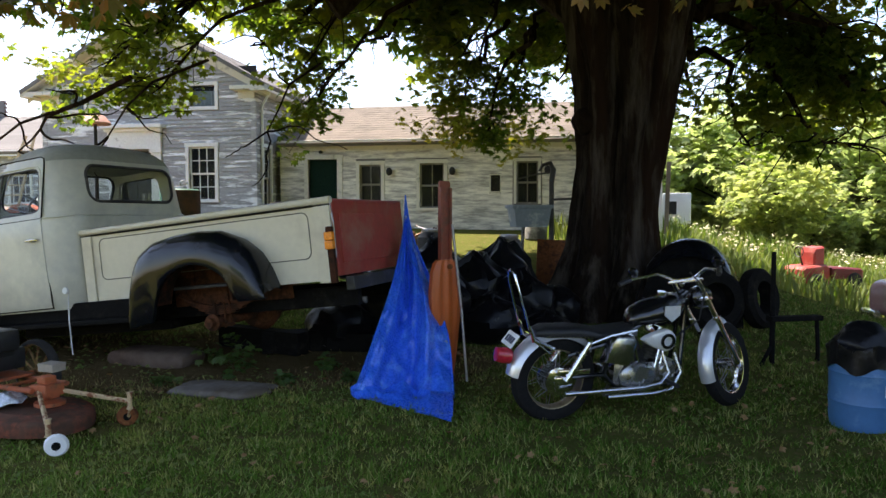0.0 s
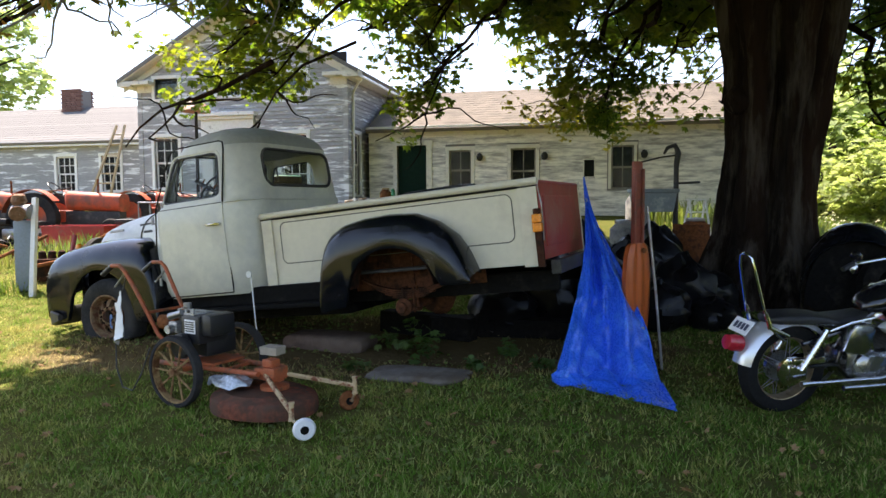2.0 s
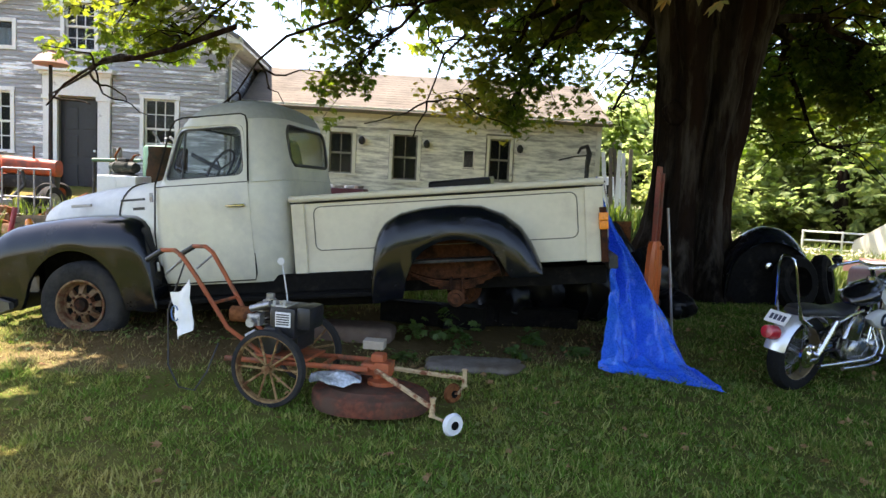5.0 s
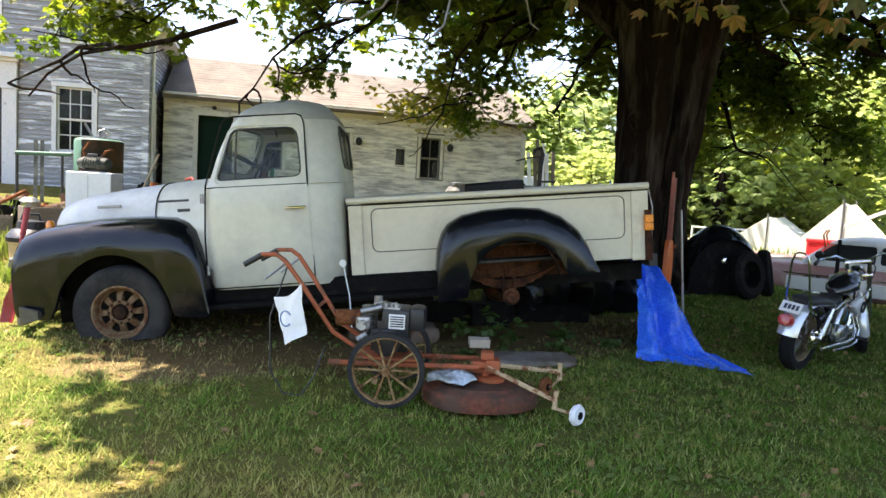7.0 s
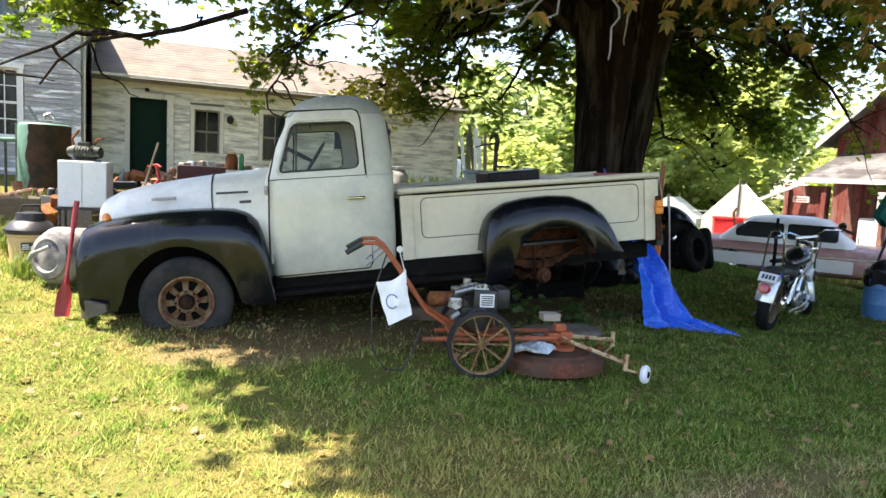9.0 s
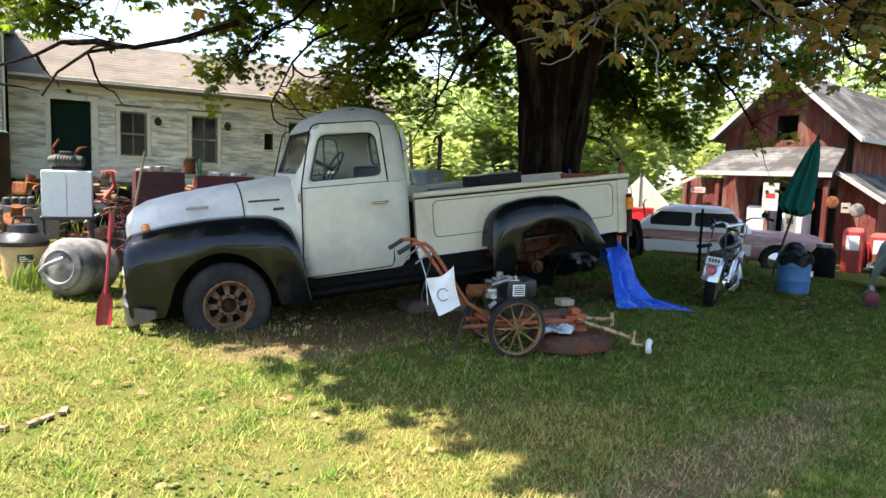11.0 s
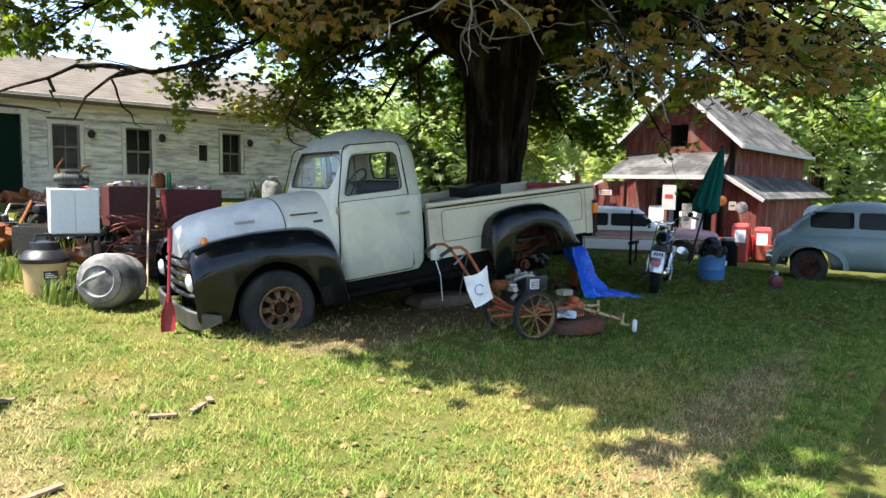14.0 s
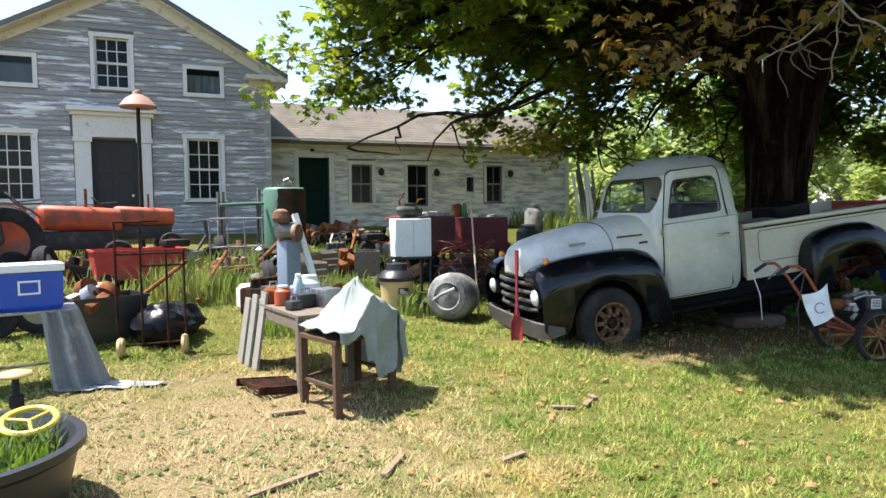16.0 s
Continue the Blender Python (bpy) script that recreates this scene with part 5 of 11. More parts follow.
    # front: nose panel, grille bars, headlights, bumper
    bm = B()
    loft(bm, [[(-0.70, 0.30, 0.10), (-0.70, 2 * YC - 0.30, 0.10), (-0.74, 2 * YC - 0.36, 0.60), (-0.74, 0.36, 0.60)], [(-0.60, 0.30, 0.10), (-0.60, 2 * YC - 0.30, 0.10), (-0.60, 2 * YC - 0.36, 0.68), (-0.60, 0.36, 0.68)]])
    part("grille_panel", bm, BLACK_PAINT, t)
    for z in (0.20, 0.30, 0.40, 0.50):
        bm = B()
        tube(bm, [(-0.70, 0.36, z), (-0.765, 0.5, z), (-0.79, YC, z), (-0.765, 2 * YC - 0.5, z), (-0.70, 2 * YC - 0.36, z)], 0.024, 8)
        part("grille_bar", bm, DUSTY_STEEL, t, "dull grey grille bar", smooth=True)
    for y in (0.22, 2 * YC - 0.22):
        bm = B()
        lathe(bm, [(0.01, 0.045), (0.06, 0.036), (0.088, 0.012), (0.092, -0.03), (0.01, -0.04)], 24, pose(-0.785, y, 0.37, 0, -90, 0))
        part("headlight", bm, LENS, t, "round clear headlight", smooth=True)
        bm = B()
        lathe(bm, [(0.090, 0.012), (0.108, 0.010), (0.116, -0.01), (0.108, -0.12), (0.09, -0.12)], 24, pose(-0.775, y, 0.37, 0, -90, 0), close=True)
        part("headlight_ring", bm, BLACK_PAINT, t, smooth=True)
    for y in (0.20, 2 * YC - 0.20):
        bm = B()
        lathe(bm, [(0.036, 0), (0.04, 0.012), (0.034, 0.07), (0.018, 0.095)], 14, pose(-0.60, y + 0.06, 0.69))
        part("marker_light", bm, AMBER, t, "amber marker light", smooth=True)
    bm = B()
    line = [(-0.60, -0.06), (-0.72, -0.05), (-0.80, 0.02), (-0.835, 0.16), (-0.855, 0.45), (-0.865, YC)]
    line += [(x, 2 * YC - y) for x, y in line[-2::-1]]
    secs = []
    for i, (x, y) in enumerate(line):
        (ax, ay), (bx, by) = line[max(0, i - 1)], line[min(len(line) - 1, i + 1)]
        nx, ny = Vector((by - ay, ax - bx)).normalized() * 0.022
        f = (0.35, 0.75, 0.95)[min(i, len(line) - 1 - i)] if min(i, len(line) - 1 - i) < 3 else 1.0
        secs.append([(x + nx * k, y + ny * k, 0.03 + h * f) for k, h in ((-1, -0.085), (0.2, -0.095), (1, -0.075), (1.5, 0.0), (1, 0.075), (0.2, 0.095), (-1, 0.085))])
    loft(bm, secs)
    part("bumper", bm, DUSTY_STEEL, t, "dusty grey steel front bumper", smooth=True)
    # wheels: the near front one is flat
    wheel(t, pose(0, 0.10, 0, 0, 0, 3), flat=-0.232)
    wheel(t, pose(0, 2 * YC - 0.10, 0, 0, 0, 183), flat=-0.235)
    # running boards and sills
    for y0, y1 in ((0.02, 0.24), (2 * YC - 0.24, 2 * YC - 0.02)):
        bm = B()
        box(bm, 0.70, y0, -0.03, 2.70, y1, 0.01, 0.012)
        part("running_board", bm, GRIME_SHADE, t)
        bm = B()
        box(bm, 0.74, min(y0, y1) + (0.16 if y0 < 1 else 0.0), 0.012, 2.68, max(y0, y1) - (0.0 if y0 < 1 else 0.16), 0.17, 0.01)
        part("sill", bm, GRIME_SHADE, t)
    # bed
    bed = new("bed")
    bed.parent = t
    y0, y1 = 0.225, 2 * YC - 0.225
    for mirror in (False, True):
        def yy(y):
            return 2 * YC - y if mirror else y
        bm = B()
        box(bm, 1.925, min(yy(y0), yy(y0 + 0.03)), 0.17, 4.54, max(yy(y0), yy(y0 + 0.03)), 0.80, 0.003)
        well = prism(B(), [(3.34 + 0.56 * math.cos(a), 0.0 + 0.50 * math.sin(a)) for a in np.linspace(0, math.pi, 20)], "y", min(yy(y0), yy(y0 + 0.03)) - 0.1, max(yy(y0), yy(y0 + 0.03)) + 0.1)
        sp = carved("side_panel", bm, [well], BED_PAINT, bed, "cream painted bed side", smooth=False)
        bm = B()
        tube(bm, [(1.90, yy(y0 + 0.0), 0.812), (4.56, yy(y0 + 0.0), 0.812)], 0.03, 10)
        part("top_rail", bm, BED_PAINT, bed, smooth=True)
        bm = B()
        tube(bm, [(1.91, yy(y0 - 0.012), 0.776), (4.55, yy(y0 - 0.012), 0.776)], 0.009, 6)
        part("rail_seam", bm, SEAM_SHADE, bed)
        for a, b in ((1.915, 2.03), (4.40, 4.55)):
            bm = B()
            box(bm, a, min(yy(y0 - 0.018), yy(y0)), 0.155, b, max(yy(y0 - 0.018), yy(y0)), 0.785, 0.006)
            part("stake_post", bm, BED_PAINT, bed)
        bm = B()
        tube(bm, [(x, yy(y0 - 0.001), z) for x, z in rounded(2.11, 0.36, 4.34, 0.735, 0.06)], 0.0048, 5, close=True)
        part("panel_bead", bm, BEAD, sp)
    bm = B()
    box(bm, 1.93, y0 + 0.03, 0.19, 1.96, y1 - 0.03, 0.79, 0.003)
    part("front_panel", bm, BED_PAINT, bed)
    for k in range(9):
        w = (y1 - y0 - 0.08) / 9
        bm = B()
        box(bm, 1.965, y0 + 0.04 + k * w, 0.20, 4.50, y0 + 0.04 + (k + 0.95) * w, 0.225, 0.003)
        part("floor_plank", bm, DIRTY_BLACK, bed)
    bm = B()
    box(bm, 4.52, y0 + 0.035, 0.20, 4.55, y1 - 0.035, 0.80, 0.006)
    tube(bm, [(4.535, y0 + 0.04, 0.805), (4.535, y1 - 0.04, 0.805)], 0.02, 8)
    box(bm, 4.55, y0 + 0.12, 0.30, 4.562, y1 - 0.12, 0.70, 0.005)
    part("tailgate", bm, RED_FADED, bed, "faded red steel tailgate")
    for z in (0.42, 0.49):
        bm = B()
        box(bm, 4.505, y0 - 0.07, z, 4.58, y0 - 0.015, z + 0.068, 0.010)
        part("tail_light", bm, AMBER, t, "square amber tail light", smooth=False)
    bm = B()
    box(bm, 4.515, y0 - 0.05, 0.15, 4.57, y0 - 0.012, 0.60, 0.006)
    part("light_bracket", bm, DARK_RUST, t)
    bm = B()
    tube(bm, [(4.56, y0 - 0.01, 0.78), (4.585, y0 - 0.03, 0.62), (4.575, y0 - 0.02, 0.35)], 0.006, 5)
    part("tailgate_chain", bm, STEEL, bed)
    bm = B()
    box(bm, 4.58, 0.30, 0.08, 4.66, 2 * YC - 0.30, 0.19, 0.01)
    part("rear_bumper", bm, DIRTY_BLACK, t)
    # frame, springs, axle
    for y in (0.52, 1.34):
        bm = B()
        box(bm, -0.62, y - 0.035, -0.06, 4.58, y + 0.035, 0.10, 0.006)
        part("frame_rail", bm, GRIME_SHADE, t)
    for y in (0.36, 1.50):
        for k in range(5):
            bm = B()
            L = 0.46 - 0.075 * k
            loft(bm, [[(3.30 + L * s, y - 0.03, 0.02 - 0.016 * k + 0.12 * (L * s / 0.46) ** 2 + d) for d in (0, 0.012)] + [(3.30 + L * s, y + 0.03, 0.02 - 0.016 * k + 0.12 * (L * s / 0.46) ** 2 + d) for d in (0.012, 0)] for s in np.linspace(-1, 1, 11)])
            part("spring_leaf", bm, ARCH_RUST, t)
        bm = B()
        for dx in (-0.05, 0.05):
            for dy in (-0.038, 0.038):
                rod(bm, (3.30 + dx, y + dy, 0.06), (3.30 + dx, y + dy, -0.16), 0.011, seg=7)
        box(bm, 3.22, y - 0.055, -0.15, 3.38, y + 0.055, -0.125, 0.004)
        part("spring_clamp", bm, ARCH_RUST, t)
    bm = B()
    rod(bm, (3.30, 0.16, -0.10), (3.30, 1.72, -0.10), 0.045)
    lathe(bm, [(0.02, -0.16), (0.12, -0.14), (0.17, 0), (0.12, 0.14), (0.02, 0.16)], 20, pose(3.30, YC, -0.10, 90, 0, 0))
    lathe(bm, [(0.03, 0), (0.07, 0.01), (0.075, 0.05), (0.03, 0.06)], 20, pose(3.30, 0.26, -0.10, 90, 0, 0))
    part("rear_axle", bm, ARCH_RUST, t, "rusty bare rear axle", smooth=True)
    bm = B()
    loft(bm, [[(3.30 + r * math.cos(a), y, 0.05 + r * math.sin(a)) for a in np.linspace(0.1, math.pi - 0.1, 12)] for r, y in ((0.41, 0.0), (0.43, 0.22))], close=False)
    solidify(bm, 0.008)
    part("wheel_well", bm, DARK_RUST, t, "rusty inside of the wheel arch", smooth=True)
    bm = B()
    box(bm, 2.72, 0.445, 0.04, 3.98, 0.46, 0.44, 0.004)
    for x in (2.95, 3.30, 3.65):
        box(bm, x - 0.02, 0.425, 0.05, x + 0.02, 0.446, 0.43, 0.004)
    part("inner_wheel_panel", bm, ARCH_RUST, t)
    # dark panels added to give the front wheel arches their shade
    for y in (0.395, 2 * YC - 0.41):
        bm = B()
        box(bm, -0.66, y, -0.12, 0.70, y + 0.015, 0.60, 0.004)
        part("arch_shade_panel", bm, GRIME_SHADE, t)
    bm = B()
    box(bm, 2.72, 0.24, 0.445, 3.98, 0.5, 0.462, 0.004)
    part("wheel_housing_top", bm, ARCH_RUST, t)
    # inside the cab
    bm = B()
    box(bm, 1.28, 0.22, 0.55, 1.78, 2 * YC - 0.22, 0.78, 0.05)
    box(bm, 1.68, 0.22, 0.78, 1.82, 2 * YC - 0.22, 1.12, 0.05)
    part("bench_seat", bm, SEAT, t, smooth=True)
    bm = B()
    box(bm, 0.80, 0.16, 0.80, 0.92, 2 * YC - 0.16, 1.06, 0.03)
    part("dashboard", bm, CAB_PAINT, t, smooth=True)
    bm = B()
    tube(bm, [(0.015 * math.sin(a), 0.20 * math.cos(a), 0.20 * math.sin(a)) for a in np.linspace(0, 2 * math.pi, 28, endpoint=False)], 0.011, 7, close=True)
    for a in (0.5, 2.6, 4.7):
        rod(bm, (0, 0, 0), (0.01 * math.sin(a), 0.20 * math.cos(a), 0.20 * math.sin(a)), 0.008, seg=6)
    rod(bm, (0, 0, 0), (-0.3, 0, 0), 0.02, seg=8)
    bmesh.ops.transform(bm, matrix=pose(1.17, 0.50, 1.13, 0, 30, 0), verts=bm.verts)
    part("steering_wheel", bm, DIRTY_BLACK, t, "thin black steering wheel", smooth=True)
    bm = B()
    tube(bm, [(1.86, 0.055, 0.28), (1.90, 0.0, 0.02), (1.90, 0.0, -0.28)], 0.006, 5)
    rod(bm, (1.86, 0.04, 0.30), (1.86, 0.02, 0.30), 0.03, seg=14)
    part("mirror_arm", bm, TRIM, t, "small round mirror on a thin rod")


build_truck()

# ---- the walk-behind brush mower ----
ORANGE_RED = surface("faded_orange_paint", (0.42, 0.10, 0.035), 0.6, grain=20, vary=0.2, wear=(0.17, 0.07, 0.035), wear_scale=10, wear_at=0.56, bump=0.15)
DECK_RED = surface("rusty_red_deck", (0.19, 0.055, 0.032), 0.8, grain=26, vary=0.45, second=(0.10, 0.06, 0.042), second_scale=3.5, wear=(0.085, 0.05, 0.035), wear_scale=9, wear_at=0.52, bump=0.3)
SPOKE_RUST = surface("yellow_rusty_spokes", (0.30, 0.195, 0.09), 0.8, grain=30, vary=0.3, wear=(0.15, 0.065, 0.03), wear_scale=12, wear_at=0.54, bump=0.3)
FLAKED = surface("flaked_cream_paint", (0.50, 0.36, 0.20), 0.7, grain=30, vary=0.2, wear=(0.22, 0.075, 0.03), wear_scale=13, wear_at=0.53, wear_edge=0.04, bump=0.3)
WOOD_PALE = surface("weathered_pale_wood", (0.42, 0.33, 0.21), 0.85, grain=30, vary=0.25, stretch=(1, 6, 6), bump=0.2)
WHITE_PLASTIC = surface("white_plastic_bag", (0.80, 0.80, 0.80), 0.4, grain=10, vary=0.06, bump=0.15, bump_scale=14)
BLACK_PLASTIC = surface("black_plastic", (0.018, 0.018, 0.02), 0.4, grain=30, vary=0.2)
BLACK_BAG = surface("black_bag_film", (0.006, 0.006, 0.007), 0.3, grain=12, vary=0.3, bump=0.6, bump_scale=9, spec=0.22)
MUD_BROWN = surface("muddy_brown_rubber", (0.11, 0.072, 0.055), 0.85, grain=12, vary=0.25, second=(0.15, 0.11, 0.085), second_scale=3, bump=0.3)
MUD_GREY = surface("earth_stained_slate", (0.19, 0.165, 0.14), 0.85, grain=12, vary=0.25, second=(0.12, 0.095, 0.07), second_scale=4, bump=0.3)
BARE_METAL = surface("oxidised_aluminium", (0.46, 0.45, 0.43), 0.5, metal=0.55, grain=40, vary=0.3, wear=(0.14, 0.12, 0.10), wear_scale=16, wear_at=0.55, bump=0.3)
CARD = surface("pale_box_card", (0.36, 0.31, 0.25), 0.8)


def spoked(bm, R, width, spokes, rim=0.02, hub=0.04, bar=0.008):
    """An iron wheel about the y axis."""
    n = 36
    prof = [(R - rim, -width / 2), (R, -width / 2), (R, width / 2), (R - rim, width / 2)]
    lathe(bm, prof, n, Matrix.Rotation(radians(90), 4, "X"), close=True)
    rod(bm, (0, -width * 0.8, 0), (0, width * 0.8, 0), hub, seg=14)
    for k in range(spokes):
        a = 2 * math.pi * k / spokes
        rod(bm, (0, width * 0.3 * (-1) ** k, 0), ((R - rim) * math.cos(a), 0, (R - rim) * math.sin(a)), bar, seg=6)
    return bm


def build_mower():
    g = ground_z(-3.56, 4.65)
    m = thing("brush_mower", pose(-3.56, 4.65, g, 0, 0, -25), "rusty orange walk-behind brush mower with spoked iron wheels", "mower")
    for y in (0.0, 0.62):
        w = new("wheel")
        w.parent = m
        w.matrix_basis = pose(0, y, 0.26, 0, 37 * y, 0)
        bm = B()
        lathe(bm, [(0.225, -0.035), (0.252, -0.03), (0.26, 0), (0.252, 0.03), (0.225, 0.035)], 40, Matrix.Rotation(radians(90), 4, "X"), close=True)
        part("tyre", bm, RUBBER, w, smooth=True)
        bm = B()
        spoked(bm, 0.226, 0.05, 10, 0.012, 0.03, 0.008)
        part("spoked_rim", bm, SPOKE_RUST, w, "rusty yellow spoked rim")
    bm = B()
    rod(bm, (0, -0.02, 0.26), (0, 0.64, 0.26), 0.02)
    rod(bm, (-0.42, 0.18, 0.245), (0.62, 0.185, 0.275), 0.019)
    rod(bm, (-0.30, 0.45, 0.255), (0.62, 0.44, 0.275), 0.019)
    rod(bm, (0.30, 0.18, 0.27), (0.30, 0.45, 0.27), 0.014)
    box(bm, -0.22, 0.16, 0.285, 0.20, 0.47, 0.305, 0.006)
    part("frame", bm, ORANGE_RED, m, smooth=False)
    # engine
    bm = B()
    box(bm, -0.14, 0.18, 0.34, 0.12, 0.46, 0.50, 0.02)
    box(bm, -0.06, 0.10, 0.44, 0.13, 0.38, 0.65, 0.03)
    e = part("engine", bm, BLACK_PLASTIC, m, "black petrol engine with silver carburettor", smooth=True)
    bm = B()
    box(bm, 0.12, 0.12, 0.50, 0.23, 0.36, 0.66, 0.035)
    part("air_filter", bm, BLACK_PLASTIC, e, smooth=True)
    bm = B()
    box(bm, -0.01, 0.094, 0.52, 0.10, 0.1, 0.62, 0.003)
    part("label_plate", bm, WHITE_PLASTIC, e, "white maker's plate")
    bm = B()
    for k in range(5):
        box(bm, 0.0, 0.0895, 0.535 + 0.016 * k, 0.09, 0.0935, 0.543 + 0.016 * k)
    part("plate_print", bm, BLACK_PLASTIC, e, kind="stuff")
    bm = B()
    for k in range(7):
        lathe(bm, [(0.02, 0), (0.058 - 0.004 * (k % 2), 0.002), (0.058, 0.012), (0.02, 0.014)], 12, pose(-0.16, 0.24, 0.50 + 0.022 * k))
    part("finned_cylinder", bm, STEEL, e, smooth=True)
    bm = B()
    rod(bm, (-0.20, 0.12, 0.62), (-0.06, 0.12, 0.66), 0.025)
    part("intake_pipe", bm, STEEL, e, smooth=True)
    bm = B()
    rod(bm, (-0.10, 0.2, 0.66), (-0.10, 0.2, 0.72), 0.03)
    part("filler_cap", bm, STEEL, e, smooth=True)
    # bare metal on top: linkage plate, springs, cover and starter cowl
    bm = B()
    box(bm, -0.13, 0.12, 0.645, 0.06, 0.30, 0.66, 0.004)
    for k in range(5):
        rod(bm, (-0.11 + 0.035 * k, 0.14 + 0.02 * (k % 2), 0.66), (-0.11 + 0.035 * k, 0.14 + 0.02 * (k % 2), 0.685 + 0.008 * (k % 3)), 0.011, seg=8)
    tube(bm, [(-0.12, 0.13, 0.68), (-0.04, 0.12, 0.70), (0.05, 0.14, 0.675)], 0.005, 6)
    part("linkage", bm, BARE_METAL, e, "bare metal throttle linkage", smooth=True)
    bm = B()
    lathe(bm, [(0.02, 0.0), (0.085, 0.004), (0.095, 0.02), (0.09, 0.05), (0.03, 0.06)], 22, pose(-0.02, 0.10, 0.43, 90, 0, 0))
    part("starter_cowl", bm, BLACK_PLASTIC, e, smooth=True)
    bm = B()
    box(bm, -0.24, 0.13, 0.50, -0.14, 0.24, 0.58, 0.015)
    rod(bm, (-0.19, 0.13, 0.53), (-0.19, 0.085, 0.53), 0.032)
    rod(bm, (-0.16, 0.12, 0.47), (-0.22, 0.10, 0.43), 0.02)
    part("carburettor", bm, BARE_METAL, e, "pale cast carburettor", smooth=True)
    bm = B()
    lathe(bm, [(0.04, -0.09), (0.055, -0.08), (0.055, 0.08), (0.04, 0.09)], 16, pose(-0.30, 0.20, 0.56, 0, 90, 10))
    part("muffler", bm, RUST, e, smooth=True)
    # handlebars
    for y, dy in ((0.18, -0.04), (0.46, 0.05)):
        bm = B()
        tube(bm, [(-0.10, y, 0.28), (-0.40, y + dy * 0.3, 0.46), (-0.64, y + dy * 0.7, 0.80), (-0.74, y + dy, 0.93), (-0.80, y + dy, 0.97), (-0.90, y + dy, 0.965), (-1.0, y + dy, 0.90)], 0.016, 9)
        h = part("handlebar", bm, ORANGE_RED, m, "bent orange steel handlebar", smooth=True)
        bm = B()
        rod(bm, (-0.90, y + dy, 0.962), (-1.02, y + dy, 0.888), 0.02)
        part("grip", bm, BLACK_PLASTIC, h, "black rubber grip")
        bm = B()
        tube(bm, [(-0.74, y + dy, 0.91), (-0.80, y + dy, 0.86), (-0.87, y + dy, 0.80)], 0.008, 6)
        part("lever", bm, STEEL, h)
    bm = B()
    rod(bm, (-0.52, 0.175, 0.62), (-0.52, 0.475, 0.62), 0.012)
    part("cross_bar", bm, ORANGE_RED, m)
    bm = B()
    tube(bm, [(-0.72, 0.14, 0.90), (-0.82, 0.10, 0.55), (-0.80, 0.08, 0.18), (-0.70, 0.06, 0.04), (-0.58, 0.06, 0.03), (-0.50, 0.08, 0.16), (-0.44, 0.12, 0.36)], 0.006, 6)
    part("cable", bm, BLACK_PLASTIC, m, smooth=True)
    # deck
    bm = B()
    ring = []
    for k in range(40):
        a = 2 * math.pi * k / 40
        r = 0.355 * (1 + 0.08 * math.cos(2 * a) + 0.03 * math.cos(3 * a))
        ring.append((0.70 + r * 1.06 * math.cos(a), 0.26 + r * math.sin(a)))
    def scaled(f, z):
        return [(0.62 + (x - 0.70) * f, 0.24 + (y - 0.26) * f, z) for x, y in ring]
    loft(bm, [scaled(0.94, 0.03), scaled(0.97, 0.03), scaled(0.985, 0.06), scaled(0.975, 0.115), scaled(0.955, 0.13), scaled(0.93, 0.136), scaled(0.75, 0.15), scaled(0.72, 0.162), scaled(0.4, 0.168)])
    d = part("cutting_deck", bm, DECK_RED, m, "round rusty red cutting deck", smooth=True)
    bm = B()
    box(bm, 0.40, 0.225, 0.225, 0.76, 0.295, 0.265, 0.008)
    box(bm, 0.56, 0.20, 0.265, 0.72, 0.32, 0.31, 0.01)
    box(bm, 0.66, 0.19, 0.24, 0.76, 0.33, 0.325, 0.008)
    rod(bm, (0.66, 0.26, 0.165), (0.66, 0.26, 0.24), 0.03)
    box(bm, 0.625, 0.215, 0.32, 0.715, 0.305, 0.375, 0.012)
    lathe(bm, [(0.02, 0), (0.10, 0.005), (0.10, 0.03), (0.03, 0.04)], 18, pose(0.70, 0.26, 0.168))
    part("deck_mount", bm, ORANGE_RED, m)
    # front arms with small wheels
    for a, b, c in (((0.67, 0.20, 0.275), (1.12, -0.03, 0.145), (1.26, -0.07)), ((0.67, 0.30, 0.275), (1.21, 0.50, 0.20), (1.12, 0.55))):
        bm = B()
        tube(bm, [a, b], 0.017, 6)
        rod(bm, (b[0], b[1], b[2] - 0.045), (b[0], b[1], b[2] + 0.055), 0.017)
        rod(bm, (b[0], b[1], b[2] + 0.055), (b[0], b[1], b[2] + 0.065), 0.022)
        rod(bm, (b[0], b[1], b[2] - 0.055), (b[0], b[1], b[2] - 0.045), 0.022)
        tube(bm, [(b[0], b[1], b[2] - 0.05), ((b[0] + c[0]) / 2, (b[1] + c[1]) / 2, 0.082), (c[0], c[1], 0.075)], 0.010, 7)
        arm = part("front_arm", bm, FLAKED, m, "paint-flaked tan steel arm", smooth=True)
        bm = B()
        lathe(bm, [(0.02, -0.025), (0.06, -0.022), (0.072, 0), (0.06, 0.022), (0.02, 0.025)], 22, pose(c[0], c[1], 0.072, 90, 0, 48))
        part("caster_wheel", bm, WHITE_PLASTIC if b[1] < 0.1 else RUST, arm, "small white caster wheel" if b[1] < 0.1 else "small rusty caster wheel", smooth=True)
        bm = B()
        lathe(bm, [(0.003, -0.03), (0.026, -0.029), (0.028, 0.0), (0.026, 0.029), (0.003, 0.03)], 16, pose(c[0], c[1], 0.072, 90, 0, 48))
        part("wheel_hub", bm, GRIME_SHADE, arm, "dark wheel hub")


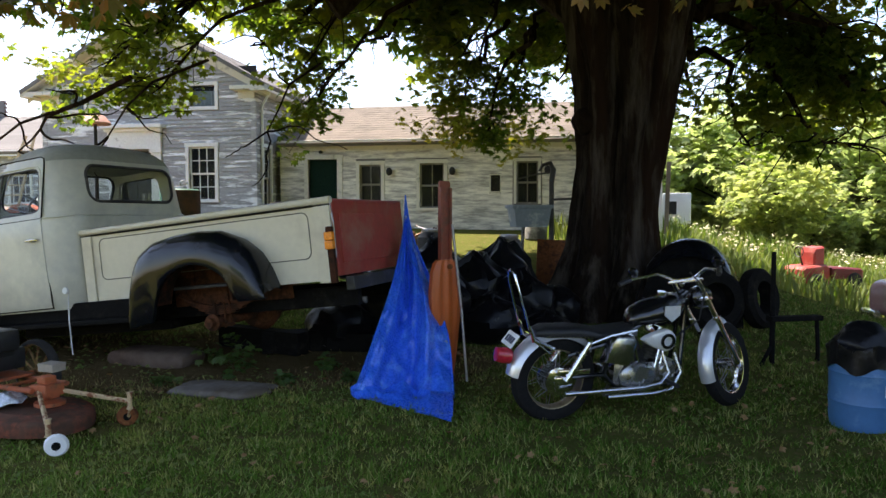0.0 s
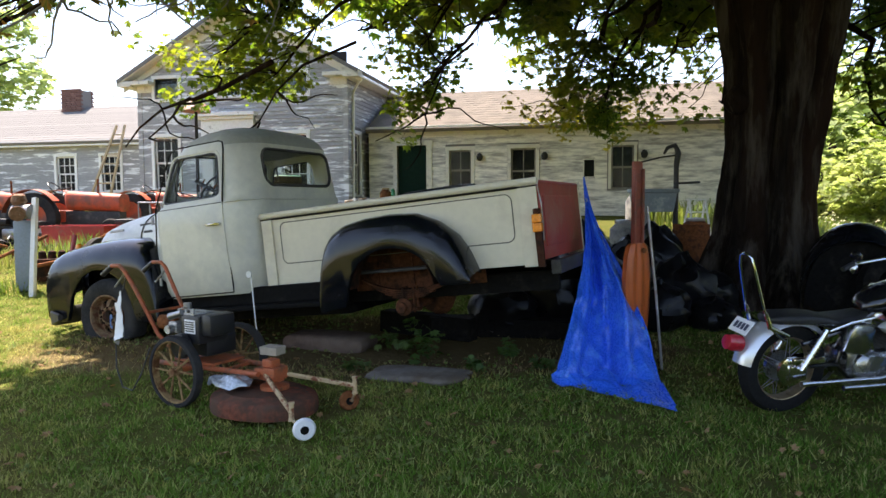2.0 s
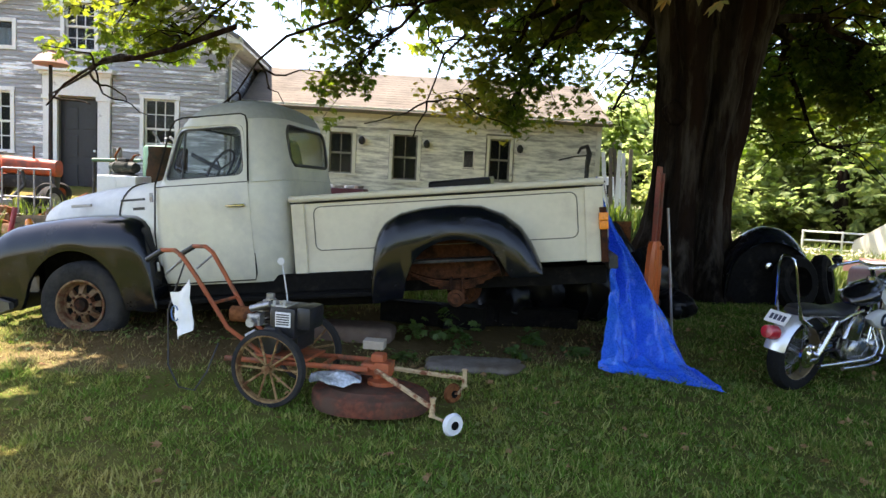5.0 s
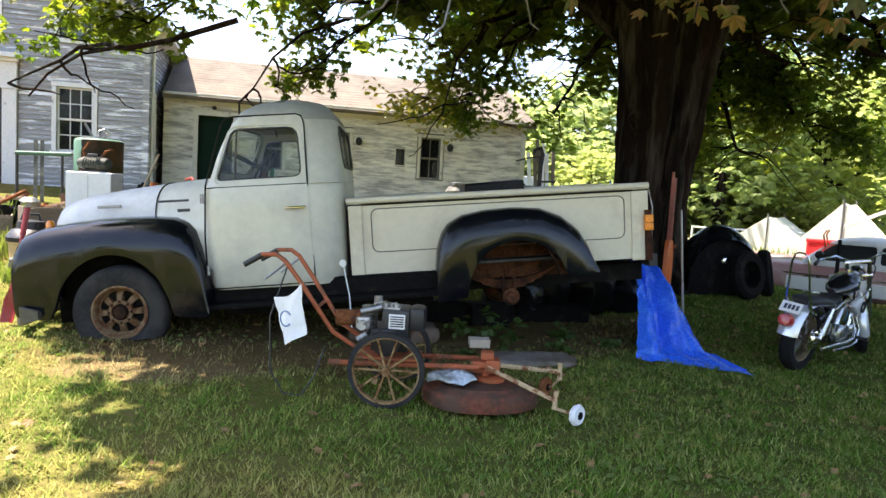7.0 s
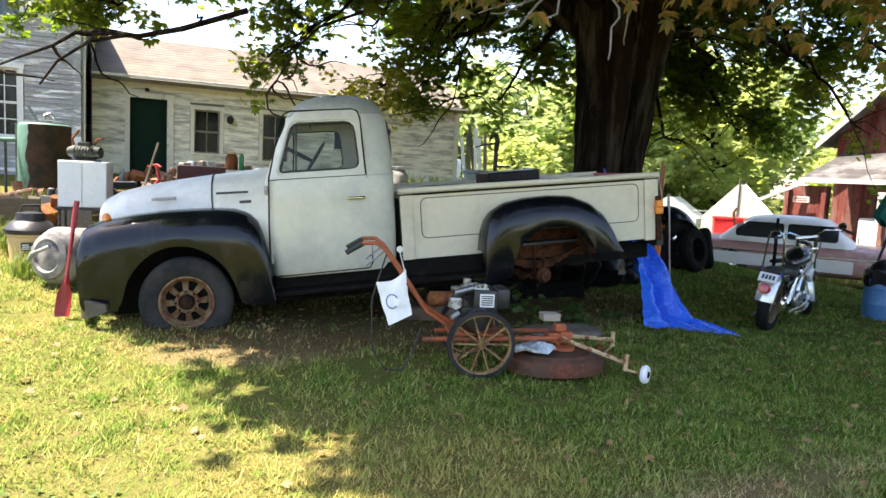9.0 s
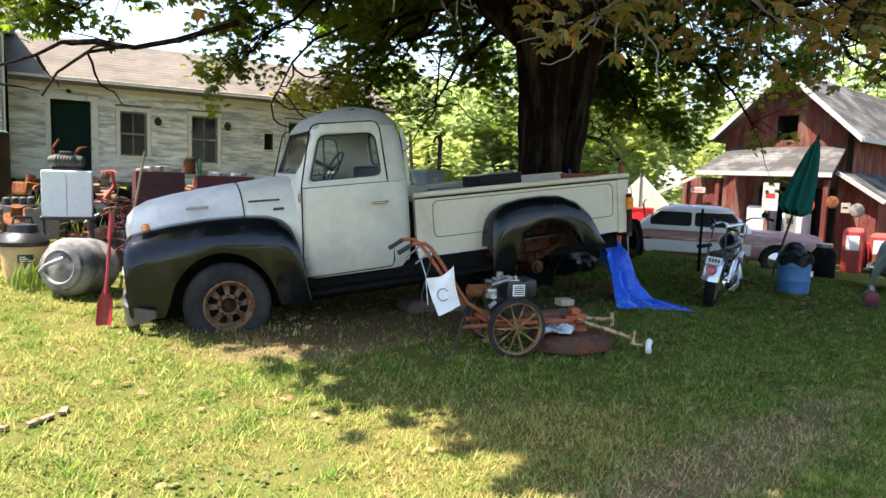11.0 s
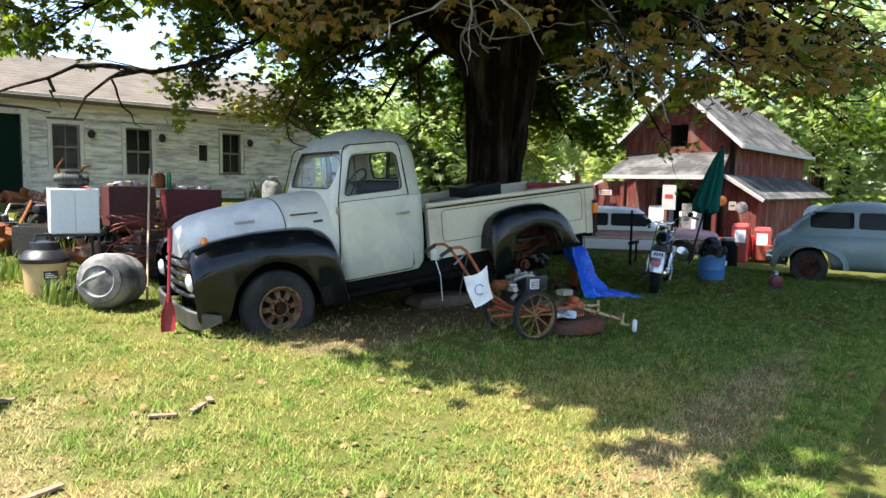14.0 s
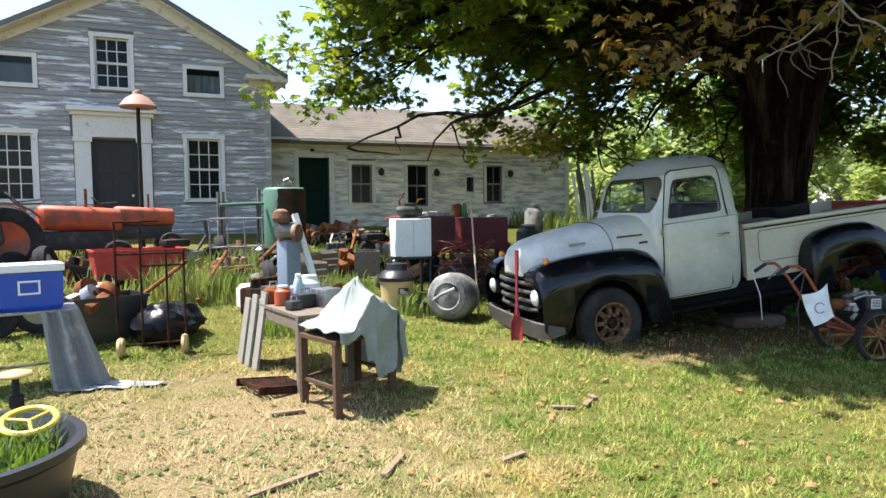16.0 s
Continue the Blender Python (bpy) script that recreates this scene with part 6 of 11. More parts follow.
def crumpled(bm, pts, seed, amp, cuts=3):
    """Folds in a soft sheet: subdivide, then shift by noise."""
    bmesh.ops.subdivide_edges(bm, edges=bm.edges[:], cuts=cuts, use_grid_fill=True)
    for v in bm.verts:
        v.co += Vector(noise.noise_vector(v.co * 7 + Vector((seed, 0, 0)))) * amp
    return bm


def build_mower_clutter():
    # the white bag that hangs by one corner on the handle
    b = thing("plastic_bag", pose(-4.14, 4.95, 0.42, 0, 0, -51), "limp white plastic bag hanging on the mower handle", "bag")
    bm = B()
    n = 20
    rows = []
    corners = [Vector(q) for q in ((-0.15, 0, 0.31), (0.075, 0, 0.425), (-0.03, 0, 0.0), (0.145, 0, 0.10))]
    for j in range(n + 1):
        row = []
        for i in range(n + 1):
            u, w = i / n, j / n
            q = corners[0].lerp(corners[1], u).lerp(corners[2].lerp(corners[3], u), w)
            q.x += 0.02 * math.sin(math.pi * u) * (1 - w) - 0.015 * math.sin(math.pi * w)
            q.z -= 0.03 * math.sin(math.pi * u) * (1 - w)
            row.append((q.x, -0.02 * w + 0.018 * math.sin(u * 6 + 2.5 * w) * (0.4 + w) + 0.016 * noise.noise(q * 12) + 0.006 * noise.noise(q * 31), q.z))
        rows.append(row)
    loft(bm, rows, close=False)
    solidify(bm, 0.006)
    part("sheet", bm, WHITE_PLASTIC, b, smooth=True)
    bm = B()
    tube(bm, [(0.005 + 0.045 * math.cos(a), -0.062, 0.19 + 0.05 * math.sin(a)) for a in np.linspace(0.6, 5.6, 20)], 0.005, 5)
    part("print", bm, surface("blue_print", (0.10, 0.18, 0.36), 0.6), b, "blue ring printed on the bag")
    # a clear bag of parts on the deck, and a box on the engine mount
    b = thing("plastic_bag", pose(-3.12, 4.56, ground_z(-3, 4.5) + 0.225, 0, 0, -15), "crumpled clear plastic bag lying on the mower deck", "bag")
    bm = B()
    bmesh.ops.create_uvsphere(bm, u_segments=20, v_segments=12, radius=1.0)
    for v in bm.verts:
        v.co = Vector((v.co.x * 0.17, v.co.y * 0.10, max(-0.02, v.co.z * 0.05)))
        v.co += Vector(noise.noise_vector(v.co * 14)) * 0.03 + Vector(noise.noise_vector(v.co * 37)) * 0.012
    part("film", bm, surface("silvery_film", (0.40, 0.43, 0.45), 0.2, metal=0.4, grain=30, vary=0.5, bump=0.9, bump_scale=25), b, smooth=True)
    b = thing("cardboard_box", pose(-2.86, 4.70, ground_z(-2.9, 4.7) + 0.385, 0, 0, -18), "small pale box resting on the mower", "box")
    bm = B()
    box(bm, -0.075, -0.055, 0, 0.065, 0.055, 0.055, 0.004)
    part("carton", bm, CARD, b)
    bm = B()
    box(bm, -0.077, -0.057, 0.036, 0.067, 0.057, 0.057, 0.003)
    part("lid", bm, CARD, b)
    # flat slabs and mats in the bare earth by the truck
    rnd = random.Random(3)
    for x, y, w, d, h, rz, mat, label in ((-2.9, 6.45, 0.85, 0.42, 0.14, -12, MUD_BROWN, "dusty brown rubber mat by the truck"), (-1.93, 5.53, 0.78, 0.42, 0.055, -8, MUD_GREY, "flat grey slate slab in the grass")):
        o = thing("slab", pose(x, y, ground_z(x, y) - 0.01, 0, 0, rz), label, "slab")
        bm = B()
        n = 18
        ring = [(w / 2 * math.cos(a) * (1 + 0.12 * rnd.uniform(-1, 1)) * min(1.25, 1 / max(abs(math.cos(a)), abs(math.sin(a)))), d / 2 * math.sin(a) * (1 + 0.1 * rnd.uniform(-1, 1)) * min(1.25, 1 / max(abs(math.cos(a)), abs(math.sin(a))))) for a in np.linspace(0, 2 * math.pi, n, endpoint=False)]
        loft(bm, [[(p * f, q * f, h * k) for p, q in ring] for f, k in ((0.94, 0), (1.0, 0.3), (0.99, 0.6), (0.94, 0.82), (0.84, 0.95), (0.6, 1.0))])
        part("slab_body", bm, mat, o, smooth=True)


build_mower()
build_mower_clutter()

# ---- the motorcycle ----
DRUM_BLUE = surface("dark_plate_print", (0.05, 0.06, 0.10), 0.6)
TANK_BLACK = surface("gloss_black_enamel", (0.008, 0.008, 0.009), 0.12, grain=40, vary=0.2, coat=0.6, bump=0.0)
ENGINE_GREY = surface("cast_aluminium", (0.38, 0.38, 0.37), 0.26, metal=0.9, grain=10, vary=0.15, bump=0.1)
BRIGHT_CHROME = surface("bright_chrome", (0.86, 0.86, 0.87), 0.13, metal=1.0, grain=40, vary=0.06, bump=0.12, bump_scale=14)
AIR_WHITE = surface("pale_plated_cover", (0.80, 0.80, 0.78), 0.22, metal=0.3, grain=20, vary=0.08, coat=0.4)
SILVER = surface("satin_silver_paint", (0.66, 0.67, 0.69), 0.2, metal=0.45, grain=6, vary=0.02, bump=0.0, coat=0.5)
BIKE_RUBBER = surface("black_tyre_rubber", (0.014, 0.014, 0.014), 0.8, grain=40, vary=0.25, bump=0.2)
RIM_BRASS = surface("dull_brass_rim", (0.38, 0.30, 0.19), 0.4, metal=0.8, grain=20, vary=0.2, wear=(0.2, 0.12, 0.07), wear_scale=14, wear_at=0.6)
LEATHER = surface("black_leather", (0.011, 0.011, 0.011), 0.55, grain=60, vary=0.2, bump=0.25)


def wire_wheel(parent, x, R, width, rim_mat, front=False):
    w = new("wheel")
    w.parent = parent
    w.matrix_basis = pose(x, 0, R)
    turn = Matrix.Rotation(radians(90), 4, "X")
    bm = B()
    t = width / 2
    lathe(bm, [(R - 0.10, -t * 0.75), (R - 0.06, -t), (R - 0.02, -t * 0.85), (R, -t * 0.3), (R, t * 0.3), (R - 0.02, t * 0.85), (R - 0.06, t), (R - 0.10, t * 0.75)], 44, turn, close=True)
    part("tyre", bm, BIKE_RUBBER, w, smooth=True)
    bm = B()
    lathe(bm, [(R - 0.105, -t * 0.7), (R - 0.092, -t * 0.78), (R - 0.10, 0), (R - 0.092, t * 0.78), (R - 0.105, t * 0.7), (R - 0.118, 0)], 44, turn, close=True)
    part("rim", bm, rim_mat, w, "dull brass-coloured rim", smooth=True)
    bm = B()
    rod(bm, (0, -0.06, 0), (0, 0.06, 0), 0.035, seg=14)
    if not front:
        lathe(bm, [(0.03, -0.05), (0.11, -0.048), (0.11, -0.02), (0.03, -0.015)], 24, turn)
    part("hub", bm, ENGINE_GREY, w, smooth=True)
    for k in range(20):
        a, b = 2 * math.pi * k / 20, 2 * math.pi * (k + 2.4 * (-1) ** k) / 20
        s = (-1) ** (k // 2)
        bm = B()
        rod(bm, (0.033 * math.cos(a), 0.045 * s, 0.033 * math.sin(a)), ((R - 0.105) * math.cos(b), 0, (R - 0.105) * math.sin(b)), 0.0022, seg=4)
        part("spoke", bm, STEEL, w)
    return w


def mudguard(bm, cx, cz, r, a0, a1, width, n=22):
    secs = []
    for k in range(n + 1):
        a = radians(a0 + (a1 - a0) * k / n)
        ca, sa = math.cos(a), math.sin(a)
        sec = []
        for j in range(9):
            u = -1 + 2 * j / 8
            rr = r - 0.05 * abs(u) ** 3
            sec.append((cx + rr * ca, u * width / 2, cz + rr * sa))
        secs.append(sec)
    loft(bm, secs, close=False)
    return solidify(bm, 0.004)


def build_motorcycle():
    gx = ground_z(1.4, 5.3)
    b = thing("motorcycle", pose(0.735, 5.12, gx, 6, 0, 18) @ Matrix.Scale(1.03, 4), "black and chrome vintage motorcycle parked on the grass", "motorcycle")
    R = 0.325
    FRONT = []
    wire_wheel(b, 0, R, 0.13, RIM_BRASS)
    FRONT.append(wire_wheel(b, 1.51, R + 0.01, 0.10, BRIGHT_CHROME, True))
    bm = B()
    mudguard(bm, 0, R, R + 0.045, 172, 40, 0.19)
    f = part("rear_mudguard", bm, SILVER, b, "silver rear mudguard", smooth=True)
    bm = B()
    mudguard(bm, 1.51, R + 0.01, R + 0.045, 198, 92, 0.125)
    FRONT.append(part("front_mudguard", bm, SILVER, b, "silver front mudguard", smooth=True))
    bm = B()
    lathe(bm, [(0.02, 0.06), (0.05, 0.055), (0.06, 0.01), (0.058, -0.05), (0.03, -0.07)], 20, pose(-0.40, 0, 0.52, 0, -80, 0))
    part("tail_light", bm, RED_LENS, f, "red tail light", smooth=True)
    bm = B()
    box(bm, -0.005, -0.09, -0.055, 0.005, 0.09, 0.055, 0.004, pose(-0.35, 0, 0.635, 0, 38, 0))
    pl = part("licence_plate", bm, WHITE_PLASTIC, f, "white licence plate with dark bars")
    bm = B()
    for y in (-0.07, -0.035, 0.0, 0.035):
        box(bm, -0.009, y, -0.025, -0.0055, y + 0.024, 0.025, 0.0, pose(-0.35, 0, 0.635, 0, 38, 0))
    part("plate_bars", bm, DRUM_BLUE, pl, kind="stuff")
    # frame
    bm = B()
    for y in (-0.11, 0.11):
        tube(bm, [(0.02, y, R + 0.03), (0.35, y, 0.36), (0.45, y * 0.9, 0.26), (0.95, y * 0.8, 0.24), (1.02, y * 0.6, 0.36), (1.06, y * 0.25, 0.88)], 0.016, 8)
        tube(bm, [(0.05, y, 0.52), (0.40, y * 0.9, 0.60), (0.70, y * 0.4, 0.72), (1.06, y * 0.2, 0.94)], 0.016, 8)
        tube(bm, [(0.35, y, 0.36), (0.40, y, 0.60)], 0.016, 8)
    part("frame", bm, TANK_BLACK, b, smooth=True)
    # tank: a peanut shape
    bm = B()
    secs = []
    for x, w, z0, z1 in ((0.57, 0.05, 0.71, 0.76), (0.61, 0.10, 0.69, 0.82), (0.72, 0.14, 0.69, 0.88), (0.84, 0.145, 0.70, 0.915), (0.96, 0.125, 0.73, 0.93), (1.03, 0.07, 0.79, 0.925), (1.055, 0.03, 0.83, 0.90)):
        secs.append([(x, w * math.cos(a), (z0 + z1) / 2 + (z1 - z0) / 2 * math.sin(a)) for a in np.linspace(0, 2 * math.pi, 20, endpoint=False)])
    loft(bm, secs)
    tank = part("fuel_tank", bm, TANK_BLACK, b, "glossy black fuel tank with a pale emblem", smooth=True)
    for y in (-0.150, 0.144):
        bm = B()
        prism(bm, [(0.80, 0.86), (0.93, 0.86), (0.93, 0.79), (0.865, 0.74), (0.80, 0.79)], "y", y, y + 0.006)
        part("tank_emblem", bm, AIR_WHITE, tank, "pale shield emblem")
    bm = B()
    rod(bm, (0.86, 0, 0.91), (0.86, 0, 0.94), 0.035, seg=16)
    part("filler_cap", bm, BRIGHT_CHROME, tank, smooth=True)
    # seat and sissy bar
    bm = B()
    secs = []
    for x, w, z, h in ((-0.18, 0.07, 0.68, 0.05), (-0.1, 0.11, 0.685, 0.08), (0.1, 0.12, 0.68, 0.08), (0.22, 0.115, 0.665, 0.085), (0.32, 0.13, 0.64, 0.085), (0.48, 0.12, 0.65, 0.085), (0.60, 0.07, 0.685, 0.06)):
        secs.append([(x, w * math.copysign(abs(math.cos(a)) ** 0.6, math.cos(a)), z + h / 2 * math.copysign(abs(math.sin(a)) ** 0.7, math.sin(a))) for a in np.linspace(0, 2 * math.pi, 18, endpoint=False)])
    loft(bm, secs)
    part("seat", bm, LEATHER, b, "long black leather seat", smooth=True)
    bm = B()
    for k in range(15):
        u = k / 14
        rod(bm, (-0.12 + 0.40 * u, -0.118 - 0.012 * u, 0.672 - 0.022 * u), (-0.12 + 0.40 * u, -0.130 - 0.012 * u, 0.672 - 0.022 * u), 0.006, seg=6)
    part("seat_studs", bm, BRIGHT_CHROME, b, "row of small chrome studs", kind="stuff")
    # one thin hoop of chrome, leaning back over the mudguard
    bm = B()
    half = [(-0.08, -0.105, 0.54), (-0.21, -0.105, 0.64), (-0.25, -0.10, 0.73), (-0.345, -0.075, 1.04), (-0.362, -0.055, 1.11), (-0.37, -0.02, 1.13)]
    tube(bm, half + [(x, -y, z) for x, y, z in half[::-1]], 0.009, 8)
    for y in (-1, 1):
        tube(bm, [(-0.06, 0.105 * y, 0.58), (-0.21, 0.103 * y, 0.645), (-0.248, 0.10 * y, 0.75)], [0.014, 0.02, 0.010], 8)
    part("sissy_bar", bm, BRIGHT_CHROME, b, "thin chrome sissy bar", smooth=True)
    # suspension
    for y in (-0.15, 0.15):
        bm = B()
        rod(bm, (0.03, y, R + 0.02), (0.20, y, 0.62), 0.022)
        for k in range(9):
            s = 0.12 + 0.075 * k
            p = Vector((0.03, y, R + 0.02)).lerp(Vector((0.20, y, 0.62)), s)
            q = Vector((0.03, y, R + 0.02)).lerp(Vector((0.20, y, 0.62)), s + 0.03)
            rod(bm, p, q, 0.034)
        part("shock_absorber", bm, BRIGHT_CHROME, b, "chrome coil shock absorber", smooth=True)
    # engine: crankcase, two finned cylinders, round air cleaner, covers
    bm = B()
    box(bm, 0.42, -0.12, 0.24, 0.96, 0.12, 0.44, 0.05)
    e = part("engine", bm, ENGINE_GREY, b, "cast aluminium v-twin engine", smooth=True)
    for ang, x0 in ((-24, 0.66), (24, 0.76)):
        bm = B()
        m = pose(x0, 0, 0.42, 0, ang, 0)
        prof = []
        for k in range(8):
            prof += [(0.056, 0.024 * k), (0.078, 0.024 * k + 0.001), (0.078, 0.024 * k + 0.009), (0.056, 0.024 * k + 0.011)]
        lathe(bm, prof, 18, m)
        part("cylinder", bm, DIRTY_BLACK, e, "finned black cylinder")
        bm = B()
        box(bm, -0.07, -0.08, 0.195, 0.07, 0.08, 0.27, 0.025, m)
        part("cylinder_head", bm, BRIGHT_CHROME, e, smooth=True)
    for y in (-1, 1):
        bm = B()
        lathe(bm, [(0.01, 0.05), (0.09, 0.045), (0.115, 0.02), (0.118, 0)], 24, pose(0.62, 0.12 * y, 0.33, -90 * y, 0, 0) @ Matrix.Diagonal((1.35, 1, 1, 1)))
        lathe(bm, [(0.01, 0.045), (0.06, 0.04), (0.075, 0.02), (0.078, 0)], 20, pose(0.86, 0.12 * y, 0.37, -90 * y, 0, 0))
        part("engine_cover", bm, ENGINE_GREY, e, "dull oval engine cover", smooth=True)
    bm = B()
    drop = [(0.80 + 0.082 * math.cos(a), 0.615 + 0.082 * math.sin(a)) for a in np.linspace(radians(-125), radians(115), 18)]
    drop += [(0.70, 0.675), (0.625, 0.645), (0.605, 0.625), (0.63, 0.605), (0.69, 0.57)]
    loft(bm, [[(0.77 + (x - 0.77) * q, y, 0.615 + (z - 0.615) * q) for x, z in drop] for q, y in ((0.94, -0.14), (1.0, -0.15), (1.0, -0.185), (0.93, -0.20), (0.7, -0.206))])
    ac = part("air_cleaner", bm, AIR_WHITE, e, "pale teardrop air cleaner cover", smooth=True)
    bm = B()
    lathe(bm, [(0.036, 0.0), (0.036, 0.012), (0.058, 0.012), (0.058, 0.0)], 24, pose(0.80, -0.207, 0.615, 90, 0, 0), close=True)
    part("badge", bm, TANK_BLACK, ac, "dark ring badge on the cover")
    bm = B()
    loft(bm, [[(0.45 + (x - 0.45) * q, y, 0.54 + (z - 0.54) * q) for x, z in ((0.31, 0.47), (0.50, 0.43), (0.54, 0.47), (0.575, 0.62), (0.55, 0.65), (0.40, 0.66), (0.36, 0.62))] for q, y in ((0.95, -0.10), (1.0, -0.12), (1.0, -0.16), (0.9, -0.185), (0.6, -0.198))])
    part("oil_tank", bm, CHROME, b, "worn chrome oil tank", smooth=True)
    for z, x0 in ((0.27, 0.72), (0.22, 0.82)):
        bm = B()
        tube(bm, [(x0 + 0.10, -0.12, 0.50), (x0 + 0.14, -0.17, 0.36), (x0 + 0.06, -0.19, z + 0.02), (x0 - 0.1, -0.20, z), (0.0 + 0.34 * (z < 0.25), -0.20, z)], [0.013, 0.014, 0.015, 0.017, 0.018], 10)
        part("exhaust_pipe", bm, CHROME, b, "worn chrome exhaust pipe", smooth=True)
    bm = B()
    box(bm, 0.0, 0.13, 0.30, 0.45, 0.16, 0.36, 0.012)
    part("chain_guard", bm, BRIGHT_CHROME, b)
    bm = B()
    lathe(bm, [(0.02, 0), (0.10, 0.005), (0.105, 0.03), (0.04, 0.05)], 24, pose(0.0, -0.075, R, 90, 0, 0))
    box(bm, -0.05, -0.145, R - 0.06, 0.09, -0.10, R + 0.05, 0.02)
    box(bm, -0.04, -0.155, R + 0.06, 0.22, -0.115, R + 0.105, 0.018)
    part("rear_brake", bm, BRIGHT_CHROME, b, "bright plated brake and caliper", smooth=True)
    for x0, x1 in ((0.60, 0.53), (0.64, 0.57), (0.76, 0.83), (0.80, 0.87)):
        bm = B()
        rod(bm, (x0, -0.125, 0.38), (x1, -0.10, 0.64), 0.010, seg=8)
        part("pushrod_tube", bm, BRIGHT_CHROME, e, "thin chrome pushrod tube", smooth=True)
    bm = B()
    tube(bm, [(0.20, -0.17, 0.62), (0.36, -0.17, 0.67), (0.58, -0.14, 0.69)], 0.012, 8)
    part("seat_rail", bm, CHROME, b, smooth=True)
    # fork, bars, headlamp
    for y in (-0.10, 0.10):
        bm = B()
        rod(bm, (1.51, y, R + 0.01), (1.26, y, 0.72), 0.026)
        rod(bm, (1.26, y, 0.72), (1.05, y, 1.03), 0.02)
        FRONT.append(part("fork_leg", bm, BRIGHT_CHROME, b, "chrome fork leg", smooth=True))
    bm = B()
    box(bm, 1.13, -0.13, 0.85, 1.20, 0.13, 0.88, 0.01)
    box(bm, 1.03, -0.13, 1.0, 1.10, 0.13, 1.025, 0.01)
    FRONT.append(part("fork_yoke", bm, BRIGHT_CHROME, b))
    bm = B()
    tube(bm, [(0.80, -0.40, 1.040), (0.90, -0.36, 1.070), (1.02, -0.20, 1.090), (1.06, -0.08, 1.03), (1.06, 0.08, 1.03), (1.02, 0.20, 1.090), (0.90, 0.36, 1.070), (0.80, 0.40, 1.040)], 0.014, 9)
    h = part("handlebar", bm, BRIGHT_CHROME, b, "wide chrome handlebar", smooth=True)
    for y in (-1, 1):
        bm = B()
        rod(bm, (0.89, 0.365 * y, 1.068), (0.79, 0.405 * y, 1.038), 0.019)
        part("grip", bm, BLACK_PLASTIC, h)
        bm = B()
        tube(bm, [(0.94, 0.32 * y, 1.080), (0.92, 0.34 * y, 1.110)], 0.005, 5)
        lathe(bm, [(0.02, -0.03), (0.04, -0.02), (0.045, 0.006), (0.02, 0.012)], 16, pose(0.92, 0.35 * y, 1.120, 0, 60, 0))
        part("mirror", bm, TANK_BLACK, h, "small black mirror", smooth=True)
    bm = B()
    lathe(bm, [(0.02, -0.13), (0.07, -0.10), (0.09, -0.03), (0.092, 0.02), (0.02, 0.04)], 22, pose(1.25, 0, 0.88, 0, 90, 0))
    FRONT.append(part("headlamp", bm, TANK_BLACK, b, "black headlamp", smooth=True))
    bm = B()
    tube(bm, [(1.02, -0.1, 1.1), (1.14, -0.14, 0.98), (1.12, -0.12, 0.74), (0.95, -0.1, 0.62)], 0.006, 5)
    part("control_cable", bm, BLACK_PLASTIC, b, smooth=True)
    FRONT.append(h)
    # the front end stands turned on its steering axis
    axis, at = Vector((-0.42, 0, 0.69)).normalized(), Vector((1.05, 0, 1.02))
    turned = Matrix.Translation(at) @ Matrix.Rotation(radians(30), 4, axis) @ Matrix.Translation(-at)
    for ob in FRONT:
        ob.matrix_basis = turned @ ob.matrix_basis
    bm = B()
    tube(bm, [(0.55, 0.10, 0.26), (0.60, 0.30, 0.03), (0.66, 0.33, 0.015)], 0.012, 7)
    part("kickstand", bm, STEEL, b)
    bm = B()
    rod(bm, (0.85, -0.30, 0.30), (0.85, -0.14, 0.30), 0.015)
    part("footrest", bm, BLACK_PLASTIC, b)


build_motorcycle()

# ---- round the truck's tail: tarpaulin, post, bags, barrel, umbrella ----
TARP_BLUE = surface("blue_tarpaulin", (0.018, 0.135, 0.74), 0.28, grain=60, vary=0.16, wear=(0.06, 0.25, 0.82), wear_scale=7, wear_at=0.60, bump=0.5, bump_scale=30)
BARREL_BLUE = surface("blue_barrel_plastic", (0.045, 0.155, 0.34), 0.5, grain=16, vary=0.08, wear=(0.11, 0.23, 0.40), wear_scale=4, wear_at=0.62)
UMBRELLA_GREEN = surface("dark_green_canvas", (0.010, 0.105, 0.09), 0.85, grain=50, vary=0.2, bump=0.2)
GUARD_ORANGE = surface("bright_orange_guard", (0.50, 0.105, 0.02), 0.4, grain=20, vary=0.2, wear=(0.26, 0.06, 0.025), wear_scale=5, wear_at=0.56, stretch=(1, 1, 0.25))
POST_RED = surface("orange_red_steel", (0.24, 0.055, 0.03), 0.5, grain=20, vary=0.2, wear=(0.14, 0.055, 0.035), wear_scale=6, wear_at=0.56)


WEED_DARK = leafy("dark_weed_leaf", (0.03, 0.07, 0.015), (0.06, 0.12, 0.025), (0.10, 0.14, 0.03))


def creases(p, scale):
    """Sharp crumple lines, as of stiff woven plastic."""
    return 1 - abs(noise.noise(p * scale)) * 2.2 - 0.5 * abs(noise.noise(p * scale * 2.3 + Vector((3, 1, 7))))


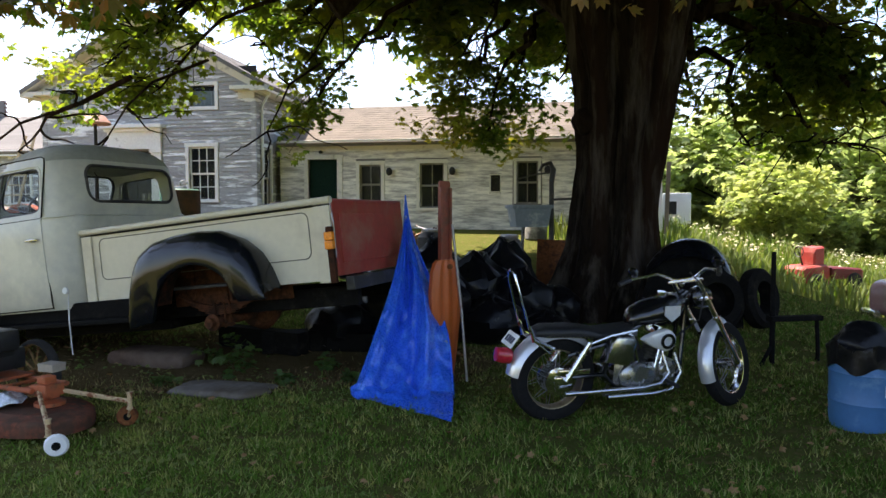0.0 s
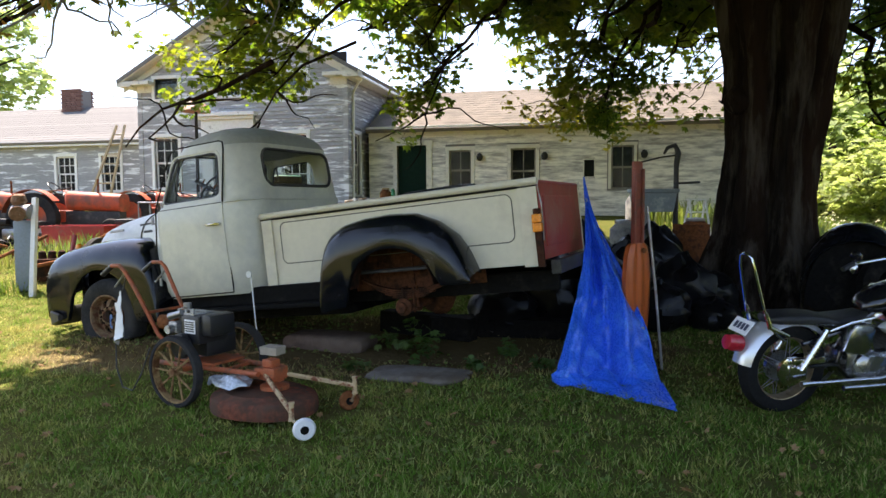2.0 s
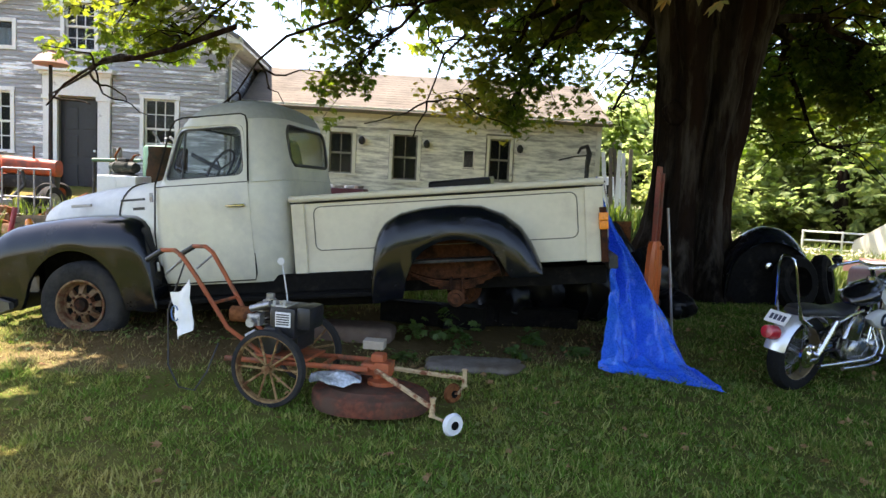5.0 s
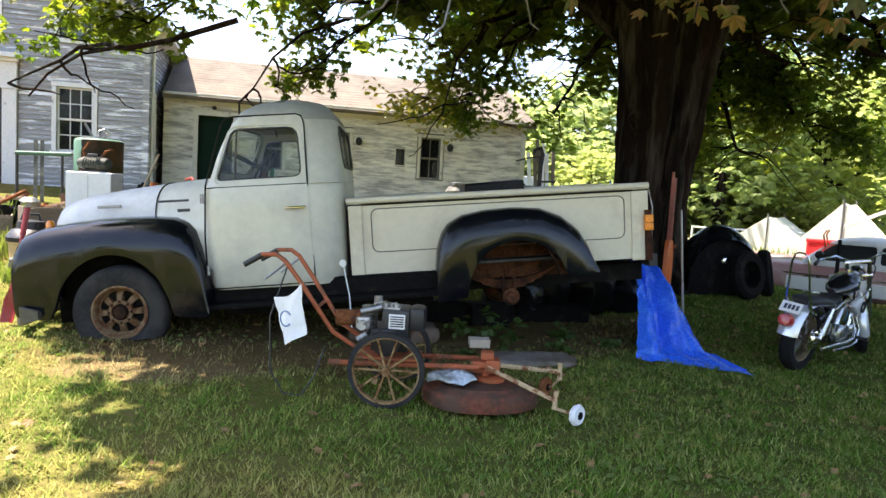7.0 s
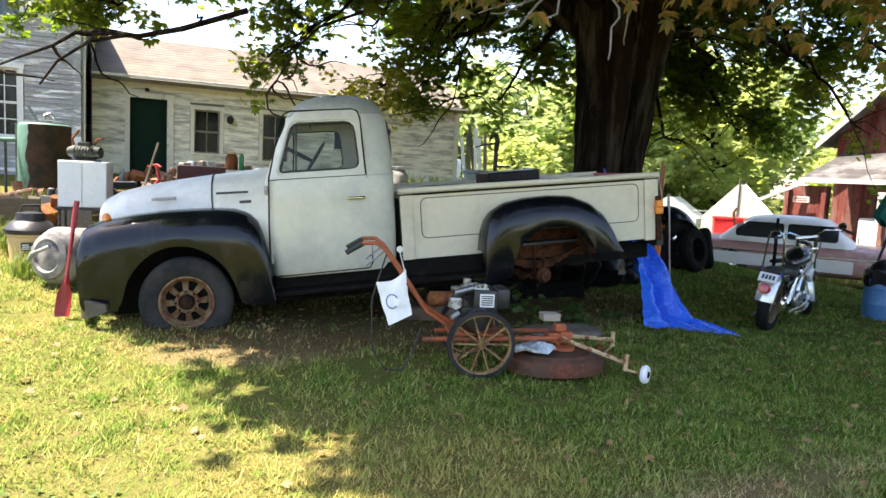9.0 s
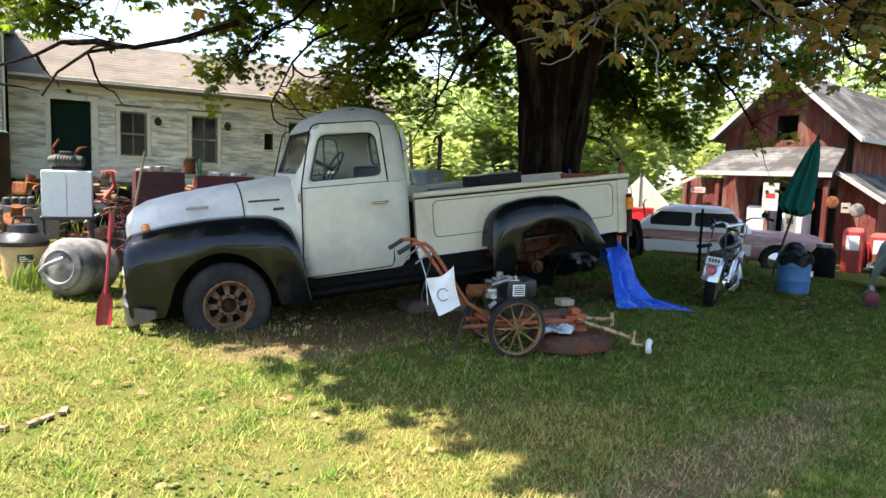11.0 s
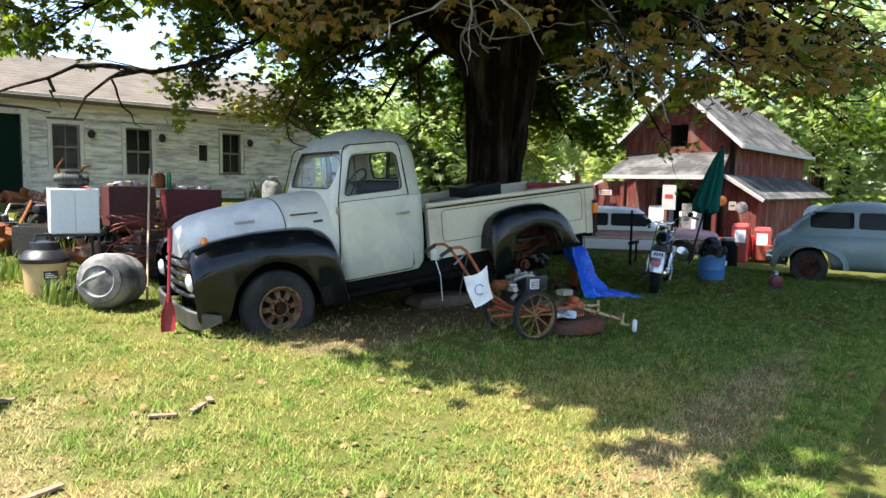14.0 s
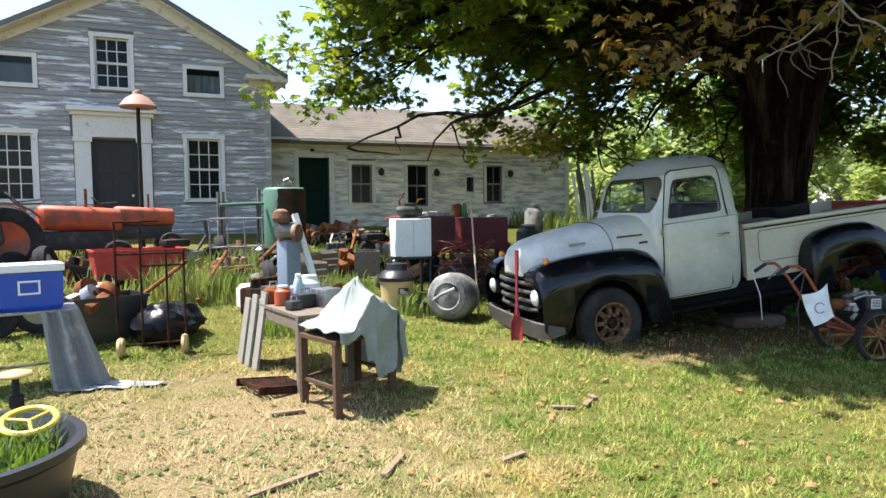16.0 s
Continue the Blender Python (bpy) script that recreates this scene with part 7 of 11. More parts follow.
def build_tarp():
    o = thing("tarpaulin", Matrix(), "crumpled bright blue tarpaulin draped from the tailgate to the grass", "tarpaulin")
    top = Vector((-0.50, 6.60, 1.72))
    bm = B()
    n, m = 84, 76
    rows = []
    for j in range(n + 1):
        s = j / n
        row = []
        for i in range(m + 1):
            u = i / m
            bow = math.sin(math.pi * s)
            left = top.lerp(Vector((-0.86, 5.52, 0.03)), s) + Vector((0.12 * bow, 0.12 * bow, 0.10 * bow))
            right = top.lerp(Vector((-0.02, 5.55, 0.03)), s) + Vector((0.02 * bow - 0.05 * math.sin(2 * math.pi * s), 0.1 * bow, 0.06 * bow))
            p = left.lerp(right, u)
            w = smooth01(s * 1.6)
            # a few broad hanging folds that gather towards the top, and one flap turned over at the near edge
            fold = 0.085 * math.sin(u * 9.5 + 0.9 * math.sin(s * 4) + 0.5) * w * (0.5 + s) + 0.030 * math.sin(u * 23 + s * 5) * w + 0.012 * math.sin(u * 47 + 2 * math.sin(s * 6)) * w * (1 - 0.6 * s)
            fold += 0.06 * smooth01((0.16 - u) / 0.08) * smooth01((s - 0.45) / 0.3)
            p += Vector((0.02 * math.sin(u * 19 + s * 5), -1, 0.15)) * fold
            p += Vector((0.2, -1, 0.2)) * ((creases(Vector((p.x, p.y, p.z * 0.55)), 3.4) * 0.045 + creases(Vector((p.x, p.y, p.z * 0.6)), 9.0) * 0.018) * w)
            row.append(p)
        rows.append(row)
    # the foot that spreads over the grass
    for k in range(1, 15):
        s = k / 14
        row = []
        for i in range(m + 1):
            u = i / m
            a, b = Vector((-0.86, 5.50, 0)), Vector((-0.02, 5.53, 0))
            c, d = Vector((-0.80, 5.36, 0)), Vector((-0.02, 4.90, 0))
            p = a.lerp(b, u).lerp(c.lerp(d, u), s)
            p.z = ground_z(p.x, p.y) + 0.015 + 0.06 * (1 - s) * abs(math.sin(u * 9.5 + s)) + 0.045 * max(0.0, creases(p, 5.0)) * (1.15 - s)
            p.y -= 0.05 * math.sin(u * 9.5) * (1 - s)
            row.append(p)
        rows.append(row)
    loft(bm, rows, close=False)
    solidify(bm, 0.004)
    sheet = part("sheet", bm, TARP_BLUE, o, smooth=True)
    # the hem with its eyelets along the open edge
    edge = [r[-1] + Vector((0.004, -0.008, 0.002)) for r in rows[::3]]
    bm = B()
    tube(bm, edge, 0.007, 6)
    part("hem", bm, TARP_BLUE, sheet, "rolled blue hem", smooth=True)
    for k in range(4, len(edge) - 2, 6):
        bm = B()
        lathe(bm, [(0.008, -0.004), (0.016, -0.003), (0.016, 0.003), (0.008, 0.004)], 12, Matrix.Translation(edge[k] + Vector((-0.03, -0.012, 0))) @ Matrix.Rotation(radians(80), 4, "X"), close=True)
        part("eyelet", bm, STEEL, sheet, "metal eyelet")


def bag_pile():
    rnd = random.Random(9)
    first = None
    for k, (x, y, r, h) in enumerate(((0.35, 7.4, 0.36, 0.55), (0.75, 7.9, 0.38, 0.75), (0.2, 8.1, 0.42, 0.95), (1.15, 8.4, 0.36, 0.5), (-0.2, 7.35, 0.36, 0.85), (0.55, 8.6, 0.42, 1.05), (-0.72, 7.5, 0.38, 0.8), (0.95, 7.45, 0.28, 0.35), (-1.25, 7.2, 0.36, 0.55), (-0.3, 8.3, 0.42, 1.1))):
        o = thing("rubbish_bag", pose(x, y, ground_z(x, y) - 0.02, 0, 0, rnd.uniform(0, 360)), "full crumpled black rubbish bag on the ground", "bag", "bags behind the truck")
        bm = B()
        bmesh.ops.create_uvsphere(bm, u_segments=28, v_segments=18, radius=1.0)
        for v in bm.verts:
            z = v.co.z
            neck = 1 - 0.55 * smooth01((z - 0.4) / 0.6)
            d = Vector(noise.noise_vector(v.co * 2.6 + Vector((k * 3, 0, 0)))) * 0.22
            v.co = Vector(((v.co.x * neck + d.x) * r, (v.co.y * neck + d.y) * r, max(0.0, (z * 0.55 + 0.45 + d.z * 0.5) * h)))
        part("film", bm, BLACK_BAG, o, smooth=True)


def build_post():
    g = ground_z(-0.1, 6.05)
    o = thing("steel_upright", pose(-0.10, 6.06, g, 0, 0, 44), "tall rusty orange-red steel machine upright beside the tarpaulin", "steel post")
    bm = B()
    prism(bm, [(-0.068, 0.9), (0.068, 0.9), (0.066, 1.735), (0.056, 1.76), (-0.056, 1.76), (-0.066, 1.735)], "y", -0.004, 0.012)
    for x in (-0.068, 0.045):
        box(bm, x, -0.03, 0.9, x + 0.023, -0.003, 1.70, 0.006)
    part("upright", bm, POST_RED, o)
    # a bellied guard with three long ribs
    bm = B()
    secs = []
    for z, w, d in ((0.02, 0.095, 0.02), (0.20, 0.13, 0.03), (0.50, 0.168, 0.038), (0.78, 0.175, 0.04), (0.95, 0.155, 0.036), (1.03, 0.125, 0.03), (1.06, 0.085, 0.02)):
        front = [(w * u, -0.02 - d * (1 - abs(u) ** 3) * (0.78 + 0.22 * math.cos(u * 3 * math.pi)), z) for u in np.linspace(-1, 1, 25)]
        secs.append(front + [(w, 0.02, z), (-w, 0.02, z)])
    loft(bm, secs)
    part("guard", bm, GUARD_ORANGE, o, "bellied orange lower guard", smooth=True)
    bm = B()
    rod(bm, (0, -0.085, 1.0), (0, -0.06, 1.0), 0.022, seg=12)
    part("bolt", bm, RUST, o)
    o = thing("metal_rod", Matrix(), "thin bent steel rod leaning on the post", "rod")
    bm = B()
    tube(bm, [(0.10, 5.93, ground_z(0, 6)), (0.05, 5.97, 0.7), (-0.03, 5.99, 1.45)], 0.012, 7)
    part("bar", bm, STEEL, o)
    # added beams, coloured near black to fill the shade under the bed
    rnd = random.Random(4)
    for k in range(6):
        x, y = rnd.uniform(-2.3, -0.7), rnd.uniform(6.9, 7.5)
        o = thing("scrap_timber", pose(x, y, ground_z(x, y), 0, 0, rnd.uniform(-40, 20)), "near-black beams added to fill the shade under the truck bed", "timber", "scrap under the truck")
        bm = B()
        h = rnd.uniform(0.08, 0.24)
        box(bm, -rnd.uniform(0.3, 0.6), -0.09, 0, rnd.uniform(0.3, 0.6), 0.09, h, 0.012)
        part("beam", bm, GRIME_SHADE, o)
    # rank weeds growing up beside the bare axle
    w = thing("weed_clump", Matrix(), "dark green leafy weeds growing under the truck", "weeds", kind="stuff")
    rng = np.random.default_rng(8)
    pts = []
    for x, y, h in ((-2.05, 6.15, 0.35), (-1.92, 6.05, 0.25), (-2.3, 6.3, 0.28), (-1.2, 6.2, 0.12), (-0.9, 5.9, 0.10), (-1.5, 5.8, 0.08), (-2.5, 5.7, 0.07)):
        for k in range(7):
            pts.append((x + rng.normal(0, 0.06), y + rng.normal(0, 0.06), ground_z(x, y) + h * rng.uniform(0.1, 1)))
    v, f = leaf_cloud(rng, pts, 0.08, 5, 0.07)
    cloud_part("leaf", v, f, WEED_DARK, w)


def build_barrel():
    g = ground_z(2.97, 4.95) - 0.03
    o = thing("barrel", pose(2.97, 4.95, g) @ Matrix.Scale(0.78, 4), "faded blue plastic barrel lined with a black bag", "barrel")
    bm = B()
    lathe(bm, [(0.25, 0), (0.275, 0.02), (0.285, 0.10), (0.29, 0.25), (0.298, 0.27), (0.29, 0.29), (0.292, 0.52), (0.30, 0.54), (0.292, 0.56), (0.285, 0.72), (0.275, 0.74), (0.262, 0.74), (0.27, 0.70), (0.275, 0.05), (0.02, 0.04)], 36)
    part("drum", bm, BARREL_BLUE, o, smooth=True)
    bm = B()
    secs = []
    for j, (r, z) in enumerate(((0.24, 0.62), (0.265, 0.75), (0.30, 0.79), (0.31, 0.74), (0.305, 0.66), (0.31, 0.58))):
        secs.append([(r * (1 + 0.05 * math.sin(7 * a + j) + 0.03 * math.sin(13 * a)) * math.cos(a), r * (1 + 0.05 * math.sin(7 * a + j)) * math.sin(a), z + 0.04 * math.sin(5 * a + 2 * j)) for a in np.linspace(0, 2 * math.pi, 36, endpoint=False)])
    loft(bm, secs, caps=False)
    solidify(bm, 0.004)
    part("liner", bm, BLACK_BAG, o, "black bag liner", smooth=True)
    bm = B()
    box(bm, 0.02, -0.302, 0.36, 0.13, -0.290, 0.46, 0.003)
    part("sticker", bm, WHITE_PLASTIC, o, "torn white sticker")
    # rubbish at its mouth
    b = thing("rubbish_bag", pose(2.98, 4.98, g + 0.47) @ Matrix.Scale(0.78, 4), "knotted black rubbish bag in the barrel's mouth", "bag")
    bm = B()
    bmesh.ops.create_uvsphere(bm, u_segments=22, v_segments=14, radius=0.24)
    for v in bm.verts:
        v.co += Vector(noise.noise_vector(v.co * 8)) * 0.06
        v.co.z = v.co.z * 0.9 + 0.16
    part("film", bm, BLACK_BAG, b, smooth=True)
    u = thing("garden_umbrella", Matrix.Translation((4.20, 5.78, ground_z(4.2, 5.8))) @ Matrix.Rotation(radians(13), 4, Vector((0.79, 0.61, 0))) @ Matrix.Rotation(radians(20), 4, 'Z'), "furled dark green garden umbrella standing on the grass", "umbrella")
    bm = B()
    rod(bm, (0, 0, 0), (0, 0, 2.42), 0.019)
    part("pole", bm, DARK_ROOM, u)
    bm = B()
    secs = []
    for j, (r, z) in enumerate(((0.20, 1.12), (0.215, 1.2), (0.19, 1.4), (0.16, 1.65), (0.12, 1.95), (0.085, 2.15), (0.05, 2.32), (0.02, 2.38))):
        secs.append([(r * (1 + 0.28 * math.sin(8 * a + 0.5 * j)) * math.cos(a), r * (1 + 0.28 * math.sin(8 * a + 0.5 * j)) * math.sin(a), z + (0.05 * math.sin(8 * a) if j == 0 else 0)) for a in np.linspace(0, 2 * math.pi, 64, endpoint=False)])
    loft(bm, secs)
    part("canopy", bm, UMBRELLA_GREEN, u, "furled green canvas", smooth=True)
    bm = B()
    lathe(bm, [(0.03, 2.38), (0.035, 2.42), (0.012, 2.47)], 12)
    part("finial", bm, DARK_ROOM, u)


build_tarp()
bag_pile()
build_post()
build_barrel()

# ---- the yard before the house: benches, tubs, coolers, tanks and tractors ----
CLOTH = surface("pale_green_canvas", (0.235, 0.265, 0.25), 0.9, grain=60, vary=0.12, wear=(0.33, 0.355, 0.335), wear_scale=3, wear_at=0.56, wear_edge=0.1, bump=0.2)
DARK_CLOTH = surface("grey_tarp_cloth", (0.24, 0.25, 0.25), 0.85, grain=40, vary=0.12, wear=(0.5, 0.5, 0.47), wear_scale=2, wear_at=0.6)
GREY_WOOD = surface("grey_weathered_wood", (0.25, 0.235, 0.205), 0.9, grain=30, vary=0.25, stretch=(5, 5, 1), bump=0.3)
BROWN_WOOD = surface("dark_brown_wood", (0.10, 0.062, 0.042), 0.8, grain=30, vary=0.3, stretch=(4, 4, 1), bump=0.3)
HOSE_RED = surface("faded_red_hose", (0.17, 0.032, 0.02), 0.6, grain=20, vary=0.3)
WOOD_TAN = surface("weathered_tan_wood", (0.22, 0.165, 0.11), 0.9, grain=30, vary=0.3, stretch=(1, 5, 5), bump=0.3)
OLD_WOOD = surface("grey_old_wood", (0.17, 0.14, 0.11), 0.9, grain=30, vary=0.3, stretch=(5, 1, 1), bump=0.3)
COOLER_BLUE = surface("blue_cooler_plastic", (0.015, 0.07, 0.42), 0.35, grain=20, vary=0.06)
WHITE_ENAMEL = surface("white_enamel", (0.74, 0.76, 0.77), 0.3, grain=20, vary=0.04, wear=(0.42, 0.36, 0.3), wear_scale=6, wear_at=0.74)
TRACTOR_ORANGE = surface("tractor_orange", (0.50, 0.085, 0.03), 0.55, grain=16, vary=0.15, wear=(0.22, 0.07, 0.04), wear_scale=3.5, wear_at=0.52, wear_edge=0.08)
CART_RED = surface("worn_red_paint", (0.40, 0.03, 0.025), 0.55, grain=16, vary=0.15, wear=(0.25, 0.08, 0.05), wear_scale=5, wear_at=0.6)
MAROON_OLD = surface("dusty_maroon", (0.085, 0.022, 0.022), 0.6, grain=16, vary=0.25)
MAROON = surface("maroon_cabinet", (0.12, 0.012, 0.02), 0.45, grain=16, vary=0.15)
TAN_PLASTIC = surface("tan_plastic", (0.55, 0.38, 0.18), 0.5, grain=16, vary=0.08)
DRUM_GREY = surface("chalky_grey_drum", (0.24, 0.23, 0.21), 0.75, grain=14, vary=0.15, wear=(0.055, 0.055, 0.058), wear_scale=2.6, wear_at=0.50, wear_edge=0.08)
GREEN_TANK = surface("flaking_dark_rust", (0.028, 0.026, 0.018), 0.8, grain=16, vary=0.2, wear=(0.065, 0.038, 0.022), wear_scale=2.5, wear_at=0.5, wear_edge=0.08)
YELLOW = surface("yellow_plastic", (0.62, 0.47, 0.06), 0.5)
WEED = leafy("weed_blade", (0.07, 0.115, 0.022), (0.13, 0.19, 0.038), (0.21, 0.21, 0.07), 0.7, 0.35)


def g_at(x, y, h=0.0, rz=0.0, rx=0.0, ry=0.0):
    return pose(x, y, ground_z(x, y) + h, rx, ry, rz)


def build_bench():
    t = thing("work_table", g_at(-8.60, 6.95, 0, 0), "long weathered wooden work table crowded with junk", "table")
    bm = B()
    for k in range(4):
        box(bm, -0.25 + 0.128 * k, -0.30, 0.60, -0.125 + 0.128 * k, 1.0, 0.63, 0.004)
    top = part("tabletop", bm, OLD_WOOD, t)
    for x, y in ((-0.22, -0.26), (0.22, -0.26), (-0.22, 0.9), (0.22, 0.9)):
        bm = B()
        box(bm, x - 0.03, y - 0.03, -0.03, x + 0.03, y + 0.03, 0.60, 0.004)
        part("leg", bm, OLD_WOOD, t)
    bm = B()
    box(bm, -0.24, -0.28, 0.50, -0.21, 0.93, 0.60, 0.003)
    part("apron", bm, OLD_WOOD, t)
    for k, y in enumerate((0.55, 0.72, 0.86)):
        b = thing("plank", g_at(-8.93 - 0.02 * k, 7.0 + y, 0, 0, 0, 9), "weathered grey plank leaning on the table", "plank", "planks by the table")
        bm = B()
        box(bm, -0.012, -0.07, 0, 0.012, 0.07, 0.72 - 0.05 * k, 0.003)
        part("board", bm, GREY_WOOD, b)
    # a small dark table under the canvas
    t = thing("side_table", Matrix(), "small dark brown wooden table under a canvas", "table")
    quad = [(-8.84, 5.94), (-8.15, 6.27), (-8.25, 6.78), (-8.92, 6.47)]
    bm = B()
    loft(bm, [[(x, y, 0.63) for x, y in quad], [(x, y, 0.66) for x, y in quad]])
    part("tabletop", bm, BROWN_WOOD, t)
    cx, cy = -8.59, 6.355
    for x, y in quad:
        x, y = cx + (x - cx) * 0.9, cy + (y - cy) * 0.9
        bm = B()
        box(bm, x - 0.028, y - 0.028, ground_z(x, y) - 0.03, x + 0.028, y + 0.028, 0.63, 0.004)
        part("leg", bm, BROWN_WOOD, t)
    for (ax, ay), (bx, by) in zip(quad, quad[1:] + quad[:1]):
        ax, ay, bx, by = cx + (ax - cx) * 0.9, cy + (ay - cy) * 0.9, cx + (bx - cx) * 0.9, cy + (by - cy) * 0.9
        bm = B()
        tube(bm, [(ax, ay, 0.30), (bx, by, 0.30)], 0.018, 4)
        part("stretcher", bm, BROWN_WOOD, t)
    # the canvas over it
    c = thing("canvas_cover", Matrix(), "pale grey-green canvas draped over the table's end", "cover")
    prof = [(-8.97, 0.66), (-8.90, 0.69), (-8.80, 0.70), (-8.70, 0.75), (-8.60, 0.90), (-8.53, 1.03), (-8.48, 1.05), (-8.38, 0.97), (-8.25, 0.87), (-8.12, 0.78), (-8.06, 0.72), (-8.045, 0.55), (-8.04, 0.36), (-8.035, 0.16)]
    ps = np.linspace(0, 1, len(prof))
    bm = B()
    n, m = 44, 60
    rows = []
    for j in range(n + 1):
        w = j / n
        row = []
        for i in range(m + 1):
            u = i / m
            x, z = float(np.interp(u, ps, [q[0] for q in prof])), float(np.interp(u, ps, [q[1] for q in prof]))
            front = max(0.0, 0.26 - w) / 0.26
            y = 5.93 + 0.86 * max(0.0, w - 0.26) / 0.74
            top = smooth01((0.72 - u) / 0.1)
            ridge = max(0.0, 1 - abs(y - 6.25) / 0.62)
            z = z * (1 - top) + top * (0.69 + max(0.0, z - 0.69) * (0.25 + 0.75 * ridge))
            # the near edge falls down the front in folds, deepest in the middle
            fall = front * (0.07 + 0.46 * smooth01((u - 0.22) / 0.14) - 0.06 * smooth01((u - 0.5) / 0.2)) * top
            z -= fall * (1 + 0.16 * math.sin(15 * u))
            # pleats that run down from the peak
            z += 0.016 * top * ridge * math.sin(11 * math.atan2(y - 6.25, (x + 8.5) * 1.3))
            y -= 0.035 * math.sin(31 * u + 2 * w) * front + 0.02 * math.sin(13 * u)
            hang = smooth01((u - 0.74) / 0.2)
            x += 0.05 * math.sin(17 * w + 1.5) * hang + 0.02 * math.sin(37 * w) * hang
            z += hang * (0.10 * abs(math.sin(7 * w + 0.4)) + 0.14 * max(0.0, 1 - w / 0.45))
            # the table's end stands askew
            k, l = (x + 8.97) / 0.92, (y - 5.93) / 0.86
            q = Vector((-8.84 + 0.75 * k - 0.07 * l, 5.88 + 0.40 * k + 0.66 * l, z))
            q += Vector(noise.noise_vector(q * 5)) * 0.022 + Vector((0.3, -1, 0.2)) * (creases(q, 6.0) * 0.014)
            row.append(q + Vector((0, 0, 0.03)))
        rows.append(row)
    loft(bm, rows, close=False)
    solidify(bm, 0.005)
    part("sheet", bm, CLOTH, c, smooth=True)
    # rusty grate under the table
    o = thing("iron_grate", g_at(-8.98, 6.9, 0.03, 8, 0, 7), "rusty iron grate lying by the table", "grate")
    for k in range(11):
        bm = B()
        box(bm, -0.22 + 0.042 * k, -0.2, 0.0, -0.205 + 0.042 * k, 0.2, 0.03)
        part("bar", bm, DARK_RUST, o)
    for y in (-0.21, 0.19):
        bm = B()
        box(bm, -0.24, y, -0.03, 0.24, y + 0.02, 0.035)
        part("edge_bar", bm, DARK_RUST, o)


def jar(name, x, y, z, r, h, mat, label, cat, lid=None):
    o = thing(name, pose(x, y, z), label, cat)
    bm = B()
    lathe(bm, [(r * 0.9, 0), (r, h * 0.04), (r, h * 0.8), (r * 0.75, h * 0.93), (r * 0.6, h)], 20)
    part("body", bm, mat, o, smooth=True)
    if lid:
        bm = B()
        lathe(bm, [(r * 0.66, h), (r * 0.68, h * 1.02), (r * 0.66, h * 1.12), (r * 0.2, h * 1.14)], 18)
        part("lid", bm, lid, o, smooth=True)
    return o


DUSTY_RUST = surface("dusty_rust", (0.17, 0.095, 0.06), 0.9, grain=30, vary=0.3, wear=(0.30, 0.25, 0.20), wear_scale=8, wear_at=0.58, bump=0.3)
TUB_PALE = surface("pale_blue_plastic", (0.42, 0.54, 0.56), 0.4, grain=20, vary=0.08)
MINT = surface("faded_green_paint", (0.075, 0.17, 0.115), 0.6, grain=20, vary=0.15, wear=(0.07, 0.06, 0.04), wear_scale=6, wear_at=0.62)


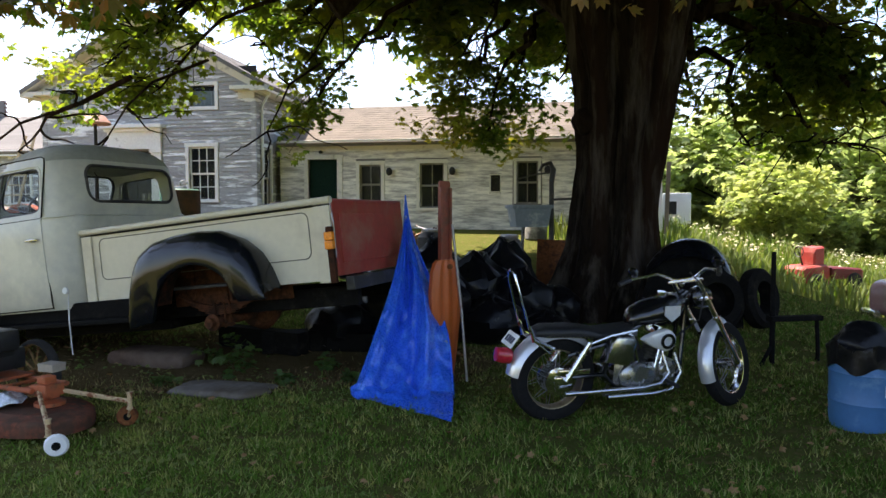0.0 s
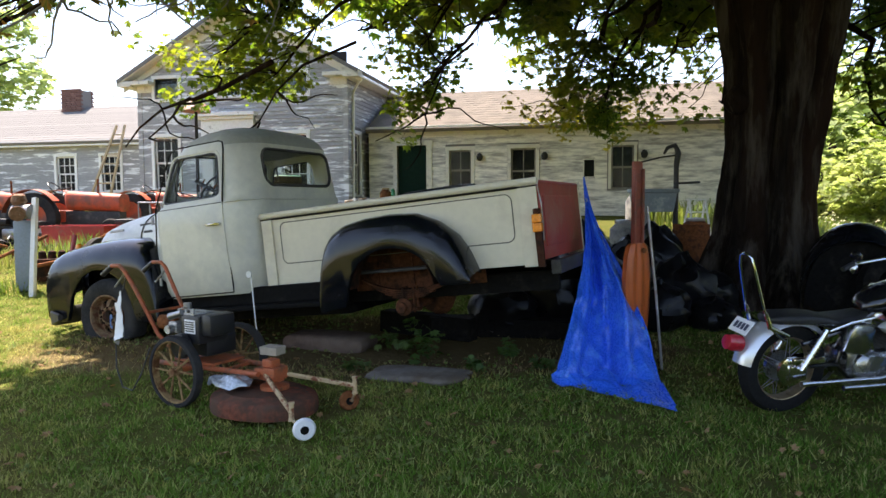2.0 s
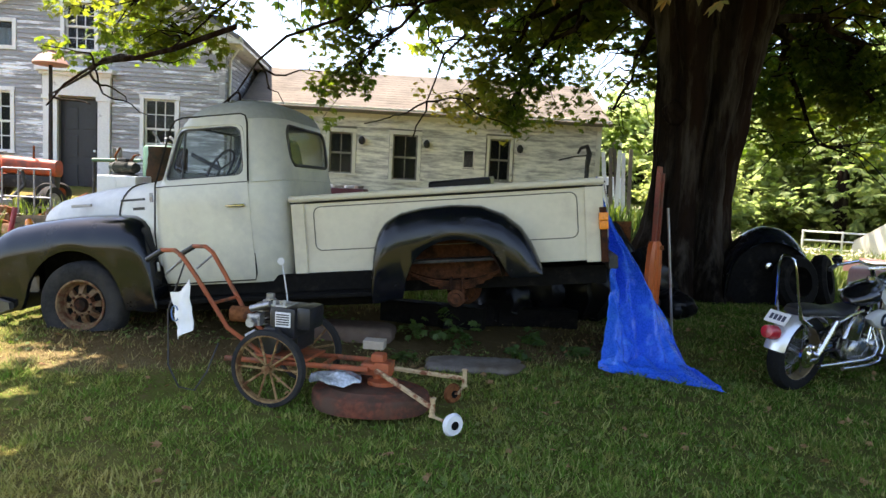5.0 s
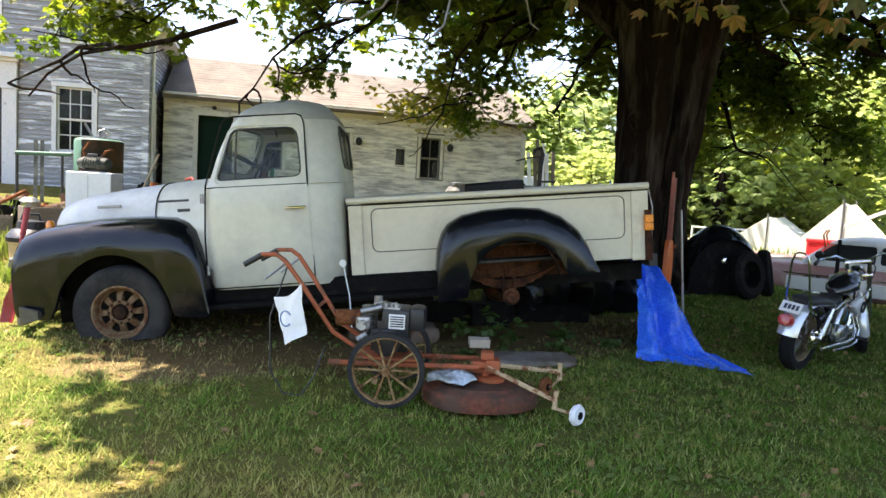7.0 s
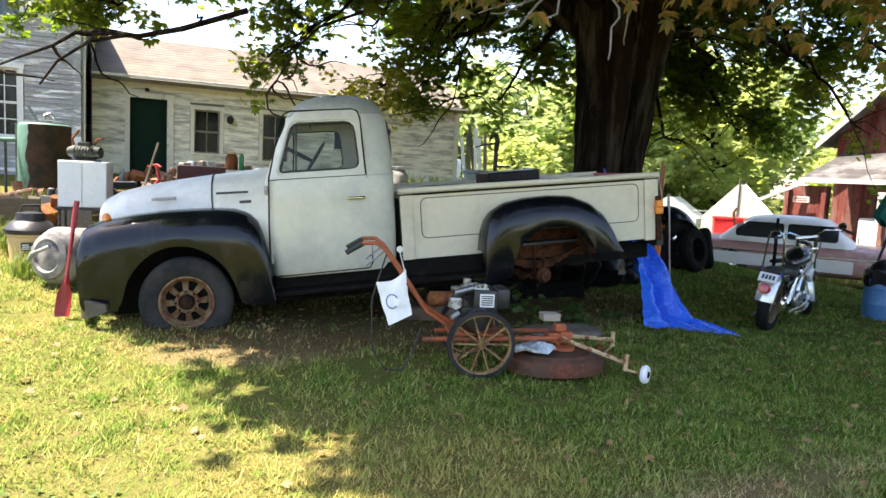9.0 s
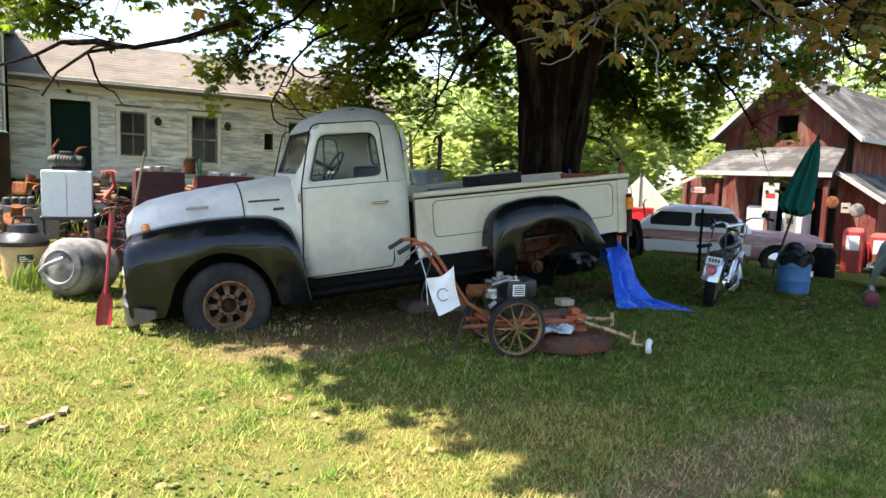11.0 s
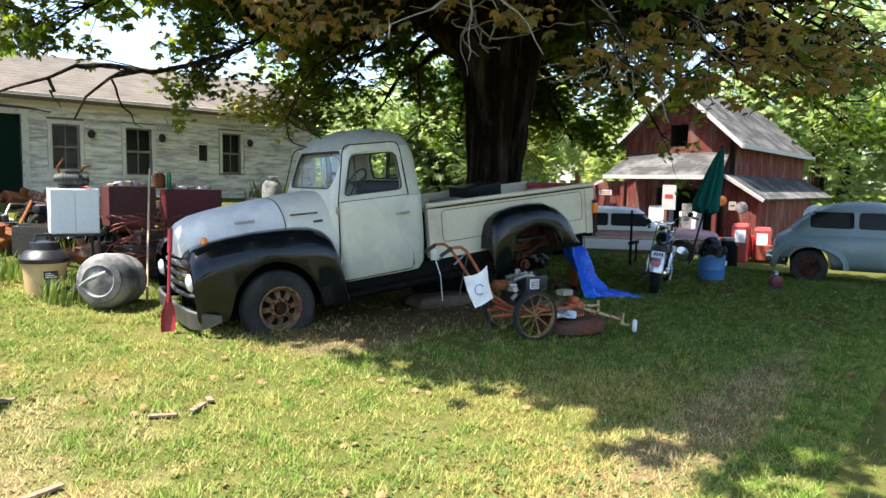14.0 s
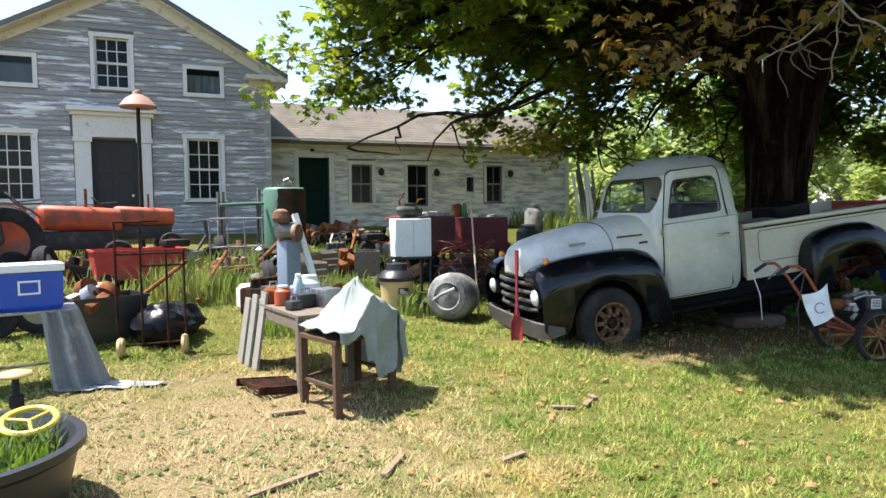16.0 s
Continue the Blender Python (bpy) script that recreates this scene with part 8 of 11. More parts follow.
def build_bench_clutter():
    z = ground_z(-8.6, 6.95) + 0.632
    jar("paint_can", -8.72, 7.35, z, 0.075, 0.16, TRACTOR_ORANGE, "orange paint can on the table", "can", WHITE_ENAMEL)
    jar("paint_can", -8.76, 7.55, z, 0.07, 0.15, RUST, "rusty orange can on the table", "can")
    jar("plastic_bottle", -8.55, 7.40, z, 0.045, 0.24, TUB_PALE, "pale blue plastic bottle on the table", "bottle", WHITE_PLASTIC)
    jar("plastic_jug", -8.42, 7.45, z, 0.10, 0.22, WHITE_PLASTIC, "large white plastic jug on the table", "jug", WHITE_PLASTIC)
    jar("jar", -8.50, 7.65, z, 0.05, 0.14, STEEL, "dull metal jar on the table", "jar")
    for x, y, w, d, h, mat, label in ((-8.60, 7.12, 0.22, 0.16, 0.12, BLACK_PLASTIC, "black tool case on the table"), (-8.42, 7.05, 0.2, 0.2, 0.16, STEEL, "dull grey machine housing on the table"), (-8.68, 7.72, 0.16, 0.2, 0.14, DIRTY_BLACK, "dirty black motor on the table"), (-8.75, 7.0, 0.12, 0.1, 0.08, DIRTY_BLACK, "small dark box on the table")):
        o = thing("tool_box", pose(x, y, z, 0, 0, 14), label, "box")
        bm = B()
        box(bm, -w / 2, -d / 2, 0, w / 2, d / 2, h, 0.015)
        part("case", bm, mat, o, smooth=True)
        bm = B()
        tube(bm, [(-w * 0.25, 0, h), (-w * 0.22, 0, h + 0.04), (w * 0.22, 0, h + 0.04), (w * 0.25, 0, h)], 0.008, 6)
        part("handle", bm, STEEL, o)
    # grinder on a pedestal behind the table
    x, y = -8.0, 9.1
    o = thing("bench_grinder", g_at(x, y, 0, 20), "blue-grey pedestal grinder with a rusty wheel guard", "grinder")
    bm = B()
    box(bm, -0.11, -0.09, 0, 0.11, 0.09, 1.0, 0.02)
    part("pedestal", bm, surface("blue_grey_enamel", (0.20, 0.25, 0.32), 0.5), o, smooth=True)
    bm = B()
    lathe(bm, [(0.02, -0.14), (0.10, -0.13), (0.105, 0.13), (0.02, 0.14)], 20, pose(0, 0, 1.12, 90, 0, 70))
    part("motor", bm, STEEL, o, smooth=True)
    bm = B()
    lathe(bm, [(0.03, -0.03), (0.10, -0.03), (0.105, 0.0), (0.10, 0.03), (0.03, 0.03)], 26, pose(-0.02, -0.17, 1.10, 90, 0, 20))
    part("wheel_guard", bm, DUSTY_RUST, o, smooth=True)
    bm = B()
    lathe(bm, [(0.08, 0), (0.105, 0.05), (0.085, 0.13), (0.04, 0.16)], 18, pose(-0.06, 0.05, 1.22))
    part("cap", bm, DUSTY_RUST, o, smooth=True)
    o = thing("timber_prop", Matrix(), "pale timber prop leaning beside the grinder", "timber")
    bm = B()
    a = Vector((-7.66, 8.75, ground_z(-7.7, 8.7)))
    tube(bm, [a, (-7.88, 9.2, 1.58)], 0.045, 4)
    part("beam", bm, TRIM, o)
    # pale sticks and scraps on the grass
    rnd = random.Random(21)
    for x, y, L, rz in ((-7.26, 5.24, 0.26, -48), (-7.02, 5.22, 0.24, 20), (-6.88, 5.30, 0.14, 60), (-7.89, 6.19, 0.24, -30), (-9.1, 6.25, 0.35, -20), (-9.55, 5.1, 0.7, 10), (-8.9, 5.0, 0.5, 35), (-9.3, 4.6, 0.25, 70), (-8.2, 4.7, 0.3, 0)):
        o = thing("wood_scrap", g_at(x, y, 0.012, rz), "pale splinter of scrap wood on the grass", "wood scrap", "scraps on the lawn")
        bm = B()
        box(bm, -L * 0.35, -0.025, 0, L * 0.35, 0.02, 0.018, 0.003)
        for v in bm.verts:
            v.co.y += 0.02 * math.sin(v.co.x * 9)
        part("splinter", bm, WOOD_TAN, o)


def build_left_yard():
    # coolers on a frame, with a cloth hanging down
    x, y = -10.66, 8.05
    f = thing("metal_stand", g_at(x, y), "low metal stand carrying the coolers", "stand")
    bm = B()
    for a in (-0.55, 0.30):
        for b in (-0.2, 0.2):
            rod(bm, (a, b, 0), (a, b, 0.62), 0.014)
    box(bm, -0.6, -0.24, 0.62, 0.34, 0.24, 0.64, 0.004)
    rod(bm, (-0.55, -0.2, 0.2), (0.3, -0.2, 0.2), 0.01)
    part("frame", bm, STEEL, f)
    for dx, w in ((0.0, 0.46), (-0.58, 0.5)):
        c = thing("cooler", g_at(x + dx, y, 0.642, 4), "blue plastic cooler with a white lid", "cooler", "coolers on the stand")
        bm = B()
        loft(bm, [[(q * p[0] * w / 2, q * p[1] * 0.16, zz) for p in ((-1, -1), (1, -1), (1, 1), (-1, 1))] for q, zz in ((0.9, 0), (0.97, 0.03), (1.0, 0.29), (1.0, 0.31))])
        part("body", bm, COOLER_BLUE, c)
        bm = B()
        box(bm, -w / 2 - 0.015, -0.175, 0.312, w / 2 + 0.015, 0.175, 0.38, 0.02)
        part("lid", bm, WHITE_ENAMEL, c, "white lid", smooth=True)
        bm = B()
        for q in ((-0.10, 0.13, 0.06, 0.145), (-0.10, 0.23, 0.06, 0.245), (-0.10, 0.145, -0.085, 0.23), (0.045, 0.145, 0.06, 0.23)):
            box(bm, q[0], -0.172, q[1], q[2], -0.158, q[3])
        part("emblem_frame", bm, WHITE_ENAMEL, c, "square white emblem outline")
        bm = B()
        tube(bm, [(w / 2, -0.08, 0.26), (w / 2 + 0.03, -0.07, 0.22), (w / 2 + 0.03, 0.07, 0.22), (w / 2, 0.08, 0.26)], 0.012, 7)
        part("carry_handle", bm, WHITE_ENAMEL, c, smooth=True)
    c = thing("cloth", Matrix(), "grey cloth hanging from the stand and trailing on the grass", "cloth")
    bm = B()
    rows = []
    for j in range(25):
        s = j / 24
        row = []
        for i in range(17):
            u = i / 16
            if s < 0.62:
                k = s / 0.62
                p = Vector((-10.60 + 0.28 * u + k * (0.06 + 0.16 * u), 7.80 - 0.10 * k, 0.82 - 0.64 * k))
            else:
                k = (s - 0.62) / 0.38
                p = Vector((-10.54 + 0.44 * u + k * (0.25 + 0.2 * u), 7.70 - 0.12 * k - 0.15 * u * k, 0.18))
            p += Vector((0.0, -0.045 * math.sin(u * 16 + 2 * s), 0.012 * math.sin(u * 21 + 9 * s)))
            p.z = max(p.z, ground_z(p.x, p.y) + 0.012 + 0.015 * abs(math.sin(13 * u + 7 * s)))
            row.append(p)
        rows.append(row)
    loft(bm, rows, close=False)
    solidify(bm, 0.006)
    part("sheet", bm, DARK_CLOTH, c, smooth=True)
    # tall rolling rack
    o = thing("rolling_rack", Matrix(), "rusty tall steel rolling rack with small wheels", "rack")
    ends = [(-9.93, 8.59, 1.53), (-9.71, 8.56, 1.53), (-9.48, 8.53, 1.25), (-9.32, 8.50, 1.25)]
    for a, b, h in ends:
        bm = B()
        rod(bm, (a, b, ground_z(a, b) + 0.08), (a, b, h), 0.011)
        part("upright", bm, DARK_RUST, o)
    for z, i, j in ((1.53, 0, 1), (1.22, 0, 3), (1.10, 1, 3), (0.33, 0, 3)):
        bm = B()
        rod(bm, (*ends[i][:2], z), (*ends[j][:2], z), 0.011)
        part("rail", bm, DARK_RUST, o)
    bm = B()
    rod(bm, (-9.93, 8.59, 1.53), (-9.45, 9.05, 1.53), 0.011)
    part("rail", bm, DARK_RUST, o)
    for a, b in ((-9.91, 8.57), (-9.34, 8.47)):
        bm = B()
        lathe(bm, [(0.02, -0.03), (0.085, -0.028), (0.10, 0), (0.085, 0.028), (0.02, 0.03)], 22, pose(a, b, ground_z(a, b) + 0.10, 90, 0, 70))
        part("wheel", bm, TAN_PLASTIC, o, "small pale rubber wheel", smooth=True)
    for k, (a, b, w, h) in enumerate(((-9.45, 8.95, 0.30, 0.42), (-9.25, 9.25, 0.28, 0.36))):
        s = thing("rubbish_bag", g_at(a, b, -0.02, 50 * k), "shiny black rubbish bag by the rack", "bag")
        bm = B()
        bmesh.ops.create_uvsphere(bm, u_segments=26, v_segments=16, radius=1.0)
        for v in bm.verts:
            d = Vector(noise.noise_vector(v.co * 2.8 + Vector((k * 5, 2, 0)))) * 0.25
            v.co = Vector(((v.co.x + d.x) * w, (v.co.y + d.y) * w, max(0, (v.co.z * 0.55 + 0.5 + d.z * 0.5) * h)))
        part("film", bm, BLACK_BAG, s, smooth=True)
    o = thing("storage_bin", g_at(-9.95, 9.35, 0, 10), "black plastic storage bin full of scrap", "bin")
    bm = B()
    loft(bm, [[(q * sx * 0.36, q * sy * 0.26, z) for sx, sy in ((-1, -1), (1, -1), (1, 1), (-1, 1))] for q, z in ((0.85, 0), (1.0, 0.44), (1.04, 0.44), (1.04, 0.47), (0.97, 0.47), (0.82, 0.04))])
    part("tub", bm, BLACK_PLASTIC, o)
    rnd = random.Random(8)
    for k in range(6):
        s = thing("scrap_metal", g_at(-9.95 + rnd.uniform(-0.28, 0.28), 9.35 + rnd.uniform(-0.2, 0.2), 0.36, rnd.uniform(0, 180), rnd.uniform(-20, 20), rnd.uniform(-20, 20)), "rusty scrap metal part in the bin", "scrap", "scrap in the bin")
        bm = B()
        if k % 2:
            lathe(bm, [(0.04, -0.05), (0.12, -0.05), (0.12, 0.05), (0.04, 0.05)], 18, close=True, m=pose(0, 0, 0.14, 60, 0, 0))
        else:
            box(bm, -0.2, -0.05, 0.04, 0.2, 0.05, 0.14, 0.02)
        part("metal", bm, RUST if k % 3 else STEEL, s, smooth=True)
    # planter tub with grass and a yellow ring
    X, Y = -11.17, 5.50
    o = thing("planter_tub", g_at(X, Y), "wide black rubber tub planted with grass", "planter")
    bm = B()
    lathe(bm, [(0.48, 0), (0.55, 0.02), (0.62, 0.33), (0.66, 0.36), (0.66, 0.40), (0.61, 0.40), (0.58, 0.34), (0.50, 0.27), (0.02, 0.28)], 48)
    part("tub", bm, BLACK_PLASTIC, o, smooth=True)
    blades("grass_tuft", X, Y, 0.52, ground_z(X, Y) + 0.27, 1500, 0.16, o)
    o = thing("plastic_ring", g_at(X + 0.40, Y + 0.12, 0.44, 30, 12, -10), "yellow plastic wheel lying in the planter", "ring")
    bm = B()
    tube(bm, [(0.13 * math.cos(a), 0.13 * math.sin(a), 0) for a in np.linspace(0, 2 * math.pi, 30, endpoint=False)], 0.018, 8, close=True)
    part("rim", bm, YELLOW, o, smooth=True)
    for k in range(3):
        bm = B()
        rod(bm, (0, 0, 0), (0.13 * math.cos(k * 2.1), 0.13 * math.sin(k * 2.1), 0), 0.009)
        part("spoke", bm, YELLOW, o)
    o = thing("water_valve", g_at(-10.80, 7.40, 0), "old garden valve with a pale handwheel", "valve")
    bm = B()
    rod(bm, (0, 0, 0), (0, 0, 0.26), 0.025)
    box(bm, -0.05, -0.04, 0.0, 0.05, 0.04, 0.1, 0.01)
    part("stem", bm, DARK_ROOM, o)
    bm = B()
    lathe(bm, [(0.02, 0.24), (0.11, 0.25), (0.12, 0.265), (0.11, 0.28), (0.02, 0.30)], 20)
    part("handwheel", bm, TAN_PLASTIC, o, smooth=True)


def tractor(name, x, y, rz, scale, label):
    o = thing(name, g_at(x, y, 0, rz) @ Matrix.Scale(scale, 4), label, "tractor", "old orange tractors")
    bm = B()
    secs = []
    for px, w, z0, z1 in ((-0.85, 0.22, 0.72, 1.02), (-0.83, 0.25, 0.68, 1.08), (-0.2, 0.26, 0.70, 1.12), (0.35, 0.27, 0.72, 1.15), (0.42, 0.2, 0.78, 1.12)):
        secs.append([(px, w * math.copysign(abs(math.cos(a)) ** 0.55, math.cos(a)), (z0 + z1) / 2 + (z1 - z0) / 2 * math.copysign(abs(math.sin(a)) ** 0.6, math.sin(a))) for a in np.linspace(0, 2 * math.pi, 24, endpoint=False)])
    loft(bm, secs)
    part("hood", bm, TRACTOR_ORANGE, o, "faded orange hood", smooth=True)
    bm = B()
    box(bm, -0.8, -0.17, 0.38, 0.55, 0.17, 0.70, 0.04)
    part("engine", bm, DIRTY_BLACK, o, smooth=True)
    bm = B()
    box(bm, 0.42, -0.2, 0.45, 1.15, 0.2, 0.72, 0.05)
    part("transmission", bm, TRACTOR_ORANGE, o, smooth=True)
    for sy in (-1, 1):
        w = new("rear_wheel")
        w.parent = o
        w.matrix_basis = pose(0.95, 0.52 * sy, 0.55)
        bm = B()
        lathe(bm, [(0.34, -0.10), (0.46, -0.12), (0.55, -0.10), (0.56, 0), (0.55, 0.10), (0.46, 0.12), (0.34, 0.10)], 36, Matrix.Rotation(radians(90), 4, "X"), close=True)
        part("tyre", bm, RUBBER, w, smooth=True)
        bm = B()
        lathe(bm, [(0.02, -0.03), (0.20, -0.04), (0.34, -0.09), (0.35, 0.09), (0.2, 0.0), (0.02, 0.03)], 26, Matrix.Rotation(radians(90), 4, "X"))
        part("rim", bm, TRACTOR_ORANGE, w, smooth=True)
        bm = B()
        secs = [[(0.95 + 0.64 * math.cos(a), (0.38 + 0.27 * k) * sy, 0.55 + 0.64 * math.sin(a)) for a in np.linspace(0.2, 2.5, 16)] for k in (0, 1)]
        loft(bm, secs, close=False)
        solidify(bm, 0.01)
        part("mudguard", bm, TRACTOR_ORANGE, o, smooth=True)
        w = new("front_wheel")
        w.parent = o
        w.matrix_basis = pose(-0.72, 0.42 * sy, 0.27)
        bm = B()
        lathe(bm, [(0.15, -0.06), (0.24, -0.06), (0.27, 0), (0.24, 0.06), (0.15, 0.06)], 26, Matrix.Rotation(radians(90), 4, "X"), close=True)
        part("tyre", bm, RUBBER, w, smooth=True)
        bm = B()
        lathe(bm, [(0.02, -0.03), (0.155, -0.04), (0.155, 0.04), (0.02, 0.03)], 20, Matrix.Rotation(radians(90), 4, "X"))
        part("rim", bm, TRACTOR_ORANGE, w, smooth=True)
    bm = B()
    rod(bm, (-0.72, -0.42, 0.30), (-0.72, 0.42, 0.30), 0.03)
    part("front_axle", bm, DIRTY_BLACK, o)
    bm = B()
    tube(bm, [(0.20 * math.cos(a) * 0.3, 0.2 * math.sin(a), 0.2 * math.cos(a)) for a in np.linspace(0, 2 * math.pi, 24, endpoint=False)], 0.014, 7, close=True)
    rod(bm, (0, 0, 0), (-0.35, 0, -0.12), 0.014)
    bmesh.ops.transform(bm, matrix=pose(0.72, 0, 1.20, 0, 25, 0), verts=bm.verts)
    part("steering_wheel", bm, BLACK_PLASTIC, o, smooth=True)
    bm = B()
    lathe(bm, [(0.02, 0.0), (0.16, 0.03), (0.2, 0.10), (0.19, 0.10), (0.14, 0.05), (0.02, 0.02)], 22, pose(1.12, 0, 0.86))
    rod(bm, (1.12, 0, 0.7), (1.12, 0, 0.87), 0.03)
    part("seat", bm, DARK_ROOM, o, "black pan seat", smooth=True)
    bm = B()
    rod(bm, (-0.3, 0.12, 1.1), (-0.3, 0.12, 1.42), 0.025)
    part("exhaust", bm, RUST, o)
    return o


def build_far_yard():
    a = tractor("tractor", -9.95, 13.65, 185, 0.92, "faded orange farm tractor standing among scrap")
    copy_thing(a, g_at(-8.75, 14.95, 0, 178) @ Matrix.Scale(0.86, 4))
    copy_thing(a, g_at(-12.2, 14.2, 0, 170) @ Matrix.Scale(0.95, 4))
    copy_thing(a, g_at(-12.6, 11.8, 0, 140) @ Matrix.Scale(0.85, 4))
    # red cart body
    o = thing("utility_cart", g_at(-9.15, 12.25, -0.06, 0) @ Matrix.Scale(0.9, 4), "worn red steel utility cart", "cart")
    bm = B()
    loft(bm, [[(sx * q * 0.68, sy * q * 0.4, z) for sx, sy in ((-1, -1), (1, -1), (1, 1), (-1, 1))] for q, z in ((0.94, 0.18), (1.0, 0.62), (1.03, 0.62), (1.03, 0.65), (0.97, 0.65), (0.9, 0.22))])
    part("tray", bm, CART_RED, o)
    for sx in (-0.5, 0.5):
        for sy in (-0.38, 0.38):
            bm = B()
            lathe(bm, [(0.02, -0.04), (0.12, -0.04), (0.14, 0), (0.12, 0.04), (0.02, 0.04)], 18, pose(sx, sy, 0.14, 90, 0, 0))
            part("wheel", bm, RUBBER, o, smooth=True)
    # lamp post
    X, Y = -8.49, 15.68
    o = thing("lamp_post", g_at(X, Y), "black garden lamp post with a rusty conical shade", "lamp post")
    bm = B()
    rod(bm, (0, 0, 0), (0, 0, 2.78), 0.045, 0.035, 12)
    part("post", bm, DARK_ROOM, o, smooth=True)
    bm = B()
    lathe(bm, [(0.33, 2.72), (0.34, 2.75), (0.22, 2.90), (0.10, 2.97), (0.08, 3.04), (0.02, 3.06)], 28)
    part("shade", bm, surface("rusty_pink_shade", (0.36, 0.19, 0.14), 0.7), o, "faded rusty conical shade", smooth=True)
    # green rusty tank with a faucet on top
    o = thing("water_tank", g_at(-6.04, 14.51), "tall green tank with a broad dark rust stain", "tank")
    top = 2.08 - ground_z(-6.04, 14.51)
    bm = B()
    lathe(bm, [(0.38, 0), (0.40, 0.04), (0.41, 0.08), (0.41, top - 0.06), (0.39, top - 0.02), (0.36, top), (0.34, top - 0.03), (0.02, top - 0.05)], 40)
    shell = part("shell", bm, MINT, o, smooth=True)
    # scale and rust that has eaten one side
    bm = B()
    rows = []
    for k in range(25):
        z = 0.06 + (top - 0.09) * k / 24
        a0 = -128 + 14 * noise.noise((z * 2.2, 3.1, 0)) + 10 * noise.noise((z * 7, 1.3, 0))
        rows.append([((0.41 + 0.003) * math.cos(radians(a0 + (25 - a0) * i / 24)), (0.41 + 0.003) * math.sin(radians(a0 + (25 - a0) * i / 24)), z) for i in range(25)])
    loft(bm, rows, close=False)
    solidify(bm, 0.002)
    part("rust_scale", bm, GREEN_TANK, shell, "flaking dark rust", smooth=True)
    bm = B()
    tube(bm, [(0.0, 0, top - 0.06), (0.0, 0, top + 0.14), (0.08, 0, top + 0.18), (0.16, 0, top + 0.12)], 0.03, 8)
    tube(bm, [(-0.05, 0, top - 0.04), (-0.16, 0, top + 0.14), (-0.24, 0, top + 0.28)], 0.022, 8)
    box(bm, -0.1, -0.1, top - 0.06, 0.12, 0.1, top + 0.06, 0.02)
    part("faucet", bm, STEEL, o, smooth=True)
    o = thing("handrail", Matrix(), "faded green pipe handrail beside the tank", "handrail")
    bm = B()
    rod(bm, (-7.35, 14.42, 1.74), (-6.49, 14.46, 1.77), 0.036, seg=12)
    part("rail", bm, MINT, o, smooth=True)
    for x in (-7.32, -6.62):
        bm = B()
        rod(bm, (x, 14.43, ground_z(x, 14.43) - 0.02), (x, 14.43, 1.74), 0.024, seg=10)
        part("post", bm, DIRTY_BLACK, o, smooth=True)
    # porch posts and rail before the house corner
    for x, y, h in ((-6.45, 14.85, 1.25), (-7.15, 15.2, 1.15), (-7.05, 15.25, 1.15)):
        o = thing("wooden_post", g_at(x, y), "pale weathered wooden post by the house", "post", "posts by the house")
        bm = B()
        box(bm, -0.03, -0.03, 0, 0.03, 0.03, h, 0.006)
        part("post", bm, DRUM_GREY, o)
    o = thing("gate", g_at(-7.7, 12.2, 0, -14), "pale tubular metal gate in the weeds", "gate")
    for x in (-0.4, -0.13, 0.13, 0.4):
        bm = B()
        rod(bm, (x, 0, 0), (x, 0, 0.95), 0.014)
        part("bar", bm, STEEL, o)
    for z in (0.12, 0.5, 0.95):
        bm = B()
        rod(bm, (-0.4, 0, z), (0.4, 0, z), 0.014)
        part("rail", bm, STEEL, o)
    # ladder against the far wing
    o = thing("ladder", HOUSE, "wooden ladder leaning on the house wall", "ladder")
    a, b = Vector((-11.48, 0.55, 1.05)), Vector((-11.0, 1.32, 4.0))
    for d in (-0.42, 0.42):
        bm = B()
        tube(bm, [a + Vector((d, 0, 0)), b + Vector((d * 0.35, 0, 0))], 0.042, 4)
        part("rail", bm, WOOD_PALE, o)
    for k in range(9):
        p = a.lerp(b, (k + 0.5) / 9.5)
        bm = B()
        w = 0.42 - 0.27 * (k + 0.5) / 9.5
        rod(bm, p + Vector((-w, 0, 0)), p + Vector((w, 0, 0)), 0.022)
        part("rung", bm, WOOD_PALE, o)
    # white pail
    jar("pail", -8.15, 10.25, ground_z(-8.15, 10.25), 0.14, 0.3, WHITE_PLASTIC, "white plastic pail lying in the weeds", "pail")
    # junk strewn through the weeds, each its own piece
    rnd = random.Random(31)
    spots = [(-7.6, 10.6), (-7.3, 11.4), (-8.0, 11.4), (-7.2, 12.2), (-6.6, 11.8), (-8.3, 12.9), (-7.6, 13.3), (-9.9, 10.8), (-10.6, 11.6), (-9.4, 10.4), (-10.9, 10.2), (-11.4, 9.6), (-10.2, 12.7), (-6.9, 13.2), (-7.9, 9.9), (-8.4, 10.9), (-7.0, 10.9), (-11.2, 12.8), (-10.4, 9.9), (-8.8, 13.6), (-5.9, 12.6), (-5.2, 13.0), (-5.6, 11.9), (-4.7, 12.6)]
